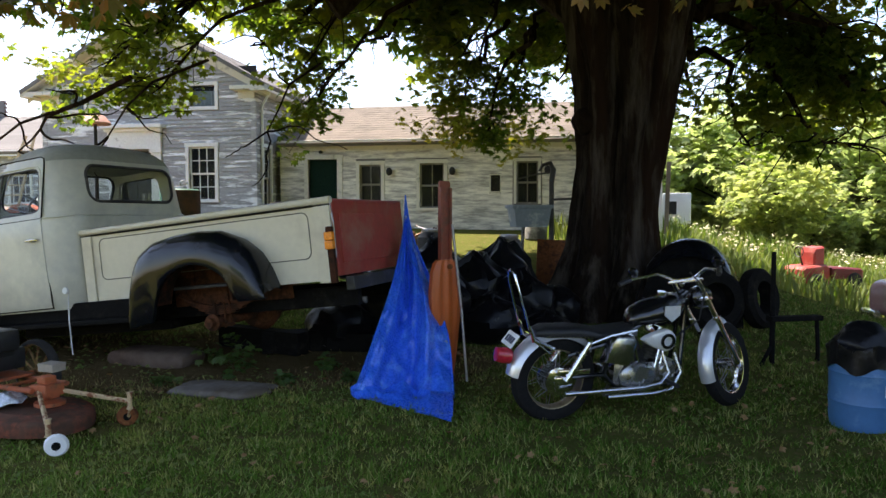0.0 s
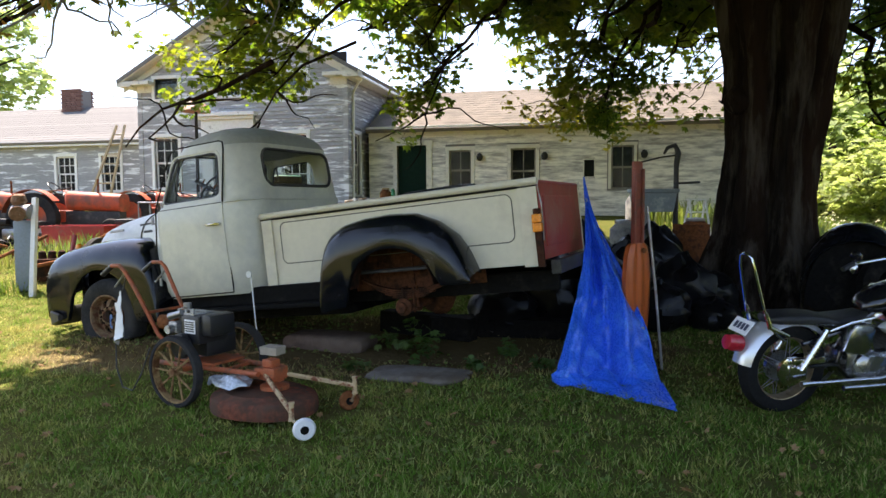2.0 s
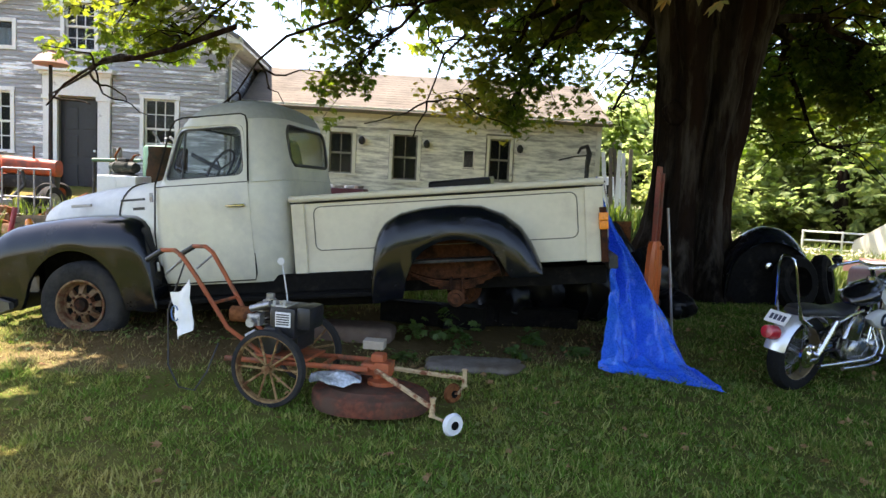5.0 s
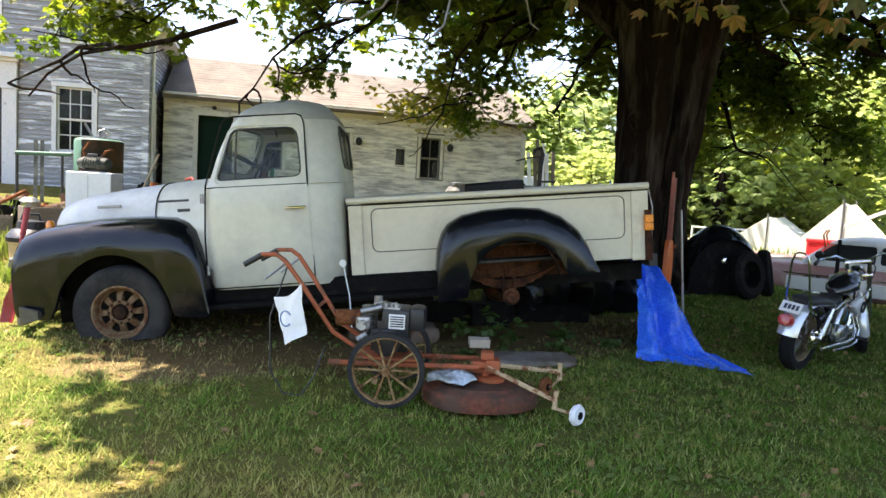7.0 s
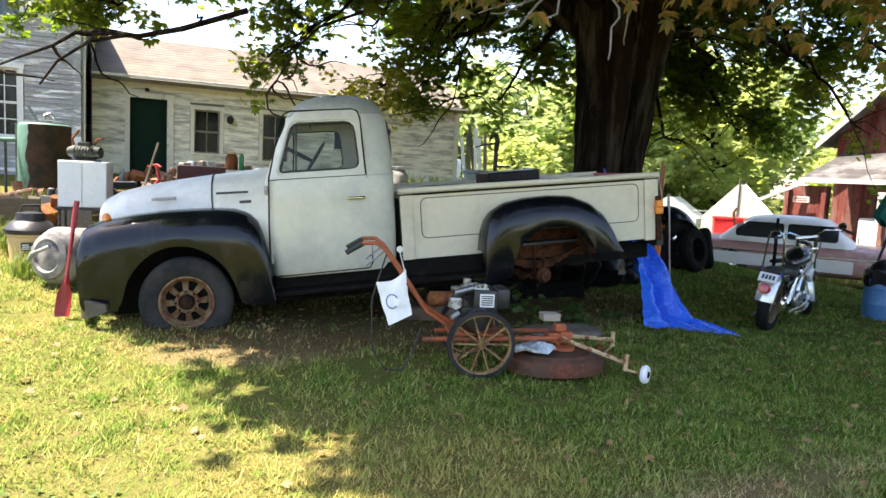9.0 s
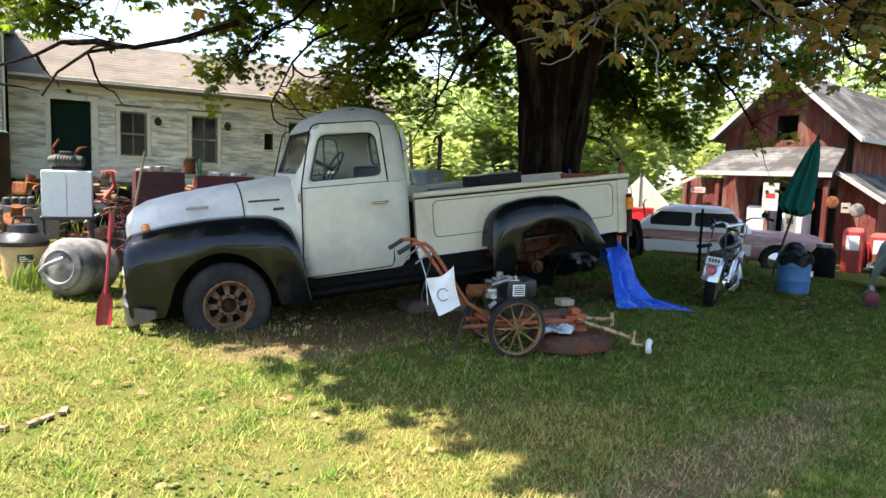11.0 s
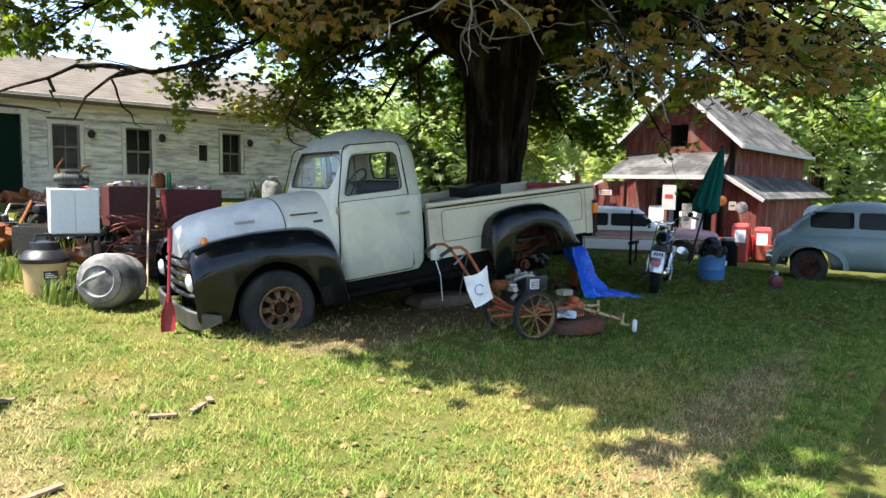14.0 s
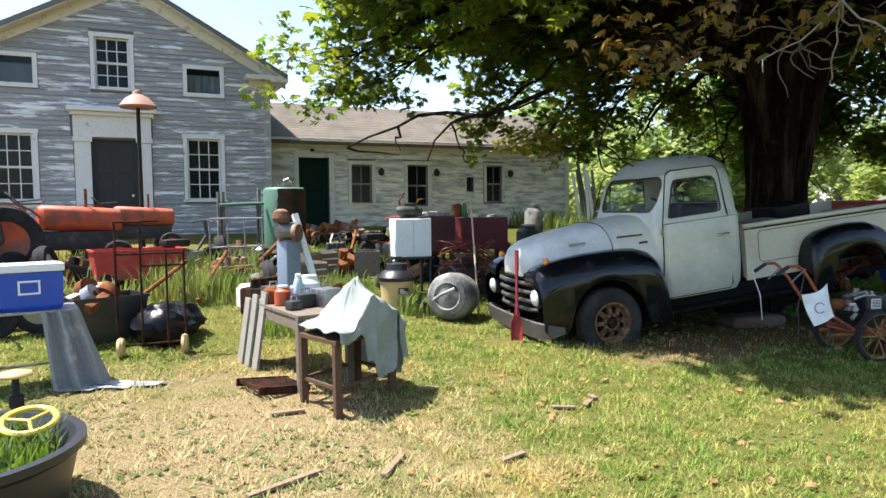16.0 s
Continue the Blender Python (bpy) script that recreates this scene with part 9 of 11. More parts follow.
    for k, (x, y) in enumerate(spots):
        q = k % 6
        x, y = x + rnd.uniform(-0.15, 0.15), y + rnd.uniform(-0.15, 0.15)
        if q == 0:
            o = thing("spare_wheel", g_at(x, y, 0.0, rnd.uniform(0, 180)), "old wheel standing in the weeds", "wheel", "old wheels")
            bm = B()
            lathe(bm, [(0.16, -0.07), (0.26, -0.08), (0.29, 0), (0.26, 0.08), (0.16, 0.07)], 26, pose(0, 0, 0.28, 78, 0, 0), close=True)
            part("tyre", bm, RUBBER, o, smooth=True)
            bm = B()
            lathe(bm, [(0.02, -0.02), (0.165, -0.05), (0.165, 0.05), (0.02, 0.03)], 20, pose(0, 0, 0.28, 78, 0, 0))
            part("rim", bm, STEEL if k % 4 else WHITE_ENAMEL, o, smooth=True)
        elif q == 1:
            jar("bucket", x, y, ground_z(x, y), 0.16, 0.34, rnd.choice([WHITE_PLASTIC, STEEL, TAN_PLASTIC]), "worn bucket standing in the weeds", "bucket")
        elif q == 2:
            o = thing("engine_block", g_at(x, y, 0, rnd.uniform(0, 90)), "greasy old engine block on the grass", "engine")
            bm = B()
            box(bm, -0.28, -0.18, 0, 0.28, 0.18, 0.34, 0.03)
            for j in range(4):
                lathe(bm, [(0.05, 0.33), (0.06, 0.34), (0.05, 0.44), (0.02, 0.46)], 12, pose(-0.2 + 0.13 * j, 0, 0))
            part("block", bm, rnd.choice([DIRTY_BLACK, DARK_RUST, DUSTY_RUST]), o, smooth=True)
            bm = B()
            tube(bm, [(-0.25, -0.2, 0.25), (0.0, -0.26, 0.3), (0.3, -0.22, 0.22), (0.42, -0.18, 0.05)], 0.03, 8)
            part("manifold", bm, RUST, o, smooth=True)
        elif q == 3:
            o = thing("pipe", g_at(x, y, 0.03, rnd.uniform(0, 180)), "rusty length of pipe in the weeds", "pipe", "old pipes")
            bm = B()
            tube(bm, [(-0.6, 0, 0), (-0.1, 0.05, 0.2), (0.5, 0.0, 0.5), (0.62, 0, 0.56)], 0.028, 9)
            part("tube", bm, RUST if k % 2 else STEEL, o, smooth=True)
        elif q == 4:
            o = thing("crate", g_at(x, y, 0, rnd.uniform(0, 90)), "weathered slatted wooden crate", "crate")
            for j in range(4):
                for sy in (-0.2, 0.2):
                    bm = B()
                    box(bm, -0.28, sy - 0.01, 0.02 + 0.1 * j, 0.28, sy + 0.01, 0.10 + 0.1 * j, 0.003)
                    part("slat", bm, OLD_WOOD, o)
            for sx in (-0.29, 0.29):
                bm = B()
                box(bm, sx - 0.01, -0.21, 0, sx + 0.01, 0.21, 0.42, 0.003)
                part("end_board", bm, OLD_WOOD, o)
        else:
            o = thing("scooter_frame", g_at(x, y, 0, rnd.uniform(-40, 40)), "stripped old motor scooter standing among scrap", "scooter")
            for dx in (-0.42, 0.42):
                bm = B()
                lathe(bm, [(0.13, -0.045), (0.20, -0.045), (0.23, 0), (0.20, 0.045), (0.13, 0.045)], 24, pose(dx, 0, 0.23, 90, 0, 0), close=True)
                lathe(bm, [(0.02, -0.03), (0.135, -0.02), (0.135, 0.02), (0.02, 0.03)], 18, pose(dx, 0, 0.23, 90, 0, 0))
                part("wheel", bm, RUBBER, o, smooth=True)
            bm = B()
            tube(bm, [(-0.42, 0, 0.24), (-0.2, 0, 0.42), (0.1, 0, 0.36), (0.32, 0, 0.62), (0.28, 0, 0.86)], 0.03, 9)
            tube(bm, [(0.24, -0.28, 0.84), (0.28, 0, 0.88), (0.24, 0.28, 0.84)], 0.014, 7)
            part("frame", bm, rnd.choice([CART_RED, DIRTY_BLACK]), o, smooth=True)
            bm = B()
            box(bm, -0.5, -0.1, 0.46, -0.05, 0.1, 0.58, 0.04)
            part("seat", bm, LEATHER, o, smooth=True)
            bm = B()
            box(bm, -0.15, -0.12, 0.16, 0.15, 0.12, 0.38, 0.04)
            part("motor", bm, STEEL, o, smooth=True)
    # weeds
    w = thing("weeds", Matrix(), "tall rank weeds growing among the scrap", "weeds", kind="stuff")
    for x, y, r, n, h in ((-8.5, 11.2, 0.8, 800, 0.45), (-7.6, 12.6, 0.7, 450, 0.4), (-6.8, 10.6, 0.6, 500, 0.3), (-7.4, 9.9, 0.4, 250, 0.25), (-10.3, 10.9, 1.0, 500, 0.3), (-6.25, 9.05, 0.3, 200, 0.28), (-5.3, 12.6, 1.2, 700, 0.35), (-9.6, 13.2, 1.4, 500, 0.35), (-8.2, 8.9, 0.4, 200, 0.18)):
        blades("weed_patch", x, y, r, None, n, h, w)


def blades(name, x, y, r, z, count, h, parent, seed=1, mat=None, wide=0.010):
    """Upright bent blades of grass in a round patch."""
    rng = np.random.default_rng(int(abs(x * 131 + y * 71)) + seed)
    a, q = rng.uniform(0, 2 * np.pi, count), r * np.sqrt(rng.random(count))
    px, py = x + q * np.cos(a), y + q * np.sin(a)
    pz = np.array([ground_z(u, v) for u, v in zip(px, py)]) if z is None else np.full(count, z)
    hh = h * rng.uniform(0.4, 1.2, count)
    d = rng.uniform(0, 2 * np.pi, count)
    bend = hh * rng.uniform(0.1, 0.6, count)
    ww = wide * rng.uniform(0.6, 1.4, count)
    base = np.stack([px, py, pz], 1)
    side = np.stack([-np.sin(d) * ww, np.cos(d) * ww, 0 * d], 1)
    lean_ = np.stack([np.cos(d) * bend, np.sin(d) * bend, hh], 1)
    mid = base + lean_ * np.array([0.35, 0.35, 0.6])
    v = np.stack([base - side, base + side, mid + side * 0.8, mid - side * 0.8, base + lean_], 1).reshape(-1, 3)
    if parent is not None:
        v = v - np.array(parent.matrix_basis.translation)
    k = np.arange(count)[:, None] * 5
    f = [tuple(t) for t in (k + np.array([0, 1, 2, 3])).tolist()] + [tuple(t) for t in (k + np.array([3, 2, 4])).tolist()]
    return cloud_part(name, v, np.array(f, dtype=object), mat or WEED, parent)


SHOVEL_RED = surface("deep_red_enamel", (0.25, 0.014, 0.018), 0.4, grain=20, vary=0.15, wear=(0.22, 0.05, 0.04), wear_scale=7, wear_at=0.62)
MOTOR_GREEN = surface("grimy_green_casting", (0.016, 0.024, 0.017), 0.7, grain=20, vary=0.3, wear=(0.09, 0.07, 0.05), wear_scale=7, wear_at=0.58)


def build_middle():
    # chalky drum lying by the bumper
    o = thing("drum", pose(-5.96, 8.64, ground_z(-6, 8.6) + 0.29, -6, 0, -50), "chalky grey steel drum lying on its side", "drum")
    bm = B()
    lathe(bm, [(0.02, -0.34), (0.13, -0.335), (0.15, -0.32), (0.17, -0.33), (0.24, -0.30), (0.285, -0.22), (0.30, -0.12), (0.30, -0.04), (0.288, -0.02), (0.30, 0.0), (0.30, 0.14), (0.288, 0.16), (0.30, 0.18), (0.295, 0.22), (0.26, 0.28), (0.24, 0.29), (0.23, 0.33), (0.17, 0.35), (0.15, 0.33), (0.02, 0.36)], 36, pose(0, 0, 0, 90, 0, 0))
    part("shell", bm, DRUM_GREY, o, smooth=True)
    bm = B()
    tube(bm, [(-0.16, -0.40, -0.05), (-0.05, -0.46, 0.02), (0.12, -0.43, 0.10)], 0.022, 8)
    part("strap", bm, DARK_CLOTH, o, smooth=True)
        # shop vacuum
    o = thing("shop_vacuum", g_at(-6.34, 9.48), "tan shop vacuum with a black lid", "vacuum cleaner")
    bm = B()
    lathe(bm, [(0.18, 0), (0.2, 0.02), (0.225, 0.34), (0.24, 0.35), (0.24, 0.37), (0.02, 0.37)], 30)
    part("tank", bm, TAN_PLASTIC, o, smooth=True)
    bm = B()
    lathe(bm, [(0.25, 0.372), (0.255, 0.42), (0.20, 0.50), (0.15, 0.52), (0.14, 0.60), (0.02, 0.62)], 28)
    tube(bm, [(-0.1, 0, 0.6), (-0.08, 0, 0.68), (0.08, 0, 0.68), (0.1, 0, 0.6)], 0.016, 7)
    part("motor_lid", bm, BLACK_PLASTIC, o, smooth=True)
    bm = B()
    box(bm, -0.1, -0.236, 0.20, 0.05, -0.222, 0.29, 0.004)
    part("label", bm, BLACK_PLASTIC, o, "dark label with unreadable print")
    for k in range(3):
        bm = B()
        box(bm, -0.085, -0.2405, 0.215 + 0.022 * k, 0.035 - 0.03 * k, -0.2365, 0.227 + 0.022 * k)
        part("print_bar", bm, WHITE_PLASTIC, o)
    # white cabinet on a dark stand
    o = thing("steel_stand", g_at(-5.74, 10.15, 0, -12), "dark low steel stand under the white cabinet", "stand")
    bm = B()
    for sx in (-0.26, 0.26):
        for sy in (-0.2, 0.2):
            rod(bm, (sx, sy, 0), (sx, sy, 0.55), 0.018)
    box(bm, -0.3, -0.24, 0.55, 0.3, 0.24, 0.58, 0.005)
    part("frame", bm, DIRTY_BLACK, o)
    z = ground_z(-5.74, 10.15) + 0.582
    o = thing("cabinet", pose(-5.74, 10.12, z, 0, 0, -16), "white enamel double-door cabinet on a stand", "cabinet")
    bm = B()
    box(bm, -0.27, -0.2, 0, 0.27, 0.2, 0.56, 0.012)
    part("body", bm, WHITE_ENAMEL, o)
    for a, b in ((-0.265, -0.004), (0.004, 0.265)):
        bm = B()
        box(bm, a, -0.218, 0.01, b, -0.202, 0.55, 0.006)
        part("door", bm, WHITE_ENAMEL, o)
    o = thing("old_motor", pose(-5.74, 10.12, z + 0.562, 0, 0, -27) @ Matrix.Diagonal((1.35, 1.0, 0.72, 1.0)), "grimy dark green electric motor standing on the cabinet", "motor")
    bm = B()
    lathe(bm, [(0.02, -0.15), (0.08, -0.145), (0.11, -0.10), (0.115, 0.08), (0.09, 0.13), (0.03, 0.14)], 24, pose(0, 0, 0.15, 0, 90, 0))
    body = part("casing", bm, MOTOR_GREEN, o, smooth=True)
    for k in range(7):
        bm = B()
        lathe(bm, [(0.112, -0.005), (0.124, -0.004), (0.124, 0.004), (0.112, 0.005)], 24, pose(-0.075 + 0.025 * k, 0, 0.15, 0, 90, 0), close=True)
        part("cooling_rib", bm, MOTOR_GREEN, body)
    bm = B()
    box(bm, -0.11, -0.09, 0, 0.11, 0.09, 0.025, 0.006)
    box(bm, -0.06, -0.04, 0.02, 0.06, 0.04, 0.08, 0.01)
    part("foot", bm, DIRTY_BLACK, o)
    bm = B()
    box(bm, -0.06, -0.06, 0.26, 0.05, 0.05, 0.32, 0.02)
    part("terminal_box", bm, DIRTY_BLACK, o, smooth=True)
    bm = B()
    tube(bm, [(-0.10, 0, 0.24), (-0.12, 0, 0.36), (-0.06, 0, 0.52)], 0.012, 7)
    part("lever", bm, RUST, o, "thin rusty lever")
    bm = B()
    tube(bm, [(0.06, 0, 0.25), (0.10, 0.02, 0.38), (0.16, 0.02, 0.40)], 0.016, 7)
    part("lever", bm, RUST, o, "thin rusty lever")
    # maroon chests with things on them
    for x, y, w, h, mat, rz in ((-2.75, 12.4, 0.95, 0.62, MAROON, -14), (-3.85, 12.5, 0.75, 0.66, MAROON_OLD, -10)):
        o = thing("tool_chest", g_at(x, y, 0, rz), "low maroon steel tool chest" if mat is MAROON else "dusty dark maroon steel chest covered with oddments", "chest")
        bm = B()
        box(bm, -w / 2, -0.25, 0.25, w / 2, 0.25, 0.25 + h, 0.01)
        part("body", bm, mat, o)
        for k in range(3):
            bm = B()
            box(bm, -w / 2 + 0.03, -0.262, 0.29 + k * h / 3.2, w / 2 - 0.03, -0.25, 0.25 + (k + 0.85) * h / 3.2, 0.004)
            part("drawer", bm, mat, o)
        for sx in (-1, 1):
            for sy in (-0.2, 0.2):
                bm = B()
                box(bm, sx * (w / 2 - 0.06) - 0.03, sy - 0.03, 0, sx * (w / 2 - 0.06) + 0.03, sy + 0.03, 0.25)
                part("leg", bm, DIRTY_BLACK, o)
        rnd = random.Random(int(w * 100))
        zt = ground_z(x, y) + 0.252 + h
        for k in range(5):
            a = x + (k - 2) * w / 5.5
            s = thing("oddment", pose(a, y + rnd.uniform(-0.12, 0.12), zt, 0, 0, rnd.uniform(0, 90)), "pale crumpled packet lying on the chest", "packet", "oddments on the chests")
            bm = B()
            box(bm, -0.08, -0.06, 0, 0.08, 0.06, rnd.uniform(0.04, 0.09), 0.015)
            for v in bm.verts:
                v.co += Vector(noise.noise_vector(v.co * 12)) * 0.02
                v.co.z = max(0, v.co.z)
            part("packet_body", bm, WHITE_PLASTIC if k % 2 else CARD, s)
    jar("bottle", -3.25, 12.25, ground_z(-3.25, 12.25) + 0.9, 0.04, 0.28, surface("green_glass", (0.02, 0.22, 0.08), 0.15), "green glass bottle on the chest", "bottle")
    jar("canister", -3.4, 12.3, ground_z(-3.4, 12.3) + 0.9, 0.10, 0.26, RUST, "rusty round canister on the chest", "canister", TAN_PLASTIC)
    # red hose coil on an engine hoist base
    o = thing("hose_coil", g_at(-4.95, 9.9, 0.0), "tangled red hose heaped over dark scrap", "hose")
    bm = B()
    pts = []
    rnd = random.Random(77)
    for k in range(260):
        a = k * 0.37
        pts.append((0.42 * math.cos(a) * (1 + 0.3 * math.sin(k * 0.23)), -0.12 + 0.28 * math.sin(a + 0.6 * math.sin(k * 0.11)), 0.48 + 0.26 * math.sin(k * 0.171) + 0.10 * math.sin(k * 0.61)))
    tube(bm, pts, 0.009, 6)
    part("hose", bm, HOSE_RED, o, smooth=True)
    bm = B()
    box(bm, -0.3, -0.25, 0, 0.3, 0.25, 0.42, 0.05)
    box(bm, -0.1, -0.12, 0.40, 0.25, 0.14, 0.62, 0.04)
    part("scrap_block", bm, DIRTY_BLACK, o, "dark engine under the hose", smooth=True)
    # wheelbarrow, black planter
    o = thing("planter_box", g_at(-5.95, 9.05, 0, 10), "long black planter with weeds", "planter")
    bm = B()
    loft(bm, [[(sx * q * 0.3, sy * q * 0.12, z) for sx, sy in ((-1, -1), (1, -1), (1, 1), (-1, 1))] for q, z in ((0.9, 0), (1, 0.16), (0.94, 0.16), (0.85, 0.1))])
    part("trough", bm, DARK_ROOM, o)
    # shovel leaning on the bumper
    o = thing("shovel", Matrix(), "red-handled snow shovel leaning on the truck's bumper", "shovel")
    a, b = Vector((-6.16, 7.14, ground_z(-6.1, 7.2) + 0.02)), Vector((-6.03, 7.29, 1.15))
    d = (b - a).normalized()
    bm = B()
    rod(bm, a.lerp(b, 0.28), a.lerp(b, 0.78), 0.016)
    part("shaft", bm, SHOVEL_RED, o)
    bm = B()
    rod(bm, a.lerp(b, 0.76), b, 0.024)
    part("grip", bm, SHOVEL_RED, o, "red grip")
    bm = B()
    secs = []
    for s, w in ((0.0, 0.058), (0.03, 0.066), (0.2, 0.066), (0.27, 0.038), (0.36, 0.02)):
        p = a.lerp(b, s)
        secs.append([p + Vector((w * u * 0.85, w * u * -0.5, 0)) + Vector((-0.03, -0.05, 0)) * (u * u - 1) * (0.5 if s < 0.25 else 0.1) for u in np.linspace(-1, 1, 9)])
    loft(bm, secs, close=False)
    solidify(bm, 0.005)
    part("blade", bm, SHOVEL_RED, o, "scuffed red blade", smooth=True)
    # long pale handle behind it
    o = thing("broom_handle", Matrix(), "pale broom handle leaning behind the truck's nose", "handle")
    bm = B()
    tube(bm, [(-5.6, 8.6, ground_z(-5.6, 8.6)), (-5.0, 9.6, 1.75)], 0.014, 7)
    part("stick", bm, WOOD_PALE, o)


build_bench()
build_bench_clutter()
build_left_yard()
build_far_yard()
build_middle()


def scrap_part(kind, x, y, h, rnd, mat, label, size):
    o = thing("scrap_part", g_at(x, y, h, rnd.uniform(0, 360), rnd.uniform(-25, 25), rnd.uniform(-25, 25)), label, "scrap", "scrap about the yard")
    bm = B()
    if kind == "casting":
        box(bm, -size, -size * 0.6, 0, size, size * 0.6, size * 0.8, size * 0.15)
        rod(bm, (-size * 1.3, 0, size * 0.4), (size * 1.3, 0, size * 0.4), size * 0.3, seg=12)
        rod(bm, (0, 0, size * 0.7), (0, 0, size * 1.3), size * 0.25, seg=12)
    elif kind == "wheel":
        lathe(bm, [(size * 0.75, -0.03), (size, -0.03), (size, 0.03), (size * 0.75, 0.03)], 26, pose(0, 0, size * 0.9, 70, 0, 0), close=True)
        for k in range(6):
            a = math.pi * k / 3
            rod(bm, Matrix.Translation((0, 0, size * 0.9)) @ Matrix.Rotation(radians(70), 4, "X") @ Vector((0, 0, 0)), Matrix.Translation((0, 0, size * 0.9)) @ Matrix.Rotation(radians(70), 4, "X") @ Vector((size * 0.8 * math.cos(a), size * 0.8 * math.sin(a), 0)), 0.012, seg=6)
    elif kind == "pipe":
        tube(bm, [(-size * 1.6, 0, 0.02), (0, 0.05, 0.1), (size * 1.2, size * 0.2, 0.25), (size * 1.5, size * 0.2, size)], 0.022, 8)
        tube(bm, [(-size, -0.1, 0.02), (size * 0.6, 0.2, 0.06), (size * 1.4, 0.25, 0.03)], 0.018, 8)
    else:
        lathe(bm, [(size * 0.35, 0), (size * 0.4, 0.02), (size * 0.4, size * 0.9), (size * 0.34, size), (size * 0.3, size * 0.97), (size * 0.3, size * 0.2), (0.01, size * 0.18)], 20)
    part(kind if kind != "wheel" else "rim", bm, mat, o, smooth=kind in ("can", "pipe"))


def build_scrap():
    rnd = random.Random(31)
    looks = [("casting", GRIME_SHADE, "grimy black iron casting among the scrap"), ("casting", RUST, "rusty iron machine casting among the scrap"), ("wheel", RUST, "rusty spoked iron wheel among the scrap"), ("pipe", STEEL, "bent steel pipes among the scrap"), ("can", WHITE_ENAMEL, "white enamelled can among the scrap"), ("casting", DUSTY_RUST, "dusty rusty machine housing among the scrap"), ("pipe", GRIME_SHADE, "bent black pipes among the scrap"), ("can", DRUM_GREY, "dull grey metal can among the scrap"), ("casting", DIRTY_BLACK, "dusty dark engine part among the scrap")]
    k = 0
    for x0, x1, y0, y1, n in ((-10.9, -8.4, 12.3, 13.4, 22), (-8.3, -6.2, 11.6, 14.0, 22), (-12.8, -10.6, 10.0, 13.0, 14), (-6.0, -4.2, 10.6, 13.2, 18), (-7.9, -6.9, 9.6, 11.2, 8), (-4.6, -1.5, 9.6, 12.5, 8), (-5.4, -0.5, 14.6, 16.8, 34), (-4.6, -2.2, 12.8, 14.2, 12)):
        for _ in range(n):
            kind, mat, label = looks[(k * 7 + k // 5) % len(looks)]
            k += 1
            scrap_part(kind, rnd.uniform(x0, x1), rnd.uniform(y0, y1), 0.03, rnd, mat, label, rnd.uniform(0.14, 0.32))


build_scrap()

# ---- the barn side: red barn, two old cars, trailer, tents and scrap ----
BARN_RED = surface("faded_barn_red", (0.15, 0.045, 0.036), 0.9, grain=20, vary=0.25, wear=(0.21, 0.13, 0.10), wear_scale=3, wear_at=0.57, wear_edge=0.1, stretch=(1, 1, 0.3), place=True, random_by=0.18, bump=0.3)
BARN_TRIM = surface("chalky_white_trim", (0.475, 0.461, 0.432), 0.8, wear=(0.4, 0.37, 0.33), wear_scale=6, wear_at=0.6)
CAR_PINK = surface("faded_pink_paint", (0.42, 0.22, 0.20), 0.35, grain=16, vary=0.06, coat=0.3, wear=(0.5, 0.34, 0.3), wear_scale=3, wear_at=0.6)
CAR_WHITE = surface("old_white_paint", (0.72, 0.70, 0.66), 0.4, grain=16, vary=0.05, coat=0.2)
CAR_TEAL = surface("grey_teal_paint", (0.15, 0.20, 0.20), 0.4, grain=16, vary=0.06, coat=0.25, wear=(0.18, 0.23, 0.24), wear_scale=3, wear_at=0.58)
BARN_ROOF = surface("weathered_grey_roofing", (0.062, 0.060, 0.056), 0.9, grain=50, vary=0.25, wear=(0.17, 0.16, 0.15), wear_scale=1.2, wear_at=0.55, wear_edge=0.1, place=True, bump=0.4, random_by=0.12)
BARN_ROOF.node_tree.nodes["Principled BSDF"].inputs["Specular IOR Level"].default_value = 0.05
TENT = surface("pale_tent_cloth", (0.76, 0.72, 0.60), 0.9, grain=30, vary=0.05)
SAFETY_RED = surface("bright_red_plastic", (0.62, 0.02, 0.02), 0.4)


def board_wall(parent, m, width, z0, top, mat, w=0.19, holes=()):
    """Upright boards side by side; top(x) gives each one's height."""
    me = bpy.data.meshes.new("board")
    bm = B()
    box(bm, 0, -0.02, 0, 1, 0.0, 1)
    bm.to_mesh(me)
    bm.free()
    me.materials.append(mat)
    rnd = random.Random(int(width * 10))
    n = int(width / w)
    for k in range(n):
        x = k * w
        h = top(x + w / 2) - z0
        spans = minus(0, h, [(b - z0, d - z0) for a, b, c, d in holes if a < x + w * 0.6 and c > x + w * 0.4])
        for lo, hi in spans:
            o = new("board", me)
            o.parent = parent
            o.matrix_basis = m @ Matrix.Translation((x, rnd.uniform(-0.006, 0.006), z0 + lo)) @ Matrix.Diagonal((w * 0.96, 1, hi - lo, 1))


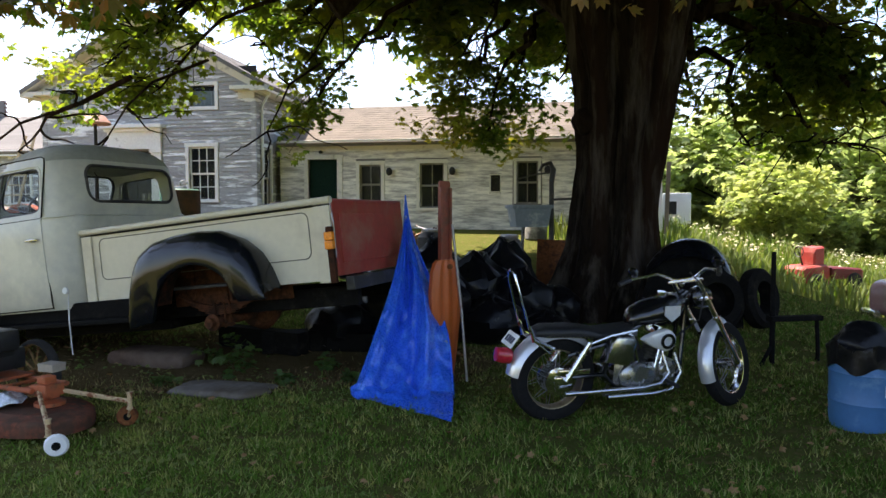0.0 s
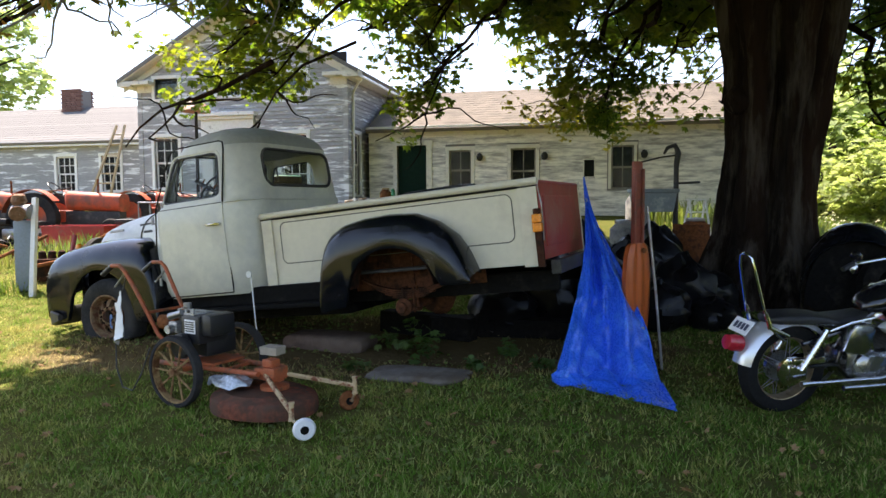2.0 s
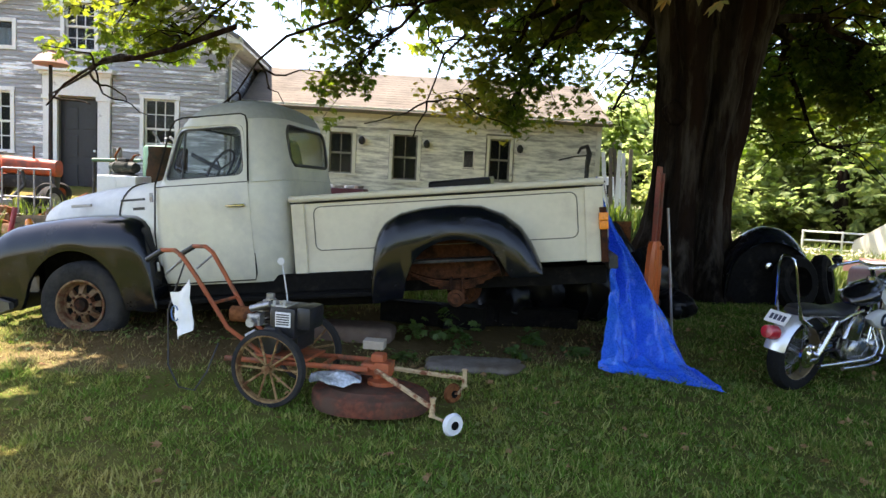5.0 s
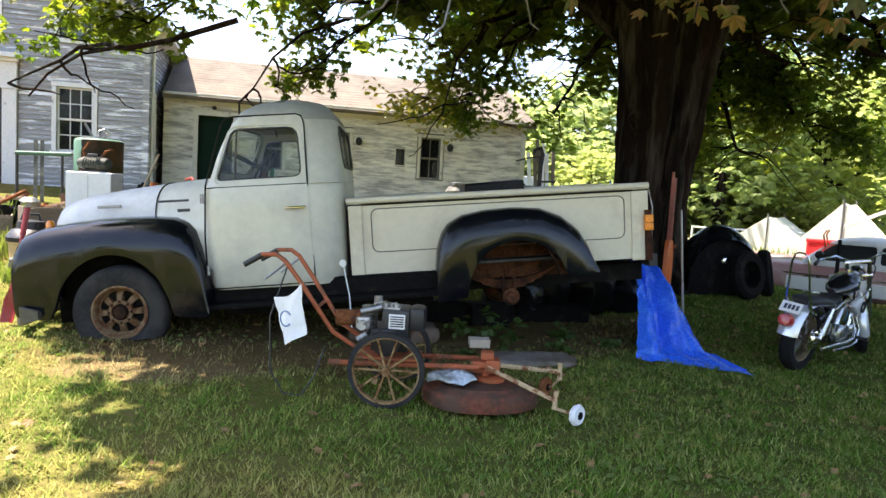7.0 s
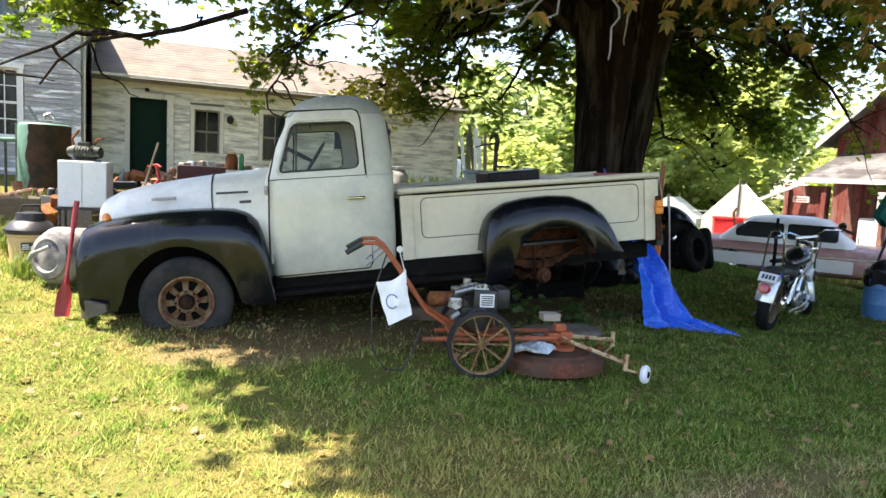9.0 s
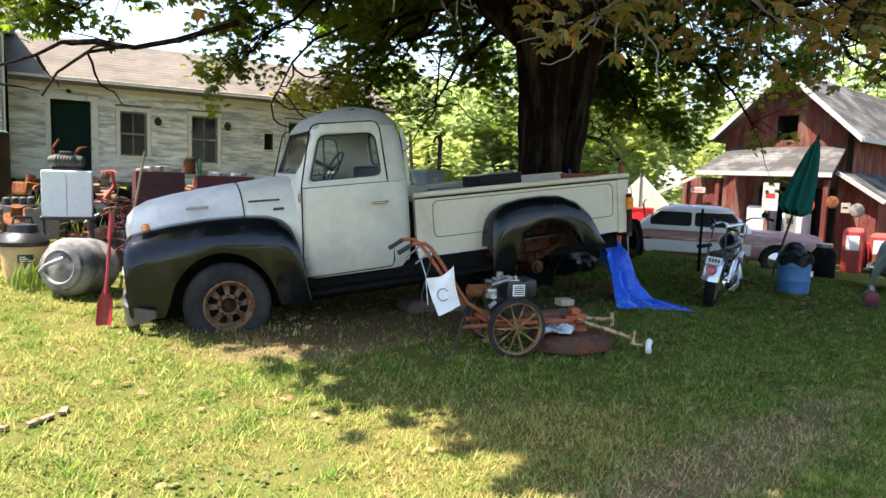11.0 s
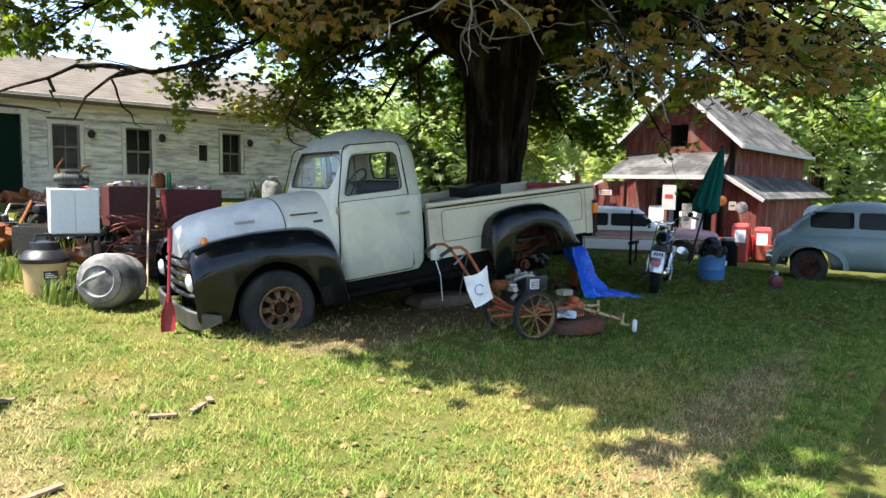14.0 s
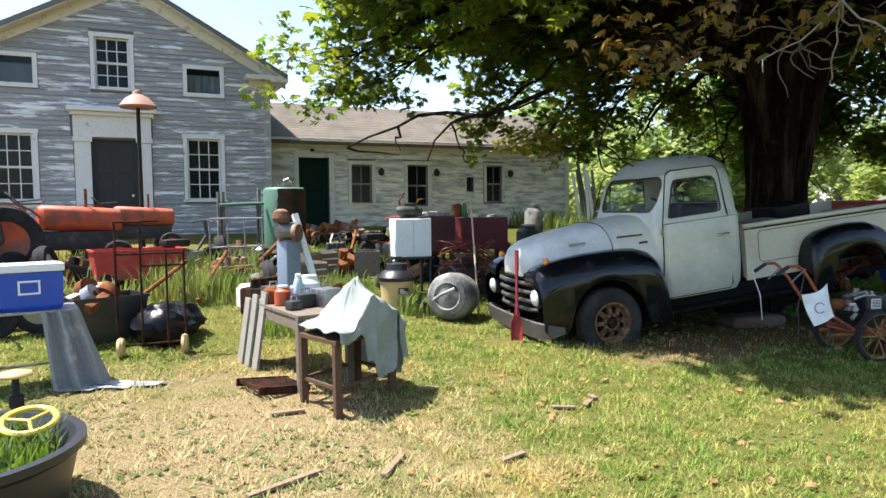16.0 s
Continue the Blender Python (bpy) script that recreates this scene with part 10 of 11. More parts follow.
def build_barn():
    b = thing("barn", Matrix(), "faded red board barn with white-trimmed gable and lean-tos", "barn")
    X0, X1, Y0, Y1, ZB, ZE, ZP = 12.7, 22.4, 7.45, 11.0, -0.5, 3.22, 4.85
    mid = (Y0 + Y1) / 2
    # solid core coloured near black, for the barn's unlit inside
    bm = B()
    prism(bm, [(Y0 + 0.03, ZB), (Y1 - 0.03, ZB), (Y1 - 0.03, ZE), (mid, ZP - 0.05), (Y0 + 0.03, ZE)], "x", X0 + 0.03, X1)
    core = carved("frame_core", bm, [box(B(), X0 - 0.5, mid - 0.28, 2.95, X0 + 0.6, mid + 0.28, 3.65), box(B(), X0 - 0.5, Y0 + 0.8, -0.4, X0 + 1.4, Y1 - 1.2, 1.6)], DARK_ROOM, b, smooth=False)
    front = new("wall")
    front.parent = b
    board_wall(front, pose(X0, Y1, 0, 0, 0, -90), Y1 - Y0, ZB, lambda s: ZE + (ZP - ZE) * (1 - abs(s - (Y1 - Y0) / 2) / ((Y1 - Y0) / 2)), BARN_RED, holes=[((Y1 - Y0) / 2 - 0.28, 2.95, (Y1 - Y0) / 2 + 0.28, 3.65), (1.2, -0.4, 3.2, 1.6)])
    side = new("wall")
    side.parent = b
    board_wall(side, pose(X0, Y0, 0, 0, 0, 0), X1 - X0, ZB, lambda s: ZE, BARN_RED)
    k = (ZP - ZE) / (mid - Y0)
    for s, e in ((-1, Y0), (1, Y1)):
        y0, z0 = e + s * 0.35, ZE - 0.35 * k + 0.05
        roof_slab("roof", b, BARN_ROOF, ((X0 - 0.45, y0, z0), (X1 + 0.3, y0, z0)), ((X0 - 0.45, mid, ZP + 0.05), (X1 + 0.3, mid, ZP + 0.05)), 0.06)
        bm = B()
        prism(bm, [(y0, z0 + 0.03), (mid, ZP + 0.08), (mid, ZP - 0.10), (y0, z0 - 0.13)], "x", X0 - 0.49, X0 - 0.455)
        part("rake_board", bm, BARN_TRIM, b)
    bm = B()
    box(bm, X0 - 0.45, Y0 - 0.39, ZE - 0.35 * k - 0.06, X1 + 0.3, Y0 - 0.35, ZE - 0.35 * k + 0.07)
    part("eave_board", bm, BARN_TRIM, b)
    # porch before the front
    roof_slab("porch_roof", b, BARN_ROOF, ((X0 - 1.6, Y0 - 0.1, 1.98), (X0 - 1.6, Y1 + 0.05, 1.98)), ((X0, Y0 + 0.15, 2.75), (X0, Y1 - 0.2, 2.75)), 0.05)
    bm = B()
    box(bm, X0 - 1.64, Y0 - 0.1, 1.88, X0 - 1.605, Y1 + 0.05, 2.0)
    part("porch_fascia", bm, BARN_TRIM, b)
    for s in (Y1 + 0.05,):
        bm = B()
        tube(bm, [(X0 - 1.6, s, 1.82), (X0 - 2.2, s + 1.1, 1.2)], 0.06, 4)
        part("porch_brace", bm, BARN_TRIM, b)
    for y in (Y0 + 0.05, Y0 + 1.5, Y1 - 0.6, Y1 + 0.4):
        bm = B()
        box(bm, X0 - 1.55, y - 0.06, -0.5, X0 - 1.43, y + 0.06, 1.80)
        part("porch_post", bm, BARN_RED, b)
    porch = new("wall")
    porch.parent = b
    board_wall(porch, pose(X0 - 1.42, Y1 + 0.42, 0, 0, 0, -90), 1.3, ZB, lambda s: 1.8, BARN_RED)
    # lean-to along the side
    roof_slab("lean_to_roof", b, BARN_ROOF, ((X0 - 1.0, Y0 - 1.15, 1.32), (X1, Y0 - 1.15, 1.32)), ((X0 - 1.0, Y0, 2.05), (X1, Y0, 2.05)), 0.05)
    bm = B()
    tube(bm, [(X0 - 1.02, Y0, 2.02), (X0 - 1.02, Y0 - 1.17, 1.28)], 0.06, 4)
    part("lean_to_rake", bm, BARN_TRIM, b)
    lean_wall = new("wall")
    lean_wall.parent = b
    board_wall(lean_wall, pose(X0 - 0.8, Y0 - 0.95, 0, 0, 0, 0), 7.5, ZB, lambda s: 1.32, BARN_RED)
    board_wall(lean_wall, pose(X0 - 0.8, Y0, 0, 0, 0, -90), 0.95, ZB, lambda s: 1.9 - 0.5 * s, BARN_RED)
    # white doors, fridge and signs on the porch
    for y, w, h, label in ((9.3, 0.6, 1.5, "white enamel refrigerator on the barn porch"), (8.35, 0.55, 1.35, "white enamel refrigerator on the barn porch")):
        o = thing("refrigerator", pose(X0 - 1.0, y, -0.45), label, "refrigerator", "porch refrigerators")
        bm = B()
        box(bm, -0.3, -w / 2, 0, 0.3, w / 2, h, 0.04)
        part("body", bm, WHITE_ENAMEL, o, smooth=True)
        bm = B()
        box(bm, -0.325, -w / 2 + 0.02, 0.06, -0.305, w / 2 - 0.02, h * 0.95, 0.01)
        d = part("door", bm, WHITE_ENAMEL, o)
        bm = B()
        rod(bm, (-0.34, w / 2 - 0.08, 0.7), (-0.34, w / 2 - 0.08, 1.0), 0.012)
        part("handle", bm, CHROME, d)
    for y, z, r, mat in ((7.9, 1.15, 0.2, CART_RED),):
        o = thing("round_sign", pose(X0 - 1.62, y, z, 0, 90, 0), "round red sign on the barn porch", "sign")
        bm = B()
        lathe(bm, [(0.02, -0.01), (r, -0.01), (r, 0.01), (0.02, 0.01)], 26)
        part("plate", bm, mat, o)
    for y, z, w, h in ((10.95, 1.35, 0.45, 0.16), (8.9, 1.0, 0.12, 0.6)):
        o = thing("sign", pose(X0 - 1.60, y, z), "small white painted sign with unreadable lettering", "sign")
        bm = B()
        box(bm, -0.01, -w / 2, 0, 0.01, w / 2, h, 0.003)
        s = part("plate", bm, BARN_TRIM, o)
        for k in range(2):
            bm = B()
            box(bm, -0.0145, -w * 0.38, h * (0.25 + 0.35 * k), -0.0105, w * 0.38, h * (0.38 + 0.35 * k))
            part("letter_bar", bm, CART_RED, s)
    # plaques, a poster and a pale door leaf on the boards
    for y, z, w, h, mat, label in ((8.81, 0.95, 0.42, 0.75, BARN_TRIM, "white poster board with a red print on the porch"), (6.95, 1.0, 0.2, 0.25, CARD, "small tan plaque on the barn boards"), (8.25, 0.2, 0.3, 0.95, DRUM_GREY, "grey door leaf standing on the porch")):
        o = thing("panel", pose(X0 - 1.68, y, z), label, "panel")
        bm = B()
        box(bm, -0.015, -w / 2, 0, 0.015, w / 2, h, 0.004)
        q = part("board", bm, mat, o)
        bm = B()
        box(bm, -0.0195, -w * 0.3, h * 0.45, -0.0155, w * 0.3, h * 0.62)
        part("print_bar", bm, CART_RED if mat is BARN_TRIM else DIRTY_BLACK, q)
    for y, z, r, mat in ((7.27, 1.25, 0.16, RUST), (6.69, 1.08, 0.17, DRUM_GREY)):
        o = thing("round_plaque", pose(X0 - 1.68, y, z, 0, 90, 0), "round metal plaque on the barn boards", "plaque")
        bm = B()
        lathe(bm, [(0.02, -0.012), (r * 0.85, -0.012), (r, 0.0), (r * 0.85, 0.012), (0.02, 0.012)], 24)
        part("plate", bm, mat, o, smooth=True)
    # old red fuel pumps beside the porch
    for x, y, h in ((10.6, 6.55, 1.15), (10.9, 6.05, 1.05)):
        o = thing("fuel_pump", pose(x, y, -0.5, 0, 0, 8), "old red fuel pump with a white face panel", "fuel pump", "fuel pumps by the barn")
        bm = B()
        box(bm, -0.2, -0.24, 0.0, 0.2, 0.24, 0.07, 0.01)
        part("base", bm, DIRTY_BLACK, o)
        bm = B()
        loft(bm, [[(q * a, w * b, z) for a, b in ((-1, -1), (1, -1), (1, 1), (-1, 1))] for q, w, z in ((0.17, 0.21, 0.07), (0.18, 0.22, 0.12), (0.18, 0.22, h - 0.08), (0.15, 0.19, h), (0.08, 0.12, h + 0.02))])
        q = part("body", bm, RED_FADED, o, smooth=False)
        bm = B()
        box(bm, -0.196, -0.14, h * 0.55, -0.184, 0.14, h * 0.85, 0.004)
        part("face_panel", bm, WHITE_ENAMEL, q, "white face panel")
        bm = B()
        tube(bm, [(0.0, -0.23, h * 0.75), (-0.05, -0.30, h * 0.5), (-0.02, -0.30, 0.25), (0.0, -0.25, h * 0.6)], 0.018, 7)
        part("hose", bm, BLACK_PLASTIC, q, smooth=True)
    # a dark drum and a small maroon pump on the grass before the barn
    o = jar("drum", 5.25, 5.35, ground_z(5.25, 5.35), 0.20, 0.55, GRIME_SHADE, "black steel drum with worn bands on the grass", "drum", STEEL)
    o = thing("water_pump", g_at(2.62, 3.80, 0, 25), "small maroon cast pump on the grass", "pump")
    bm = B()
    lathe(bm, [(0.02, -0.14), (0.085, -0.13), (0.10, -0.05), (0.10, 0.05), (0.085, 0.13), (0.02, 0.14)], 20, pose(0, 0, 0.13, 0, 90, 0))
    c = part("casing", bm, MAROON, o, smooth=True)
    bm = B()
    box(bm, -0.12, -0.08, 0, 0.12, 0.08, 0.035, 0.006)
    part("foot", bm, DIRTY_BLACK, o)
    bm = B()
    lathe(bm, [(0.02, 0), (0.045, 0.01), (0.045, 0.08), (0.03, 0.09)], 14, pose(0.03, 0, 0.2))
    part("outlet", bm, STEEL, c, smooth=True)
    for x, y, w, h, mat in ((11.2, 6.6, 0.5, 0.7, SAFETY_RED), (11.0, 7.4, 0.45, 0.6, CART_RED), (10.8, 5.9, 0.6, 0.5, TRACTOR_ORANGE), (11.4, 8.6, 0.4, 0.5, DIRTY_BLACK)):
        o = thing("machine_cabinet", g_at(x, y, 0, 20), "red machine cabinet standing by the barn", "machine")
        bm = B()
        box(bm, -0.25, -w / 2, 0.08, 0.25, w / 2, h, 0.02)
        part("body", bm, mat, o)
        for sy in (-1, 1):
            bm = B()
            lathe(bm, [(0.02, -0.03), (0.10, -0.03), (0.10, 0.03), (0.02, 0.03)], 16, pose(0, sy * w * 0.45, 0.10, 90, 0, 0))
            part("wheel", bm, RUBBER, o)


def car(name, m, label, paint, low, green, wheels, roof_paint, R=0.33, flash=None, hub=None, pontoon=False):
    """An old car: a lower body of sections along x (nose at +x), a glasshouse of slices, wheels and bright parts."""
    c = thing(name, m, label, "car")
    bm = B()
    secs = []
    for x, hw, z0, z1 in low:
        secs.append([(x, hw * math.copysign(abs(math.cos(a)) ** 0.45, math.cos(a)), (z0 + z1) / 2 + (z1 - z0) / 2 * math.copysign(abs(math.sin(a)) ** 0.5, math.sin(a))) for a in np.linspace(0, 2 * math.pi, 28, endpoint=False)])
    loft(bm, secs)
    cuts = []
    for x in wheels:
        k = B()
        rod(k, (x, -1.2, R), (x, 1.2, R), R + 0.05, seg=24)
        cuts.append(k)
    carved("body", bm, cuts, paint, c)

    def slices(inset):
        s = []
        for z, x0, x1, hw in green:
            r = min(0.25, hw * 0.5)
            pts = []
            for cx, cy, a in ((x1 - inset - r, hw - inset - r, 0), (x0 + inset + r, hw - inset - r, 90), (x0 + inset + r, -hw + inset + r, 180), (x1 - inset - r, -hw + inset + r, 270)):
                pts += [(cx + r * math.cos(radians(a + 18 * k)), cy + r * math.sin(radians(a + 18 * k)), z) for k in range(6)]
            s.append(pts)
        return s
    zs = [g[0] for g in green]
    x0, x1 = [float(np.interp(zs[2], zs, [g[i] for g in green])) for i in (1, 2)]
    za, zb = zs[1] + 0.03, zs[-3] - 0.02
    cuts = [loft(B(), slices(0.05)[:-2])]
    span = x1 - x0 - 0.3
    for k in range(2):
        a = x0 + 0.18 + k * span / 2
        cuts.append(prism(B(), rounded(a, za, a + span / 2 - 0.07, zb, 0.06), "y", -1.5, 1.5))
    hw = green[2][3] - 0.16
    cuts.append(prism(B(), rounded(-hw, za, hw, zb, 0.07), "x", x1 - 0.45, x1 + 1.0))
    cuts.append(prism(B(), rounded(-hw * 0.75, za + 0.02, hw * 0.75, zb - 0.02, 0.07), "x", x0 - 1.0, x0 + 0.35))
    carved("roof", loft(B(), slices(0)), cuts, roof_paint, c)
    bm = B()
    loft(bm, slices(0.03)[1:-2])
    part("glasshouse", bm, CAR_GLASS, c, "dusty car windows", smooth=True).visible_shadow = False
    # added dark block that fills the windows with painted shade
    bm = B()
    loft(bm, [[(q[0], q[1], q[2] - 0.02) for q in sec] for sec in slices(0.09)[:4]])
    part("unlit_filler", bm, DARK_ROOM, c, "near-black block standing in for the unlit inside of the car")
    bm = B()
    box(bm, x0 + 0.3, -hw, zs[0] - 0.2, x1 - 0.5, hw, zs[0] + 0.12, 0.08)
    for x in (x0 + 0.45, (x0 + x1) / 2 + 0.1):
        box(bm, x, -hw, zs[0] - 0.1, x + 0.16, hw, zs[0] + 0.34, 0.06)
    part("seat", bm, SEAT, c, smooth=True)
    for x in wheels:
        for s in (-1, 1):
            w = new("wheel")
            w.parent = c
            w.matrix_basis = pose(x, s * (low[3][1] - 0.12), R, 0, 0, 0 if s < 0 else 180)
            bm = B()
            lathe(bm, [(0.19, -0.08), (0.28, -0.085), (R, -0.04), (R, 0.04), (0.28, 0.085), (0.19, 0.08)], 30, Matrix.Rotation(radians(-90), 4, "X"), close=True)
            part("tyre", bm, RUBBER, w, smooth=True)
            bm = B()
            lathe(bm, [(0.02, -0.10), (0.10, -0.085), (0.19, -0.07), (0.195, 0.02), (0.02, 0.03)], 24, Matrix.Rotation(radians(-90), 4, "X"))
            part("hubcap", bm, hub or CHROME, w, smooth=True)
    nose, tail = low[-1][0], low[0][0]
    for x, s in ((nose, 1), (tail, -1)):
        bm = B()
        w = low[3][1]
        tube(bm, [(x - s * 0.25, -w - 0.02, 0.42), (x + s * 0.05, -w * 0.85, 0.42), (x + s * 0.09, 0, 0.42), (x + s * 0.05, w * 0.85, 0.42), (x - s * 0.25, w + 0.02, 0.42)], 0.06, 8)
        part("bumper", bm, CHROME, c, smooth=True)
    for s in (-1, 1):
        bm = B()
        lathe(bm, [(0.02, 0.05), (0.09, 0.03), (0.105, -0.02), (0.1, -0.1)], 20, pose(nose - 0.06, s * low[3][1] * 0.74, 0.66, 0, 90, 0))
        part("headlight", bm, LENS, c, smooth=True)
        if flash:
            bm = B()
            y = low[3][1] + 0.004
            box(bm, flash[0], min(s * y, s * (y - 0.03)), flash[2], flash[1], max(s * y, s * (y - 0.03)), flash[3], 0.01)
            part("side_panel", bm, CAR_WHITE, c, "white lower side panel")
        if pontoon:
            # rounded wings that stand out from the body over the wheels
            for x, back in ((wheels[0], 0.62), (wheels[1], 0.58)):
                b = B()
                secs = []
                for k in range(17):
                    a = math.pi * k / 16
                    px, pz = x - back * math.cos(a), R - 0.02 + (0.50 + 0.04 * math.sin(2 * a)) * math.sin(a) ** 0.8
                    secs.append([(px + (x - px) * 0.16 * u * u, s * (low[3][1] - 0.10 + 0.19 * u), R - 0.02 + (pz - R + 0.02) * (1 - 0.22 * u ** 4)) for u in np.linspace(0, 1, 7)])
                loft(b, secs, close=False)
                solidify(b, 0.012 * s)
                part("wing", b, paint, c, smooth=True)
            continue
        bm = B()
        box(bm, tail + 0.5, min(s * low[3][1], s * (low[3][1] + 0.02)), 0.70, nose - 0.4, max(s * low[3][1], s * (low[3][1] + 0.02)), 0.725, 0.004)
        part("trim_strip", bm, CHROME, c)
    return c


def build_cars():
    z = -0.42
    car("station_wagon", pose(8.2, 9.0, z, 0, 0, -63), "faded pink and white station wagon parked on grass", CAR_PINK,
        [(-2.45, 0.6, 0.45, 0.85), (-2.4, 0.80, 0.36, 0.93), (-1.8, 0.88, 0.28, 0.97), (0.0, 0.90, 0.26, 0.97), (1.2, 0.89, 0.27, 0.96), (2.0, 0.86, 0.30, 0.93), (2.35, 0.78, 0.36, 0.88), (2.42, 0.6, 0.45, 0.8)],
        [(0.90, -1.75, 0.95, 0.84), (0.98, -1.70, 0.90, 0.82), (1.12, -1.55, 0.78, 0.78), (1.36, -1.25, 0.52, 0.72), (1.44, -1.1, 0.40, 0.66), (1.49, -0.8, 0.15, 0.5)],
        (-1.45, 1.45), CAR_WHITE, flash=(-1.9, 0.9, 0.40, 0.66))
    car("sedan", pose(5.02, 2.72, -0.06, 0, 0, -78), "grey-teal rounded vintage sedan parked on the grass", CAR_TEAL,
        [(-1.66, 0.40, 0.38, 0.66), (-1.61, 0.60, 0.31, 0.82), (-1.36, 0.73, 0.26, 0.98), (-0.6, 0.76, 0.24, 0.98), (0.6, 0.76, 0.24, 0.97), (1.2, 0.72, 0.28, 0.92), (1.7, 0.6, 0.34, 0.84), (1.85, 0.35, 0.42, 0.72)],
        [(0.86, -1.44, 0.72, 0.70), (0.98, -1.37, 0.66, 0.67), (1.12, -1.25, 0.55, 0.63), (1.32, -1.00, 0.36, 0.57), (1.42, -0.80, 0.22, 0.50), (1.48, -0.48, 0.05, 0.36)],
        (-1.05, 1.15), CAR_TEAL, R=0.31, hub=DARK_RUST, pontoon=True)
    # white disc behind the sedan
    o = thing("round_sign", pose(6.06, 3.9, ground_z(6.06, 3.9), 0, 0, 12), "white disc with a dark ring on a post", "sign")
    bm = B()
    rod(bm, (0.05, 0, 0), (0.05, 0, 1.3), 0.025)
    part("post", bm, STEEL, o)
    bm = B()
    lathe(bm, [(0.02, -0.015), (0.22, -0.015), (0.23, 0), (0.22, 0.015), (0.02, 0.015)], 34, pose(0, 0, 1.25, 0, 90, 0))
    part("disc", bm, WHITE_ENAMEL, o, smooth=True)
    bm = B()
    lathe(bm, [(0.06, -0.006), (0.10, -0.006), (0.10, 0.006), (0.06, 0.006)], 26, pose(-0.02, 0, 1.25, 0, 90, 0), close=True)
    part("ring", bm, DARK_ROOM, o)
    # flat trailer with a red box and a hand truck
    o = thing("trailer", g_at(10.3, 12.6, 0, -55), "low faded pink flatbed trailer", "trailer")
    bm = B()
    for k in range(6):
        box(bm, -1.6, -0.7 + 0.235 * k, 0.62, 1.6, -0.475 + 0.235 * k, 0.68, 0.004)
    part("deck", bm, CAR_WHITE, o)
    bm = B()
    box(bm, -1.62, -0.73, 0.5, 1.62, -0.705, 0.74, 0.005)
    box(bm, -1.62, 0.72, 0.5, 1.62, 0.745, 0.74, 0.005)
    part("side_rail", bm, CAR_PINK, o)
    for s in (-1, 1):
        bm = B()
        lathe(bm, [(0.05, -0.08), (0.26, -0.08), (0.30, 0), (0.26, 0.08), (0.05, 0.08)], 26, pose(0.1, s * 0.82, 0.30, 90, 0, 0))
        part("wheel", bm, RUBBER, o, smooth=True)
    zt = ground_z(10.3, 12.6) + 0.68
    o = thing("storage_box", pose(10.4, 12.5, zt, 0, 0, -50), "bright red plastic box on the trailer", "box")
    bm = B()
    box(bm, -0.44, -0.34, 0, 0.44, 0.34, 0.46, 0.03)
    part("body", bm, SAFETY_RED, o, smooth=True)
    bm = B()
    box(bm, -0.46, -0.36, 0.462, 0.46, 0.36, 0.54, 0.02)
    part("lid", bm, SAFETY_RED, o, smooth=True)
    o = thing("hand_truck", g_at(8.9, 11.0, 0, -60, 0, -12), "rusty hand truck standing upright", "hand truck")
    for y in (-0.2, 0.2):
        bm = B()
        tube(bm, [(0, y, 0.1), (0, y, 1.45), (0.08, y * 0.8, 1.55)], 0.018, 7)
        part("rail", bm, RUST, o)
        bm = B()
        lathe(bm, [(0.02, -0.03), (0.10, -0.03), (0.12, 0), (0.10, 0.03), (0.02, 0.03)], 18, pose(0.08, y * 1.3, 0.12, 90, 0, 0))
        part("wheel", bm, RUBBER, o, smooth=True)
    for z in (0.4, 0.75, 1.1):
        bm = B()
        rod(bm, (0, -0.2, z), (0, 0.2, z), 0.012)
        part("cross_bar", bm, RUST, o)
    bm = B()
    box(bm, -0.22, -0.22, 0.02, 0.02, 0.22, 0.035)
    part("toe_plate", bm, RUST, o)
    # tents
    for x, y, r, h, k in ((13.9, 14.6, 1.08, 2.2, 0), (16.5, 19.5, 1.15, 1.6, 1), (19.0, 21.5, 1.05, 1.5, 1)):
        o = thing("tent", g_at(x, y, 0, 30), "faded cream ridge tent behind the parked cars", "tent", "cream tents")
        bm = B()
        loft(bm, [[(sx * r * 1.2, -r, 0), (sx * r * 1.2, -r * 0.96, h * 0.5), (sx * r * 1.2, 0, h), (sx * r * 1.2, r * 0.96, h * 0.5), (sx * r * 1.2, r, 0)] for sx in np.linspace(-1, 1, 7)])
        for v in bm.verts:
            v.co.z -= 0.05 * (1 - abs(v.co.x) / (r * 1.2)) * (v.co.z > 0.1)
        part("cloth", bm, TENT, o)
        for sx in (-1, 1):
            bm = B()
            rod(bm, (sx * r * 1.2, 0, 0), (sx * r * 1.2, 0, h + 0.1), 0.03)
            part("pole", bm, STEEL, o)


TUB_BLUE = surface("grey_blue_enamel", (0.22, 0.27, 0.30), 0.5, grain=20, vary=0.1, wear=(0.45, 0.47, 0.46), wear_scale=4, wear_at=0.6)


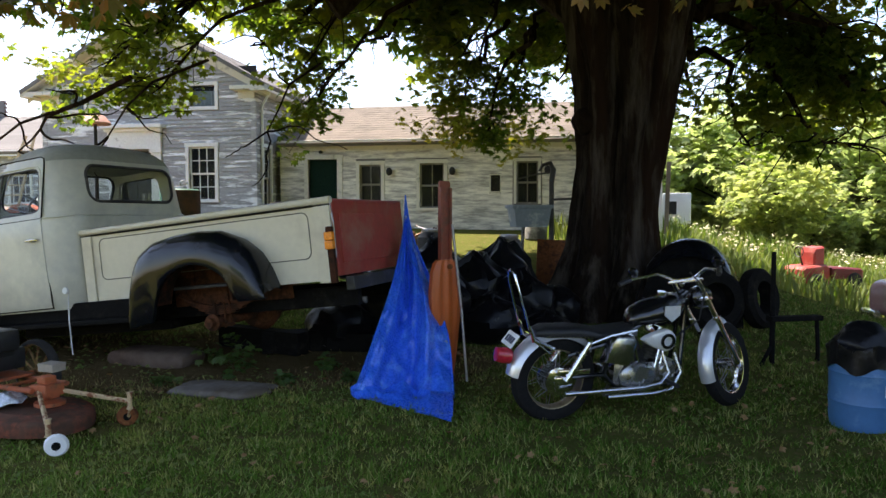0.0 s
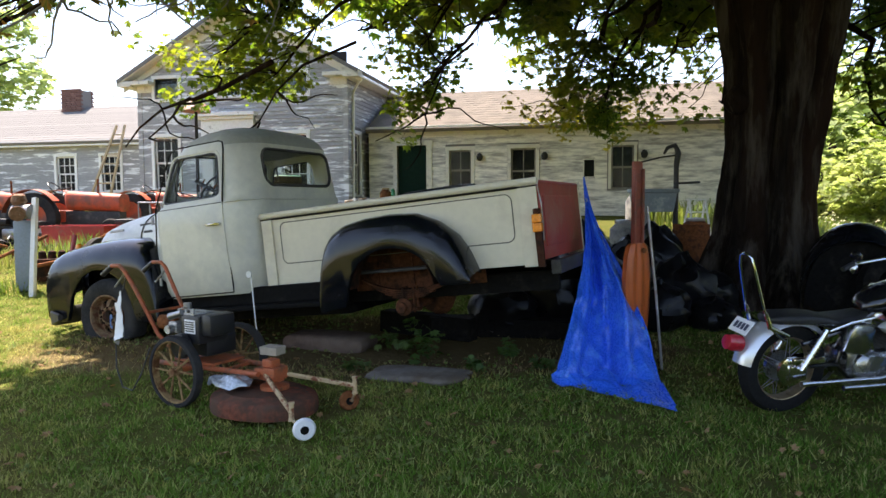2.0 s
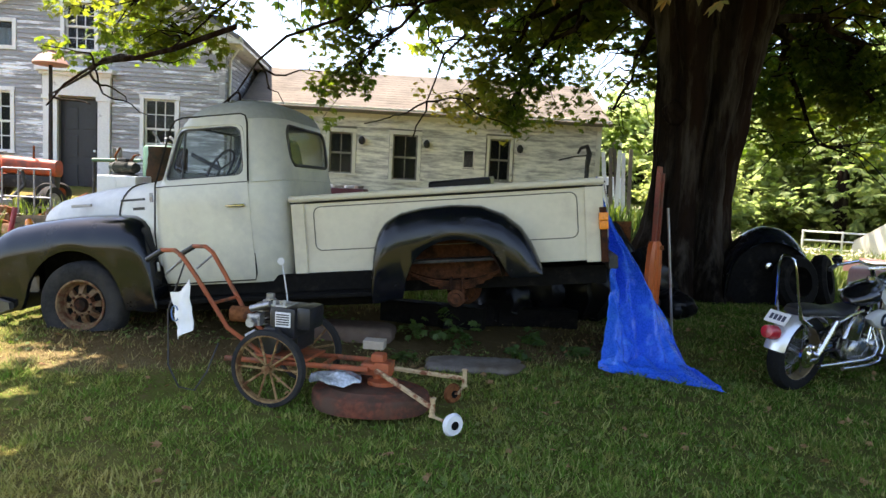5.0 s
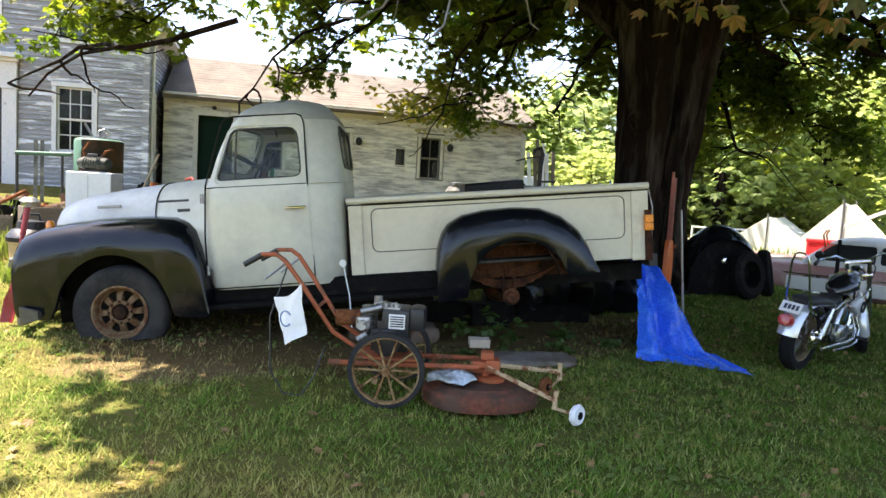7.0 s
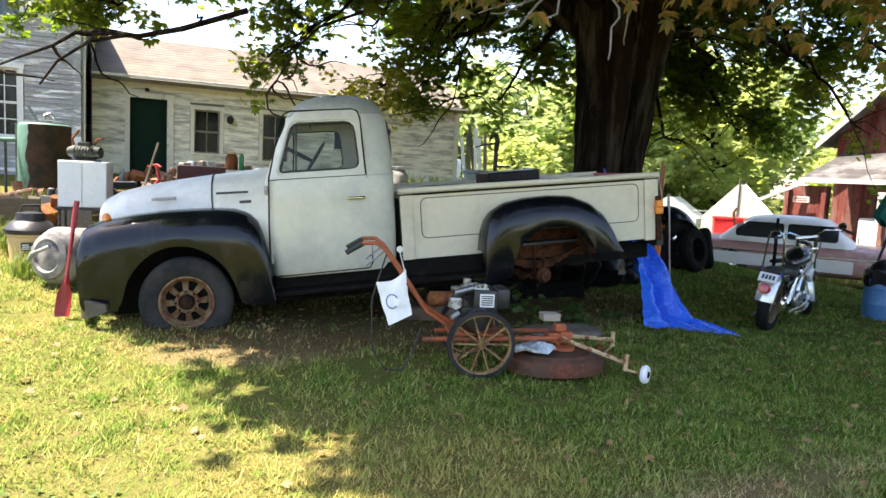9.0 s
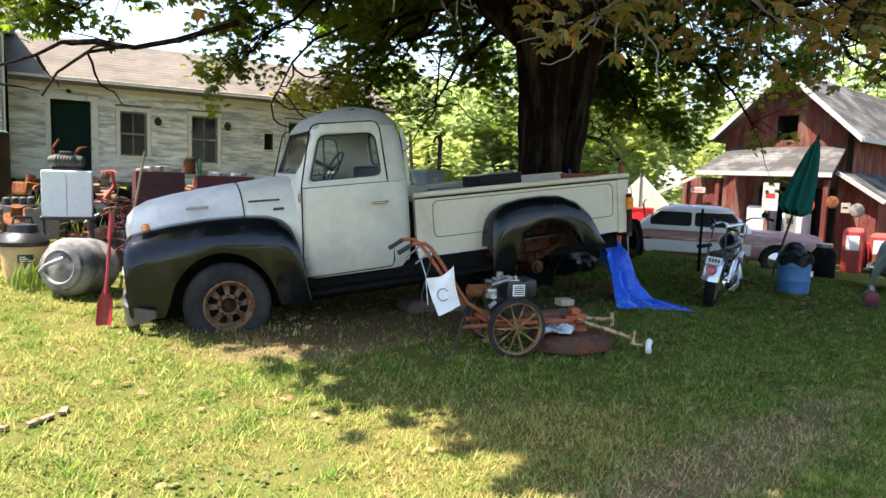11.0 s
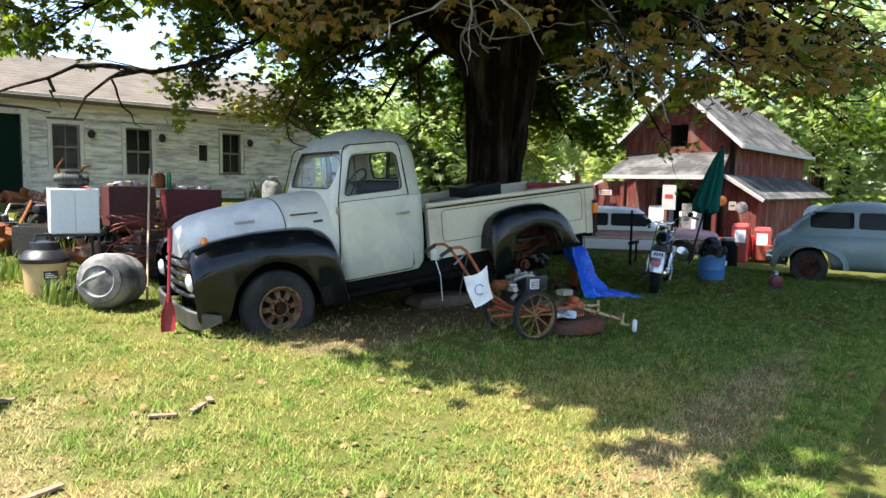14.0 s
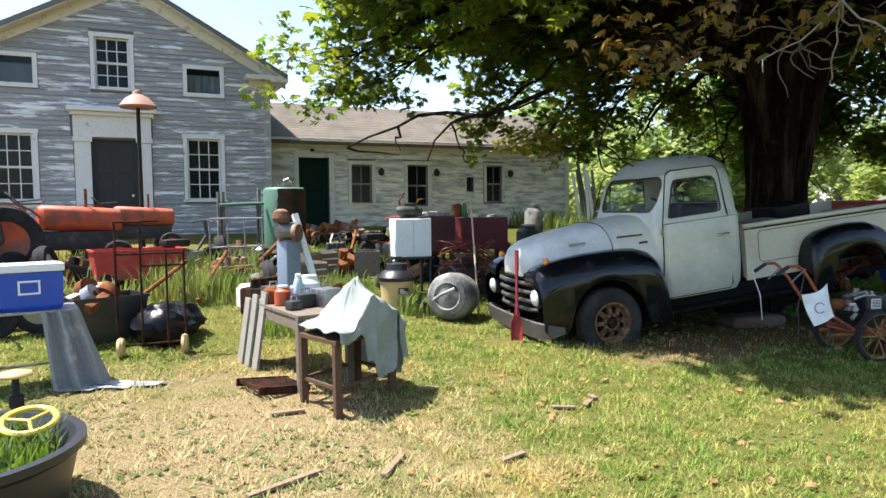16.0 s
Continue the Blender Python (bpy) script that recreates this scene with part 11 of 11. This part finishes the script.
def build_behind_tree():
    # black car fender and tyre by the trunk
    o = thing("car_fender", g_at(2.82, 8.38, 0, -12), "black old car fender standing on the ground", "fender")
    bm = B()
    secs = []
    for k in range(19):
        a = math.pi * k / 18
        secs.append([(0.60 * math.cos(a) + 0.05 * u, -0.05 + 0.34 * u, 0.06 + (0.98 - 0.2 * u * u) * math.sin(a) ** 0.75) for u in np.linspace(-1, 1, 11)])
    loft(bm, secs, close=False)
    solidify(bm, 0.01)
    part("shell", bm, BLACK_PAINT, o, smooth=True)
    bm = B()
    prism(bm, [(0.58 * math.cos(a), 0.0 + 0.90 * math.sin(a) ** 0.75) for a in np.linspace(0, math.pi, 18)], "y", -0.30, -0.27)
    part("inner_panel", bm, GRIME_SHADE, o)
    bm = B()
    lathe(bm, [(0.01, 0.03), (0.05, 0.02), (0.07, -0.02), (0.08, -0.10), (0.03, -0.16)], 18, pose(-0.1, -0.40, 0.52, 90, 0, 0))
    part("lamp", bm, CHROME, o, "chrome lamp", smooth=True)
    o = thing("tyre", g_at(2.95, 7.88, 0, 10, 0), "black tyre leaning on the fender", "tyre", "tyres by the tree")
    bm = B()
    lathe(bm, [(0.20, -0.09), (0.30, -0.10), (0.35, -0.06), (0.36, 0), (0.35, 0.06), (0.30, 0.10), (0.20, 0.09)], 36, pose(0, 0, 0.36, 80, 0, 0), close=True)
    part("rubber", bm, GRIME_SHADE, o, smooth=True)
    copy_thing(o, g_at(3.55, 8.1, 0, 40))
    o = thing("sheet_metal", g_at(1.35, 9.9, 0, -20, -8), "rusty bent sheet metal leaning on the tree", "sheet metal")
    bm = B()
    loft(bm, [[(-0.25 + 0.5 * u, 0.12 * math.sin(math.pi * u), z) for u in np.linspace(0, 1, 9)] for z in (0.0, 0.4, 0.85)], close=False)
    solidify(bm, 0.01)
    part("sheet", bm, RUST, o, smooth=True)
    # black iron stand with a pale box
    o = thing("drill_press", g_at(1.55, 11.6, 0, 15), "black iron drill press with a pale tub beside the tree", "drill press")
    bm = B()
    rod(bm, (0, 0, 0), (0, 0, 1.62), 0.045, 0.04)
    box(bm, -0.2, -0.15, 0, 0.2, 0.15, 0.06, 0.02)
    part("column", bm, DIRTY_BLACK, o, smooth=True)
    bm = B()
    tube(bm, [(0.0, 0, 1.58), (0.03, 0, 1.78), (-0.03, 0, 1.90), (-0.16, 0, 1.86), (-0.22, 0, 1.76)], [0.045, 0.05, 0.04, 0.03, 0.02], 9)
    part("head", bm, DIRTY_BLACK, o, smooth=True)
    bm = B()
    tube(bm, [(-0.62, 0, 1.62), (-0.30, 0, 1.70), (0.0, 0, 1.74)], 0.014, 7)
    rod(bm, (0.0, 0, 1.28), (0.42, 0, 1.30), 0.02)
    part("crank", bm, DIRTY_BLACK, o)
    bm = B()
    loft(bm, [[(-0.40 + q * x, q * y, z) for x, y, z in ((-0.34, -0.2, h), (0.34, -0.2, h), (0.34, 0.2, h), (-0.34, 0.2, h))] for q, h in ((0.82, 0.82), (0.95, 1.12), (1.05, 1.14), (1.05, 1.19), (0.96, 1.19), (0.80, 0.90))])
    part("tub", bm, TUB_BLUE, o, "pale grey-blue enamel tub")
    bm = B()
    rod(bm, (-0.55, 0, 0), (-0.50, 0, 0.83), 0.03)
    part("leg", bm, DRUM_GREY, o)
    for x, y, h, mat, label in ((0.9, 12.6, 0.5, DRUM_GREY, "grey metal bin behind the truck"), (2.3, 13.2, 0.45, RUST, "rusty metal bin by the house"), (1.75, 16.0, 0.7, DRUM_GREY, "grey tank beside the house wall"), (-0.6, 13.5, 0.5, DIRTY_BLACK, "black barrel behind the truck")):
        o = jar("metal_bin", x, y, ground_z(x, y), 0.26, h, mat, label, "bin", STEEL)
    o = thing("step_stool", g_at(2.6, 14.2, 0, 15), "white painted wooden step stool", "stool")
    for sx in (-0.2, 0.2):
        bm = B()
        tube(bm, [(sx, -0.18, 0), (sx * 0.85, 0.0, 0.75)], 0.022, 4)
        tube(bm, [(sx, 0.22, 0), (sx * 0.85, 0.02, 0.75)], 0.022, 4)
        part("side_rail", bm, TRIM, o)
    for z in (0.25, 0.5, 0.75):
        bm = B()
        box(bm, -0.19, -0.18 + 0.22 * z, z - 0.015, 0.19, -0.05 + 0.22 * z, z + 0.015, 0.003)
        part("tread", bm, TRIM, o)
    # black iron stand behind the motorcycle
    o = thing("iron_stand", g_at(3.0, 6.5, 0, 10), "black iron stand with an arm, on the shaded grass", "stand")
    bm = B()
    rod(bm, (0, 0, -0.02), (0, 0, 1.06), 0.028, 0.022)
    part("post", bm, GRIME_SHADE, o, smooth=True)
    bm = B()
    box(bm, -0.04, -0.05, 0.40, 0.50, 0.05, 0.45, 0.012)
    part("arm", bm, GRIME_SHADE, o)
    bm = B()
    tube(bm, [(0.46, 0, 0.40), (0.48, 0, 0.1), (0.50, 0.03, -0.02)], 0.02, 7)
    tube(bm, [(0.0, 0, 0.18), (-0.16, -0.06, -0.02)], 0.018, 7)
    part("foot", bm, GRIME_SHADE, o)
    # red farm machine far off
    o = thing("farm_machine", g_at(7.6, 14.8, 0, 20) @ Matrix.Scale(0.8, 4), "faded red farm machine in the rough grass", "machine")
    for name, mat, secs in (("casing", RED_FADED, ((-0.75, 0.30, 0.28, 0.66), (-0.68, 0.36, 0.24, 0.74), (0.0, 0.38, 0.24, 0.78), (0.12, 0.34, 0.26, 0.72))),
                            ("engine_cover", RED_FADED, ((-0.30, 0.20, 0.78, 1.10), (-0.26, 0.24, 0.77, 1.22), (0.02, 0.24, 0.77, 1.26), (0.06, 0.20, 0.78, 1.16))),
                            ("flat_bed", MAROON, ((0.13, 0.40, 0.42, 0.70), (0.20, 0.42, 0.40, 0.72), (1.15, 0.42, 0.38, 0.66), (1.22, 0.40, 0.40, 0.62)))):
        bm = B()
        loft(bm, [[(x, -w, a), (x, w, a), (x, w, b - 0.04), (x, w - 0.05, b), (x, -w + 0.05, b), (x, -w, b - 0.04)] for x, w, a, b in secs])
        part(name, bm, mat, o)
    bm = B()
    tube(bm, [(-0.45, 0, 0.75), (-0.55, 0, 1.05), (-0.58, 0, 1.12)], 0.02, 7)
    tube(bm, [(-0.58, 0.14 * math.cos(a), 1.12 + 0.14 * math.sin(a)) for a in np.linspace(0, 6.283, 18, endpoint=False)], 0.014, 6, close=True)
    part("steering_wheel", bm, DIRTY_BLACK, o)
    for x in (-0.4, 0.9):
        for y in (-0.42, 0.42):
            bm = B()
            lathe(bm, [(0.03, -0.05), (0.24, -0.05), (0.28, 0), (0.24, 0.05), (0.03, 0.05)], 24, pose(x, y, 0.28, 90, 0, 0))
            part("wheel", bm, RUBBER, o, smooth=True)
    # long boards leaning on the wing's end
    for k in range(6):
        o = thing("leaning_board", HOUSE @ pose(7.30 + 0.11 * k, -0.62 - 0.05 * (k % 3), ground_z(4.6, 16.6), -13 - 2 * (k % 2), 3 * (k % 3) - 2, 0), "long weathered board leaning on the house's corner", "board", "boards at the house's corner")
        bm = B()
        box(bm, -0.05, -0.015, -0.02, 0.05, 0.015, 1.9 + 0.14 * ((k * 5) % 4), 0.003)
        part("plank", bm, OLD_WOOD if k % 2 else TRIM, o)
    # pale rail fence across the field
    for k in range(5):
        x, y = 13.3 + 2.3 * k, 20.4 - 1.0 * k
        o = thing("rail_fence", g_at(x, y, 0, -23.5), "pale metal rail fence in the rough grass", "fence", "fence in the field")
        for z in (0.45, 0.75, 1.05):
            bm = B()
            rod(bm, (0, 0, z), (2.45, 0, z), 0.03, seg=8)
            part("rail", bm, TRIM, o)
        for xx in (0.02, 1.25):
            bm = B()
            rod(bm, (xx, 0, -0.1), (xx, 0, 1.1), 0.035, seg=8)
            part("post", bm, TRIM, o)
    # oddments in the truck bed
    for x, y, z, w, h, mat, label in ((2.45, 0.55, 0.226, 0.4, 0.6, CARD, "cardboard box in the truck bed"), (3.3, 1.2, 0.226, 0.6, 0.7, BLACK_BAG, "black bag in the truck bed"), (4.0, 0.8, 0.226, 0.5, 0.55, WOOD_PALE, "pale boards in the truck bed")):
        o = thing("load", TRUCK @ Matrix.Translation((x, y, z)), label, "box")
        bm = B()
        box(bm, -w / 2, -0.2, 0, w / 2, 0.2, h, 0.02)
        for v in bm.verts:
            v.co += Vector(noise.noise_vector(v.co * 5 + Vector((x, 0, 0)))) * 0.04 * (v.co.z > 0.05)
        part("body", bm, mat, o)


build_barn()
build_cars()
build_behind_tree()

# ---- distance: woods, hedges, rough grass ----
def far_tree(x, y, h, r, seed, mat, leaves=110):
    rnd, rng = random.Random(seed), np.random.default_rng(seed)
    z = ground_z(x, y)
    t = thing("tree", Matrix.Translation((x, y, z)), "leafy broad tree at the edge of the woods", "tree", "woodland trees")
    b = B()
    tube(b, [(0, 0, -0.2), (0.1, 0, h * 0.3), (rnd.uniform(-0.4, 0.4), 0.2, h * 0.6), (0, 0, h * 0.9)], [0.035 * h, 0.028 * h, 0.018 * h, 0.01], 8)
    for k in range(7):
        a, s = rnd.uniform(0, 6.28), rnd.uniform(0.3, 0.65)
        tube(b, [(0, 0, h * s), (r * 0.4 * math.cos(a), r * 0.4 * math.sin(a), h * (s + 0.14)), (r * 0.8 * math.cos(a), r * 0.8 * math.sin(a), h * (s + 0.22))], [0.012 * h, 0.008 * h, 0.01], 6)
    part("trunk", b, BARK, t, smooth=True)
    pts, rad = [], []
    while len(pts) < leaves:
        q = Vector([rnd.uniform(-1, 1) for _ in range(3)])
        if 0.35 < q.length < 1:
            pts.append((q.x * r, q.y * r, h * 0.58 + q.z * h * 0.44))
    v, f = leaf_cloud(rng, pts, 0.16 * r + 0.35, 26, 0.42, 0.3, 0.8)
    cloud_part("crown", v, f, mat, t)
    return t


def build_box_trailer():
    o = thing("box_trailer", g_at(6.84, 22.0, 0, -17), "small white box trailer standing in the rough grass", "trailer")
    bm = B()
    box(bm, -0.42, -0.8, 0.42, 0.42, 0.8, 1.38, 0.04)
    body = part("body", bm, WHITE_ENAMEL, o, smooth=True)
    bm = B()
    box(bm, -0.33, -0.812, 0.72, 0.0, -0.803, 1.12, 0.003)
    part("window", bm, DARK_ROOM, body, "dark window")
    for sx in (-1, 1):
        bm = B()
        lathe(bm, [(0.03, -0.06), (0.20, -0.06), (0.24, 0), (0.20, 0.06), (0.03, 0.06)], 20, pose(sx * 0.47, 0, 0.24, 0, 90, 0))
        part("wheel", bm, RUBBER, o, smooth=True)
    bm = B()
    box(bm, -0.44, -0.06, 0.21, 0.44, 0.06, 0.27, 0.01)
    box(bm, -0.36, -0.7, 0.27, 0.36, 0.7, 0.42, 0.01)
    part("chassis", bm, DIRTY_BLACK, o)


BLOSSOM = surface("cream_blossom", (0.58, 0.54, 0.36), 0.9)


def build_far():
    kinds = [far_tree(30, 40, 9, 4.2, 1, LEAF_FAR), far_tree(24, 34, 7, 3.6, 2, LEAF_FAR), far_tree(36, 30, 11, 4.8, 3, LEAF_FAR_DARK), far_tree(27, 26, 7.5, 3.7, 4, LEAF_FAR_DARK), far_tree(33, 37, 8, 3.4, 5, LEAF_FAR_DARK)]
    rnd = random.Random(14)
    spots = [(14, 36), (19, 33), (10, 40), (6, 44), (24, 28), (29, 24), (34, 20), (38, 14), (36, 8), (30, 14), (42, 3), (33, 2), (27, 33), (22, 40), (15, 45), (40, 24), (46, 18), (48, 9), (44, -4), (36, -5), (52, 0), (3, 48), (-2, 52), (33, 33), (40, 36), (26, 18), (31, 29), (12, 31), (18, 27), (47, 28), (24, 46), (9, 34), (28, 8), (30, 19), (-14, 52), (-26, 50), (-36, 40), (-40, 28), (-42, 14), (-30, 44)]
    # open sky above the house
    spots = [(x, y) for x, y in spots if x < -30 or (x + 8.7 - 3.5) / max(1.0, y) > 0.80 or x > 26]
    spots = [(x, y) for k, (x, y) in enumerate(spots) if not (19 < x < 36 and 10 < y < 32 and k % 2)]
    spots += [(17, 23), (21, 21), (9.6, 21.5)]
    # unseen trees added behind the viewpoint, to darken reflections in the panes
    spots += [(-52 + 11 * k, -40 - 6 * (k % 2)) for k in range(10)]
    for k, (x, y) in enumerate(spots):
        s = rnd.uniform(0.75, 1.25) * (0.5 if 0 < x < 12 and y < 24 else 1.0 if x < 0 or y < 12 else 0.8)
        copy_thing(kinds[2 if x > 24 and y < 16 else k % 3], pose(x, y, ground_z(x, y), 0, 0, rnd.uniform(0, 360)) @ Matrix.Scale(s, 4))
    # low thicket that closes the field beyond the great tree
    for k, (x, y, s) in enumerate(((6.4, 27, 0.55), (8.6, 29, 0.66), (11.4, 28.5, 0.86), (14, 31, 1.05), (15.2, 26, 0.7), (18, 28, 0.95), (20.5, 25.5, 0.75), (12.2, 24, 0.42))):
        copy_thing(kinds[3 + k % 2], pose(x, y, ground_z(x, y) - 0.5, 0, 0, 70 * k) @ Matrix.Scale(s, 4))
    # brush at the wood's foot
    rng = np.random.default_rng(5)
    h = thing("hedgerow", Matrix(), "rank green brush along the edge of the field", "brush", kind="stuff")
    pts = []
    for k in range(900):
        a = rng.uniform(-0.15, 1.75)
        d = rng.uniform(22, 34)
        x, y = -4 + d * math.cos(a) * 1.15, 2 + d * math.sin(a) * 1.05
        if (y > 24 or x > 23) and (x + 6.5) / max(1.0, y) > 0.72:
            pts.append((x, y, ground_z(x, y) + rng.uniform(0.1, 1.7)))
    v, f = leaf_cloud(rng, pts, 0.8, 22, 0.30, 0.0, 0.8)
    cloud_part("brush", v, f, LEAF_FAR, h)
    # rough grass beyond the tree
    w = thing("rough_grass", Matrix(), "sunlit rough grass and weeds beyond the tree", "grass", kind="stuff")
    for x, y, r, n, hh in ((7, 17, 5, 5000, 0.5), (14, 20, 6, 5000, 0.6), (20, 15, 5, 3000, 0.6), (4, 22, 4, 2500, 0.6), (11, 11, 3, 1500, 0.25)):
        blades("grass_patch", x, y, r, None, n, hh, w, wide=0.022)
    w = thing("wild_flowers", Matrix(), "pale wild flowers in the rough grass", "flowers", kind="stuff")
    pts = [(x, y, ground_z(x, y) + 0.55) for x, y in zip(rng.uniform(6, 14, 150), rng.uniform(15, 21, 150))]
    v, f = leaf_cloud(rng, pts, 0.22, 5, 0.055)
    cloud_part("blossom", v, f, BLOSSOM, w)


def soft_noise(x, y, cell, seed):
    """Smooth value noise over whole arrays, 0 to 1."""
    table = np.random.default_rng(seed).random((256, 256))
    u, v = np.asarray(x) / cell, np.asarray(y) / cell
    i, j = np.floor(u).astype(int), np.floor(v).astype(int)
    a, b = u - i, v - j
    a, b = a * a * (3 - 2 * a), b * b * (3 - 2 * b)

    def at(p, q):
        return table[p % 256, q % 256]
    return (at(i, j) * (1 - a) + at(i + 1, j) * a) * (1 - b) + (at(i, j + 1) * (1 - a) + at(i + 1, j + 1) * a) * b


def ground_heights(px, py):
    """The lie of the land at many places, read off a fine grid."""
    gx, gy = np.arange(-16, 9, 0.2), np.arange(-7, 13, 0.2)
    grid = np.array([[ground_z(x, y) for y in gy] for x in gx])
    u, v = (px - gx[0]) / 0.2, (py - gy[0]) / 0.2
    i, j = np.clip(u.astype(int), 0, len(gx) - 2), np.clip(v.astype(int), 0, len(gy) - 2)
    a, b = u - i, v - j
    return (grid[i, j] * (1 - a) + grid[i + 1, j] * a) * (1 - b) + (grid[i, j + 1] * (1 - a) + grid[i + 1, j + 1] * a) * b


def build_lawn():
    w = thing("lawn_grass", Matrix(), "short uneven lawn grass with yellowed patches", "grass", kind="stuff")
    rng = np.random.default_rng(3)
    n = 760000
    px = rng.uniform(-13.8, 6.5, n)
    py = 1.7 + 9.3 * rng.random(n) ** 1.6
    back = rng.random(n) < 0.05
    py = np.where(back, rng.uniform(-5, 1.8, n), py)
    # tufts, thin places and bare earth
    tuft = soft_noise(px, py, 0.16, 1) * 0.6 + soft_noise(px, py, 0.07, 2) * 0.4
    patch = soft_noise(px, py, 0.9, 4) * 0.6 + soft_noise(px, py, 0.35, 5) * 0.4
    keep = (tuft * 0.7 + patch * 0.5 > rng.uniform(0.30, 0.62, n))
    keep &= np.hypot(px * 0.30 + 0.80, py * 0.75 - 4.95) > rng.uniform(0.45, 1.2, n)
    for cx, cy, rx, ry in ((-4.75, 5.85, 1.15, 0.58), (-4.6, 2.48, 2.3, 0.36), (-9.5, 6.6, 2.6, 2.2), (-8.6, 9.4, 1.6, 1.6)):
        keep &= np.hypot((px - cx) / rx, (py - cy) / ry) > rng.uniform(-0.25, 1.05, n)
    keep &= np.hypot((px + 1.93) / 0.44, (py - 5.53) / 0.26) > rng.uniform(0.8, 1.0, n)
    keep &= np.minimum(np.minimum((px + 13.8) / 2, (6.5 - px) / 3), np.where(py < 1.6, (py + 5) / 6.6, 1)) > rng.random(n)
    px, py, tuft = px[keep], py[keep], tuft[keep]
    n = len(px)
    pz = ground_heights(px, py) - 0.004
    far = np.clip((py - 2.5) / 7, 0, 1)
    hh = (0.016 + 0.058 * np.clip(tuft - 0.25, 0, 1)) * rng.uniform(0.4, 1.7, n)
    d = rng.uniform(0, 2 * np.pi, n)
    ww = (0.0036 + 0.003 * far) * rng.uniform(0.6, 1.6, n)
    bend = hh * rng.uniform(0.2, 1.7, n)
    base = np.stack([px, py, pz], 1)
    side = np.stack([-np.sin(d) * ww, np.cos(d) * ww, 0 * d], 1)
    tip = base + np.stack([np.cos(d) * bend, np.sin(d) * bend, hh], 1)
    v = np.stack([base - side, base + side, tip], 1).reshape(-1, 3)
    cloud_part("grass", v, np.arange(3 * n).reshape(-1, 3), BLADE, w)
    # broad leaves of clover and plantain
    m = 16000
    cx, cy = rng.uniform(-13, 5, m), 1.8 + 6.5 * rng.random(m)
    ok = soft_noise(cx, cy, 1.1, 7) * 0.6 + soft_noise(cx, cy, 0.3, 8) * 0.4 > 0.52
    pts = np.stack([cx[ok], cy[ok], ground_heights(cx[ok], cy[ok]) + 0.02], 1)
    v, f = leaf_cloud(rng, pts, 0.03, 1, 0.032, 0.0, 0.3)
    cloud_part("clover", v, f, WEED, w)
    w = thing("fallen_leaves", Matrix(), "scattered dry brown leaves on the lawn", "leaves", kind="stuff")
    m = 420
    pts = [(x, y, ground_z(x, y) + 0.03) for x, y in zip(rng.uniform(-9, 5, m), rng.uniform(1.8, 7, m))]
    v, f = leaf_cloud(rng, pts, 0.02, 1, 0.05, 0.0, 0.3)
    cloud_part("dry_leaf", v, f, LEAF_DRY, w)


# slightly darker far leaf, likewise paled in colour for haze
LEAF_FAR_DARK = leafy("hazy_far_leaf_darker", (0.15, 0.205, 0.085), (0.27, 0.33, 0.13), (0.38, 0.42, 0.18), 0.7, 0.6)
LEAF_DRY = leafy("dry_fallen_leaf", (0.22, 0.11, 0.04), (0.33, 0.20, 0.09), (0.28, 0.16, 0.06), 0.8, 0.1)
build_box_trailer()
build_far()
build_lawn()
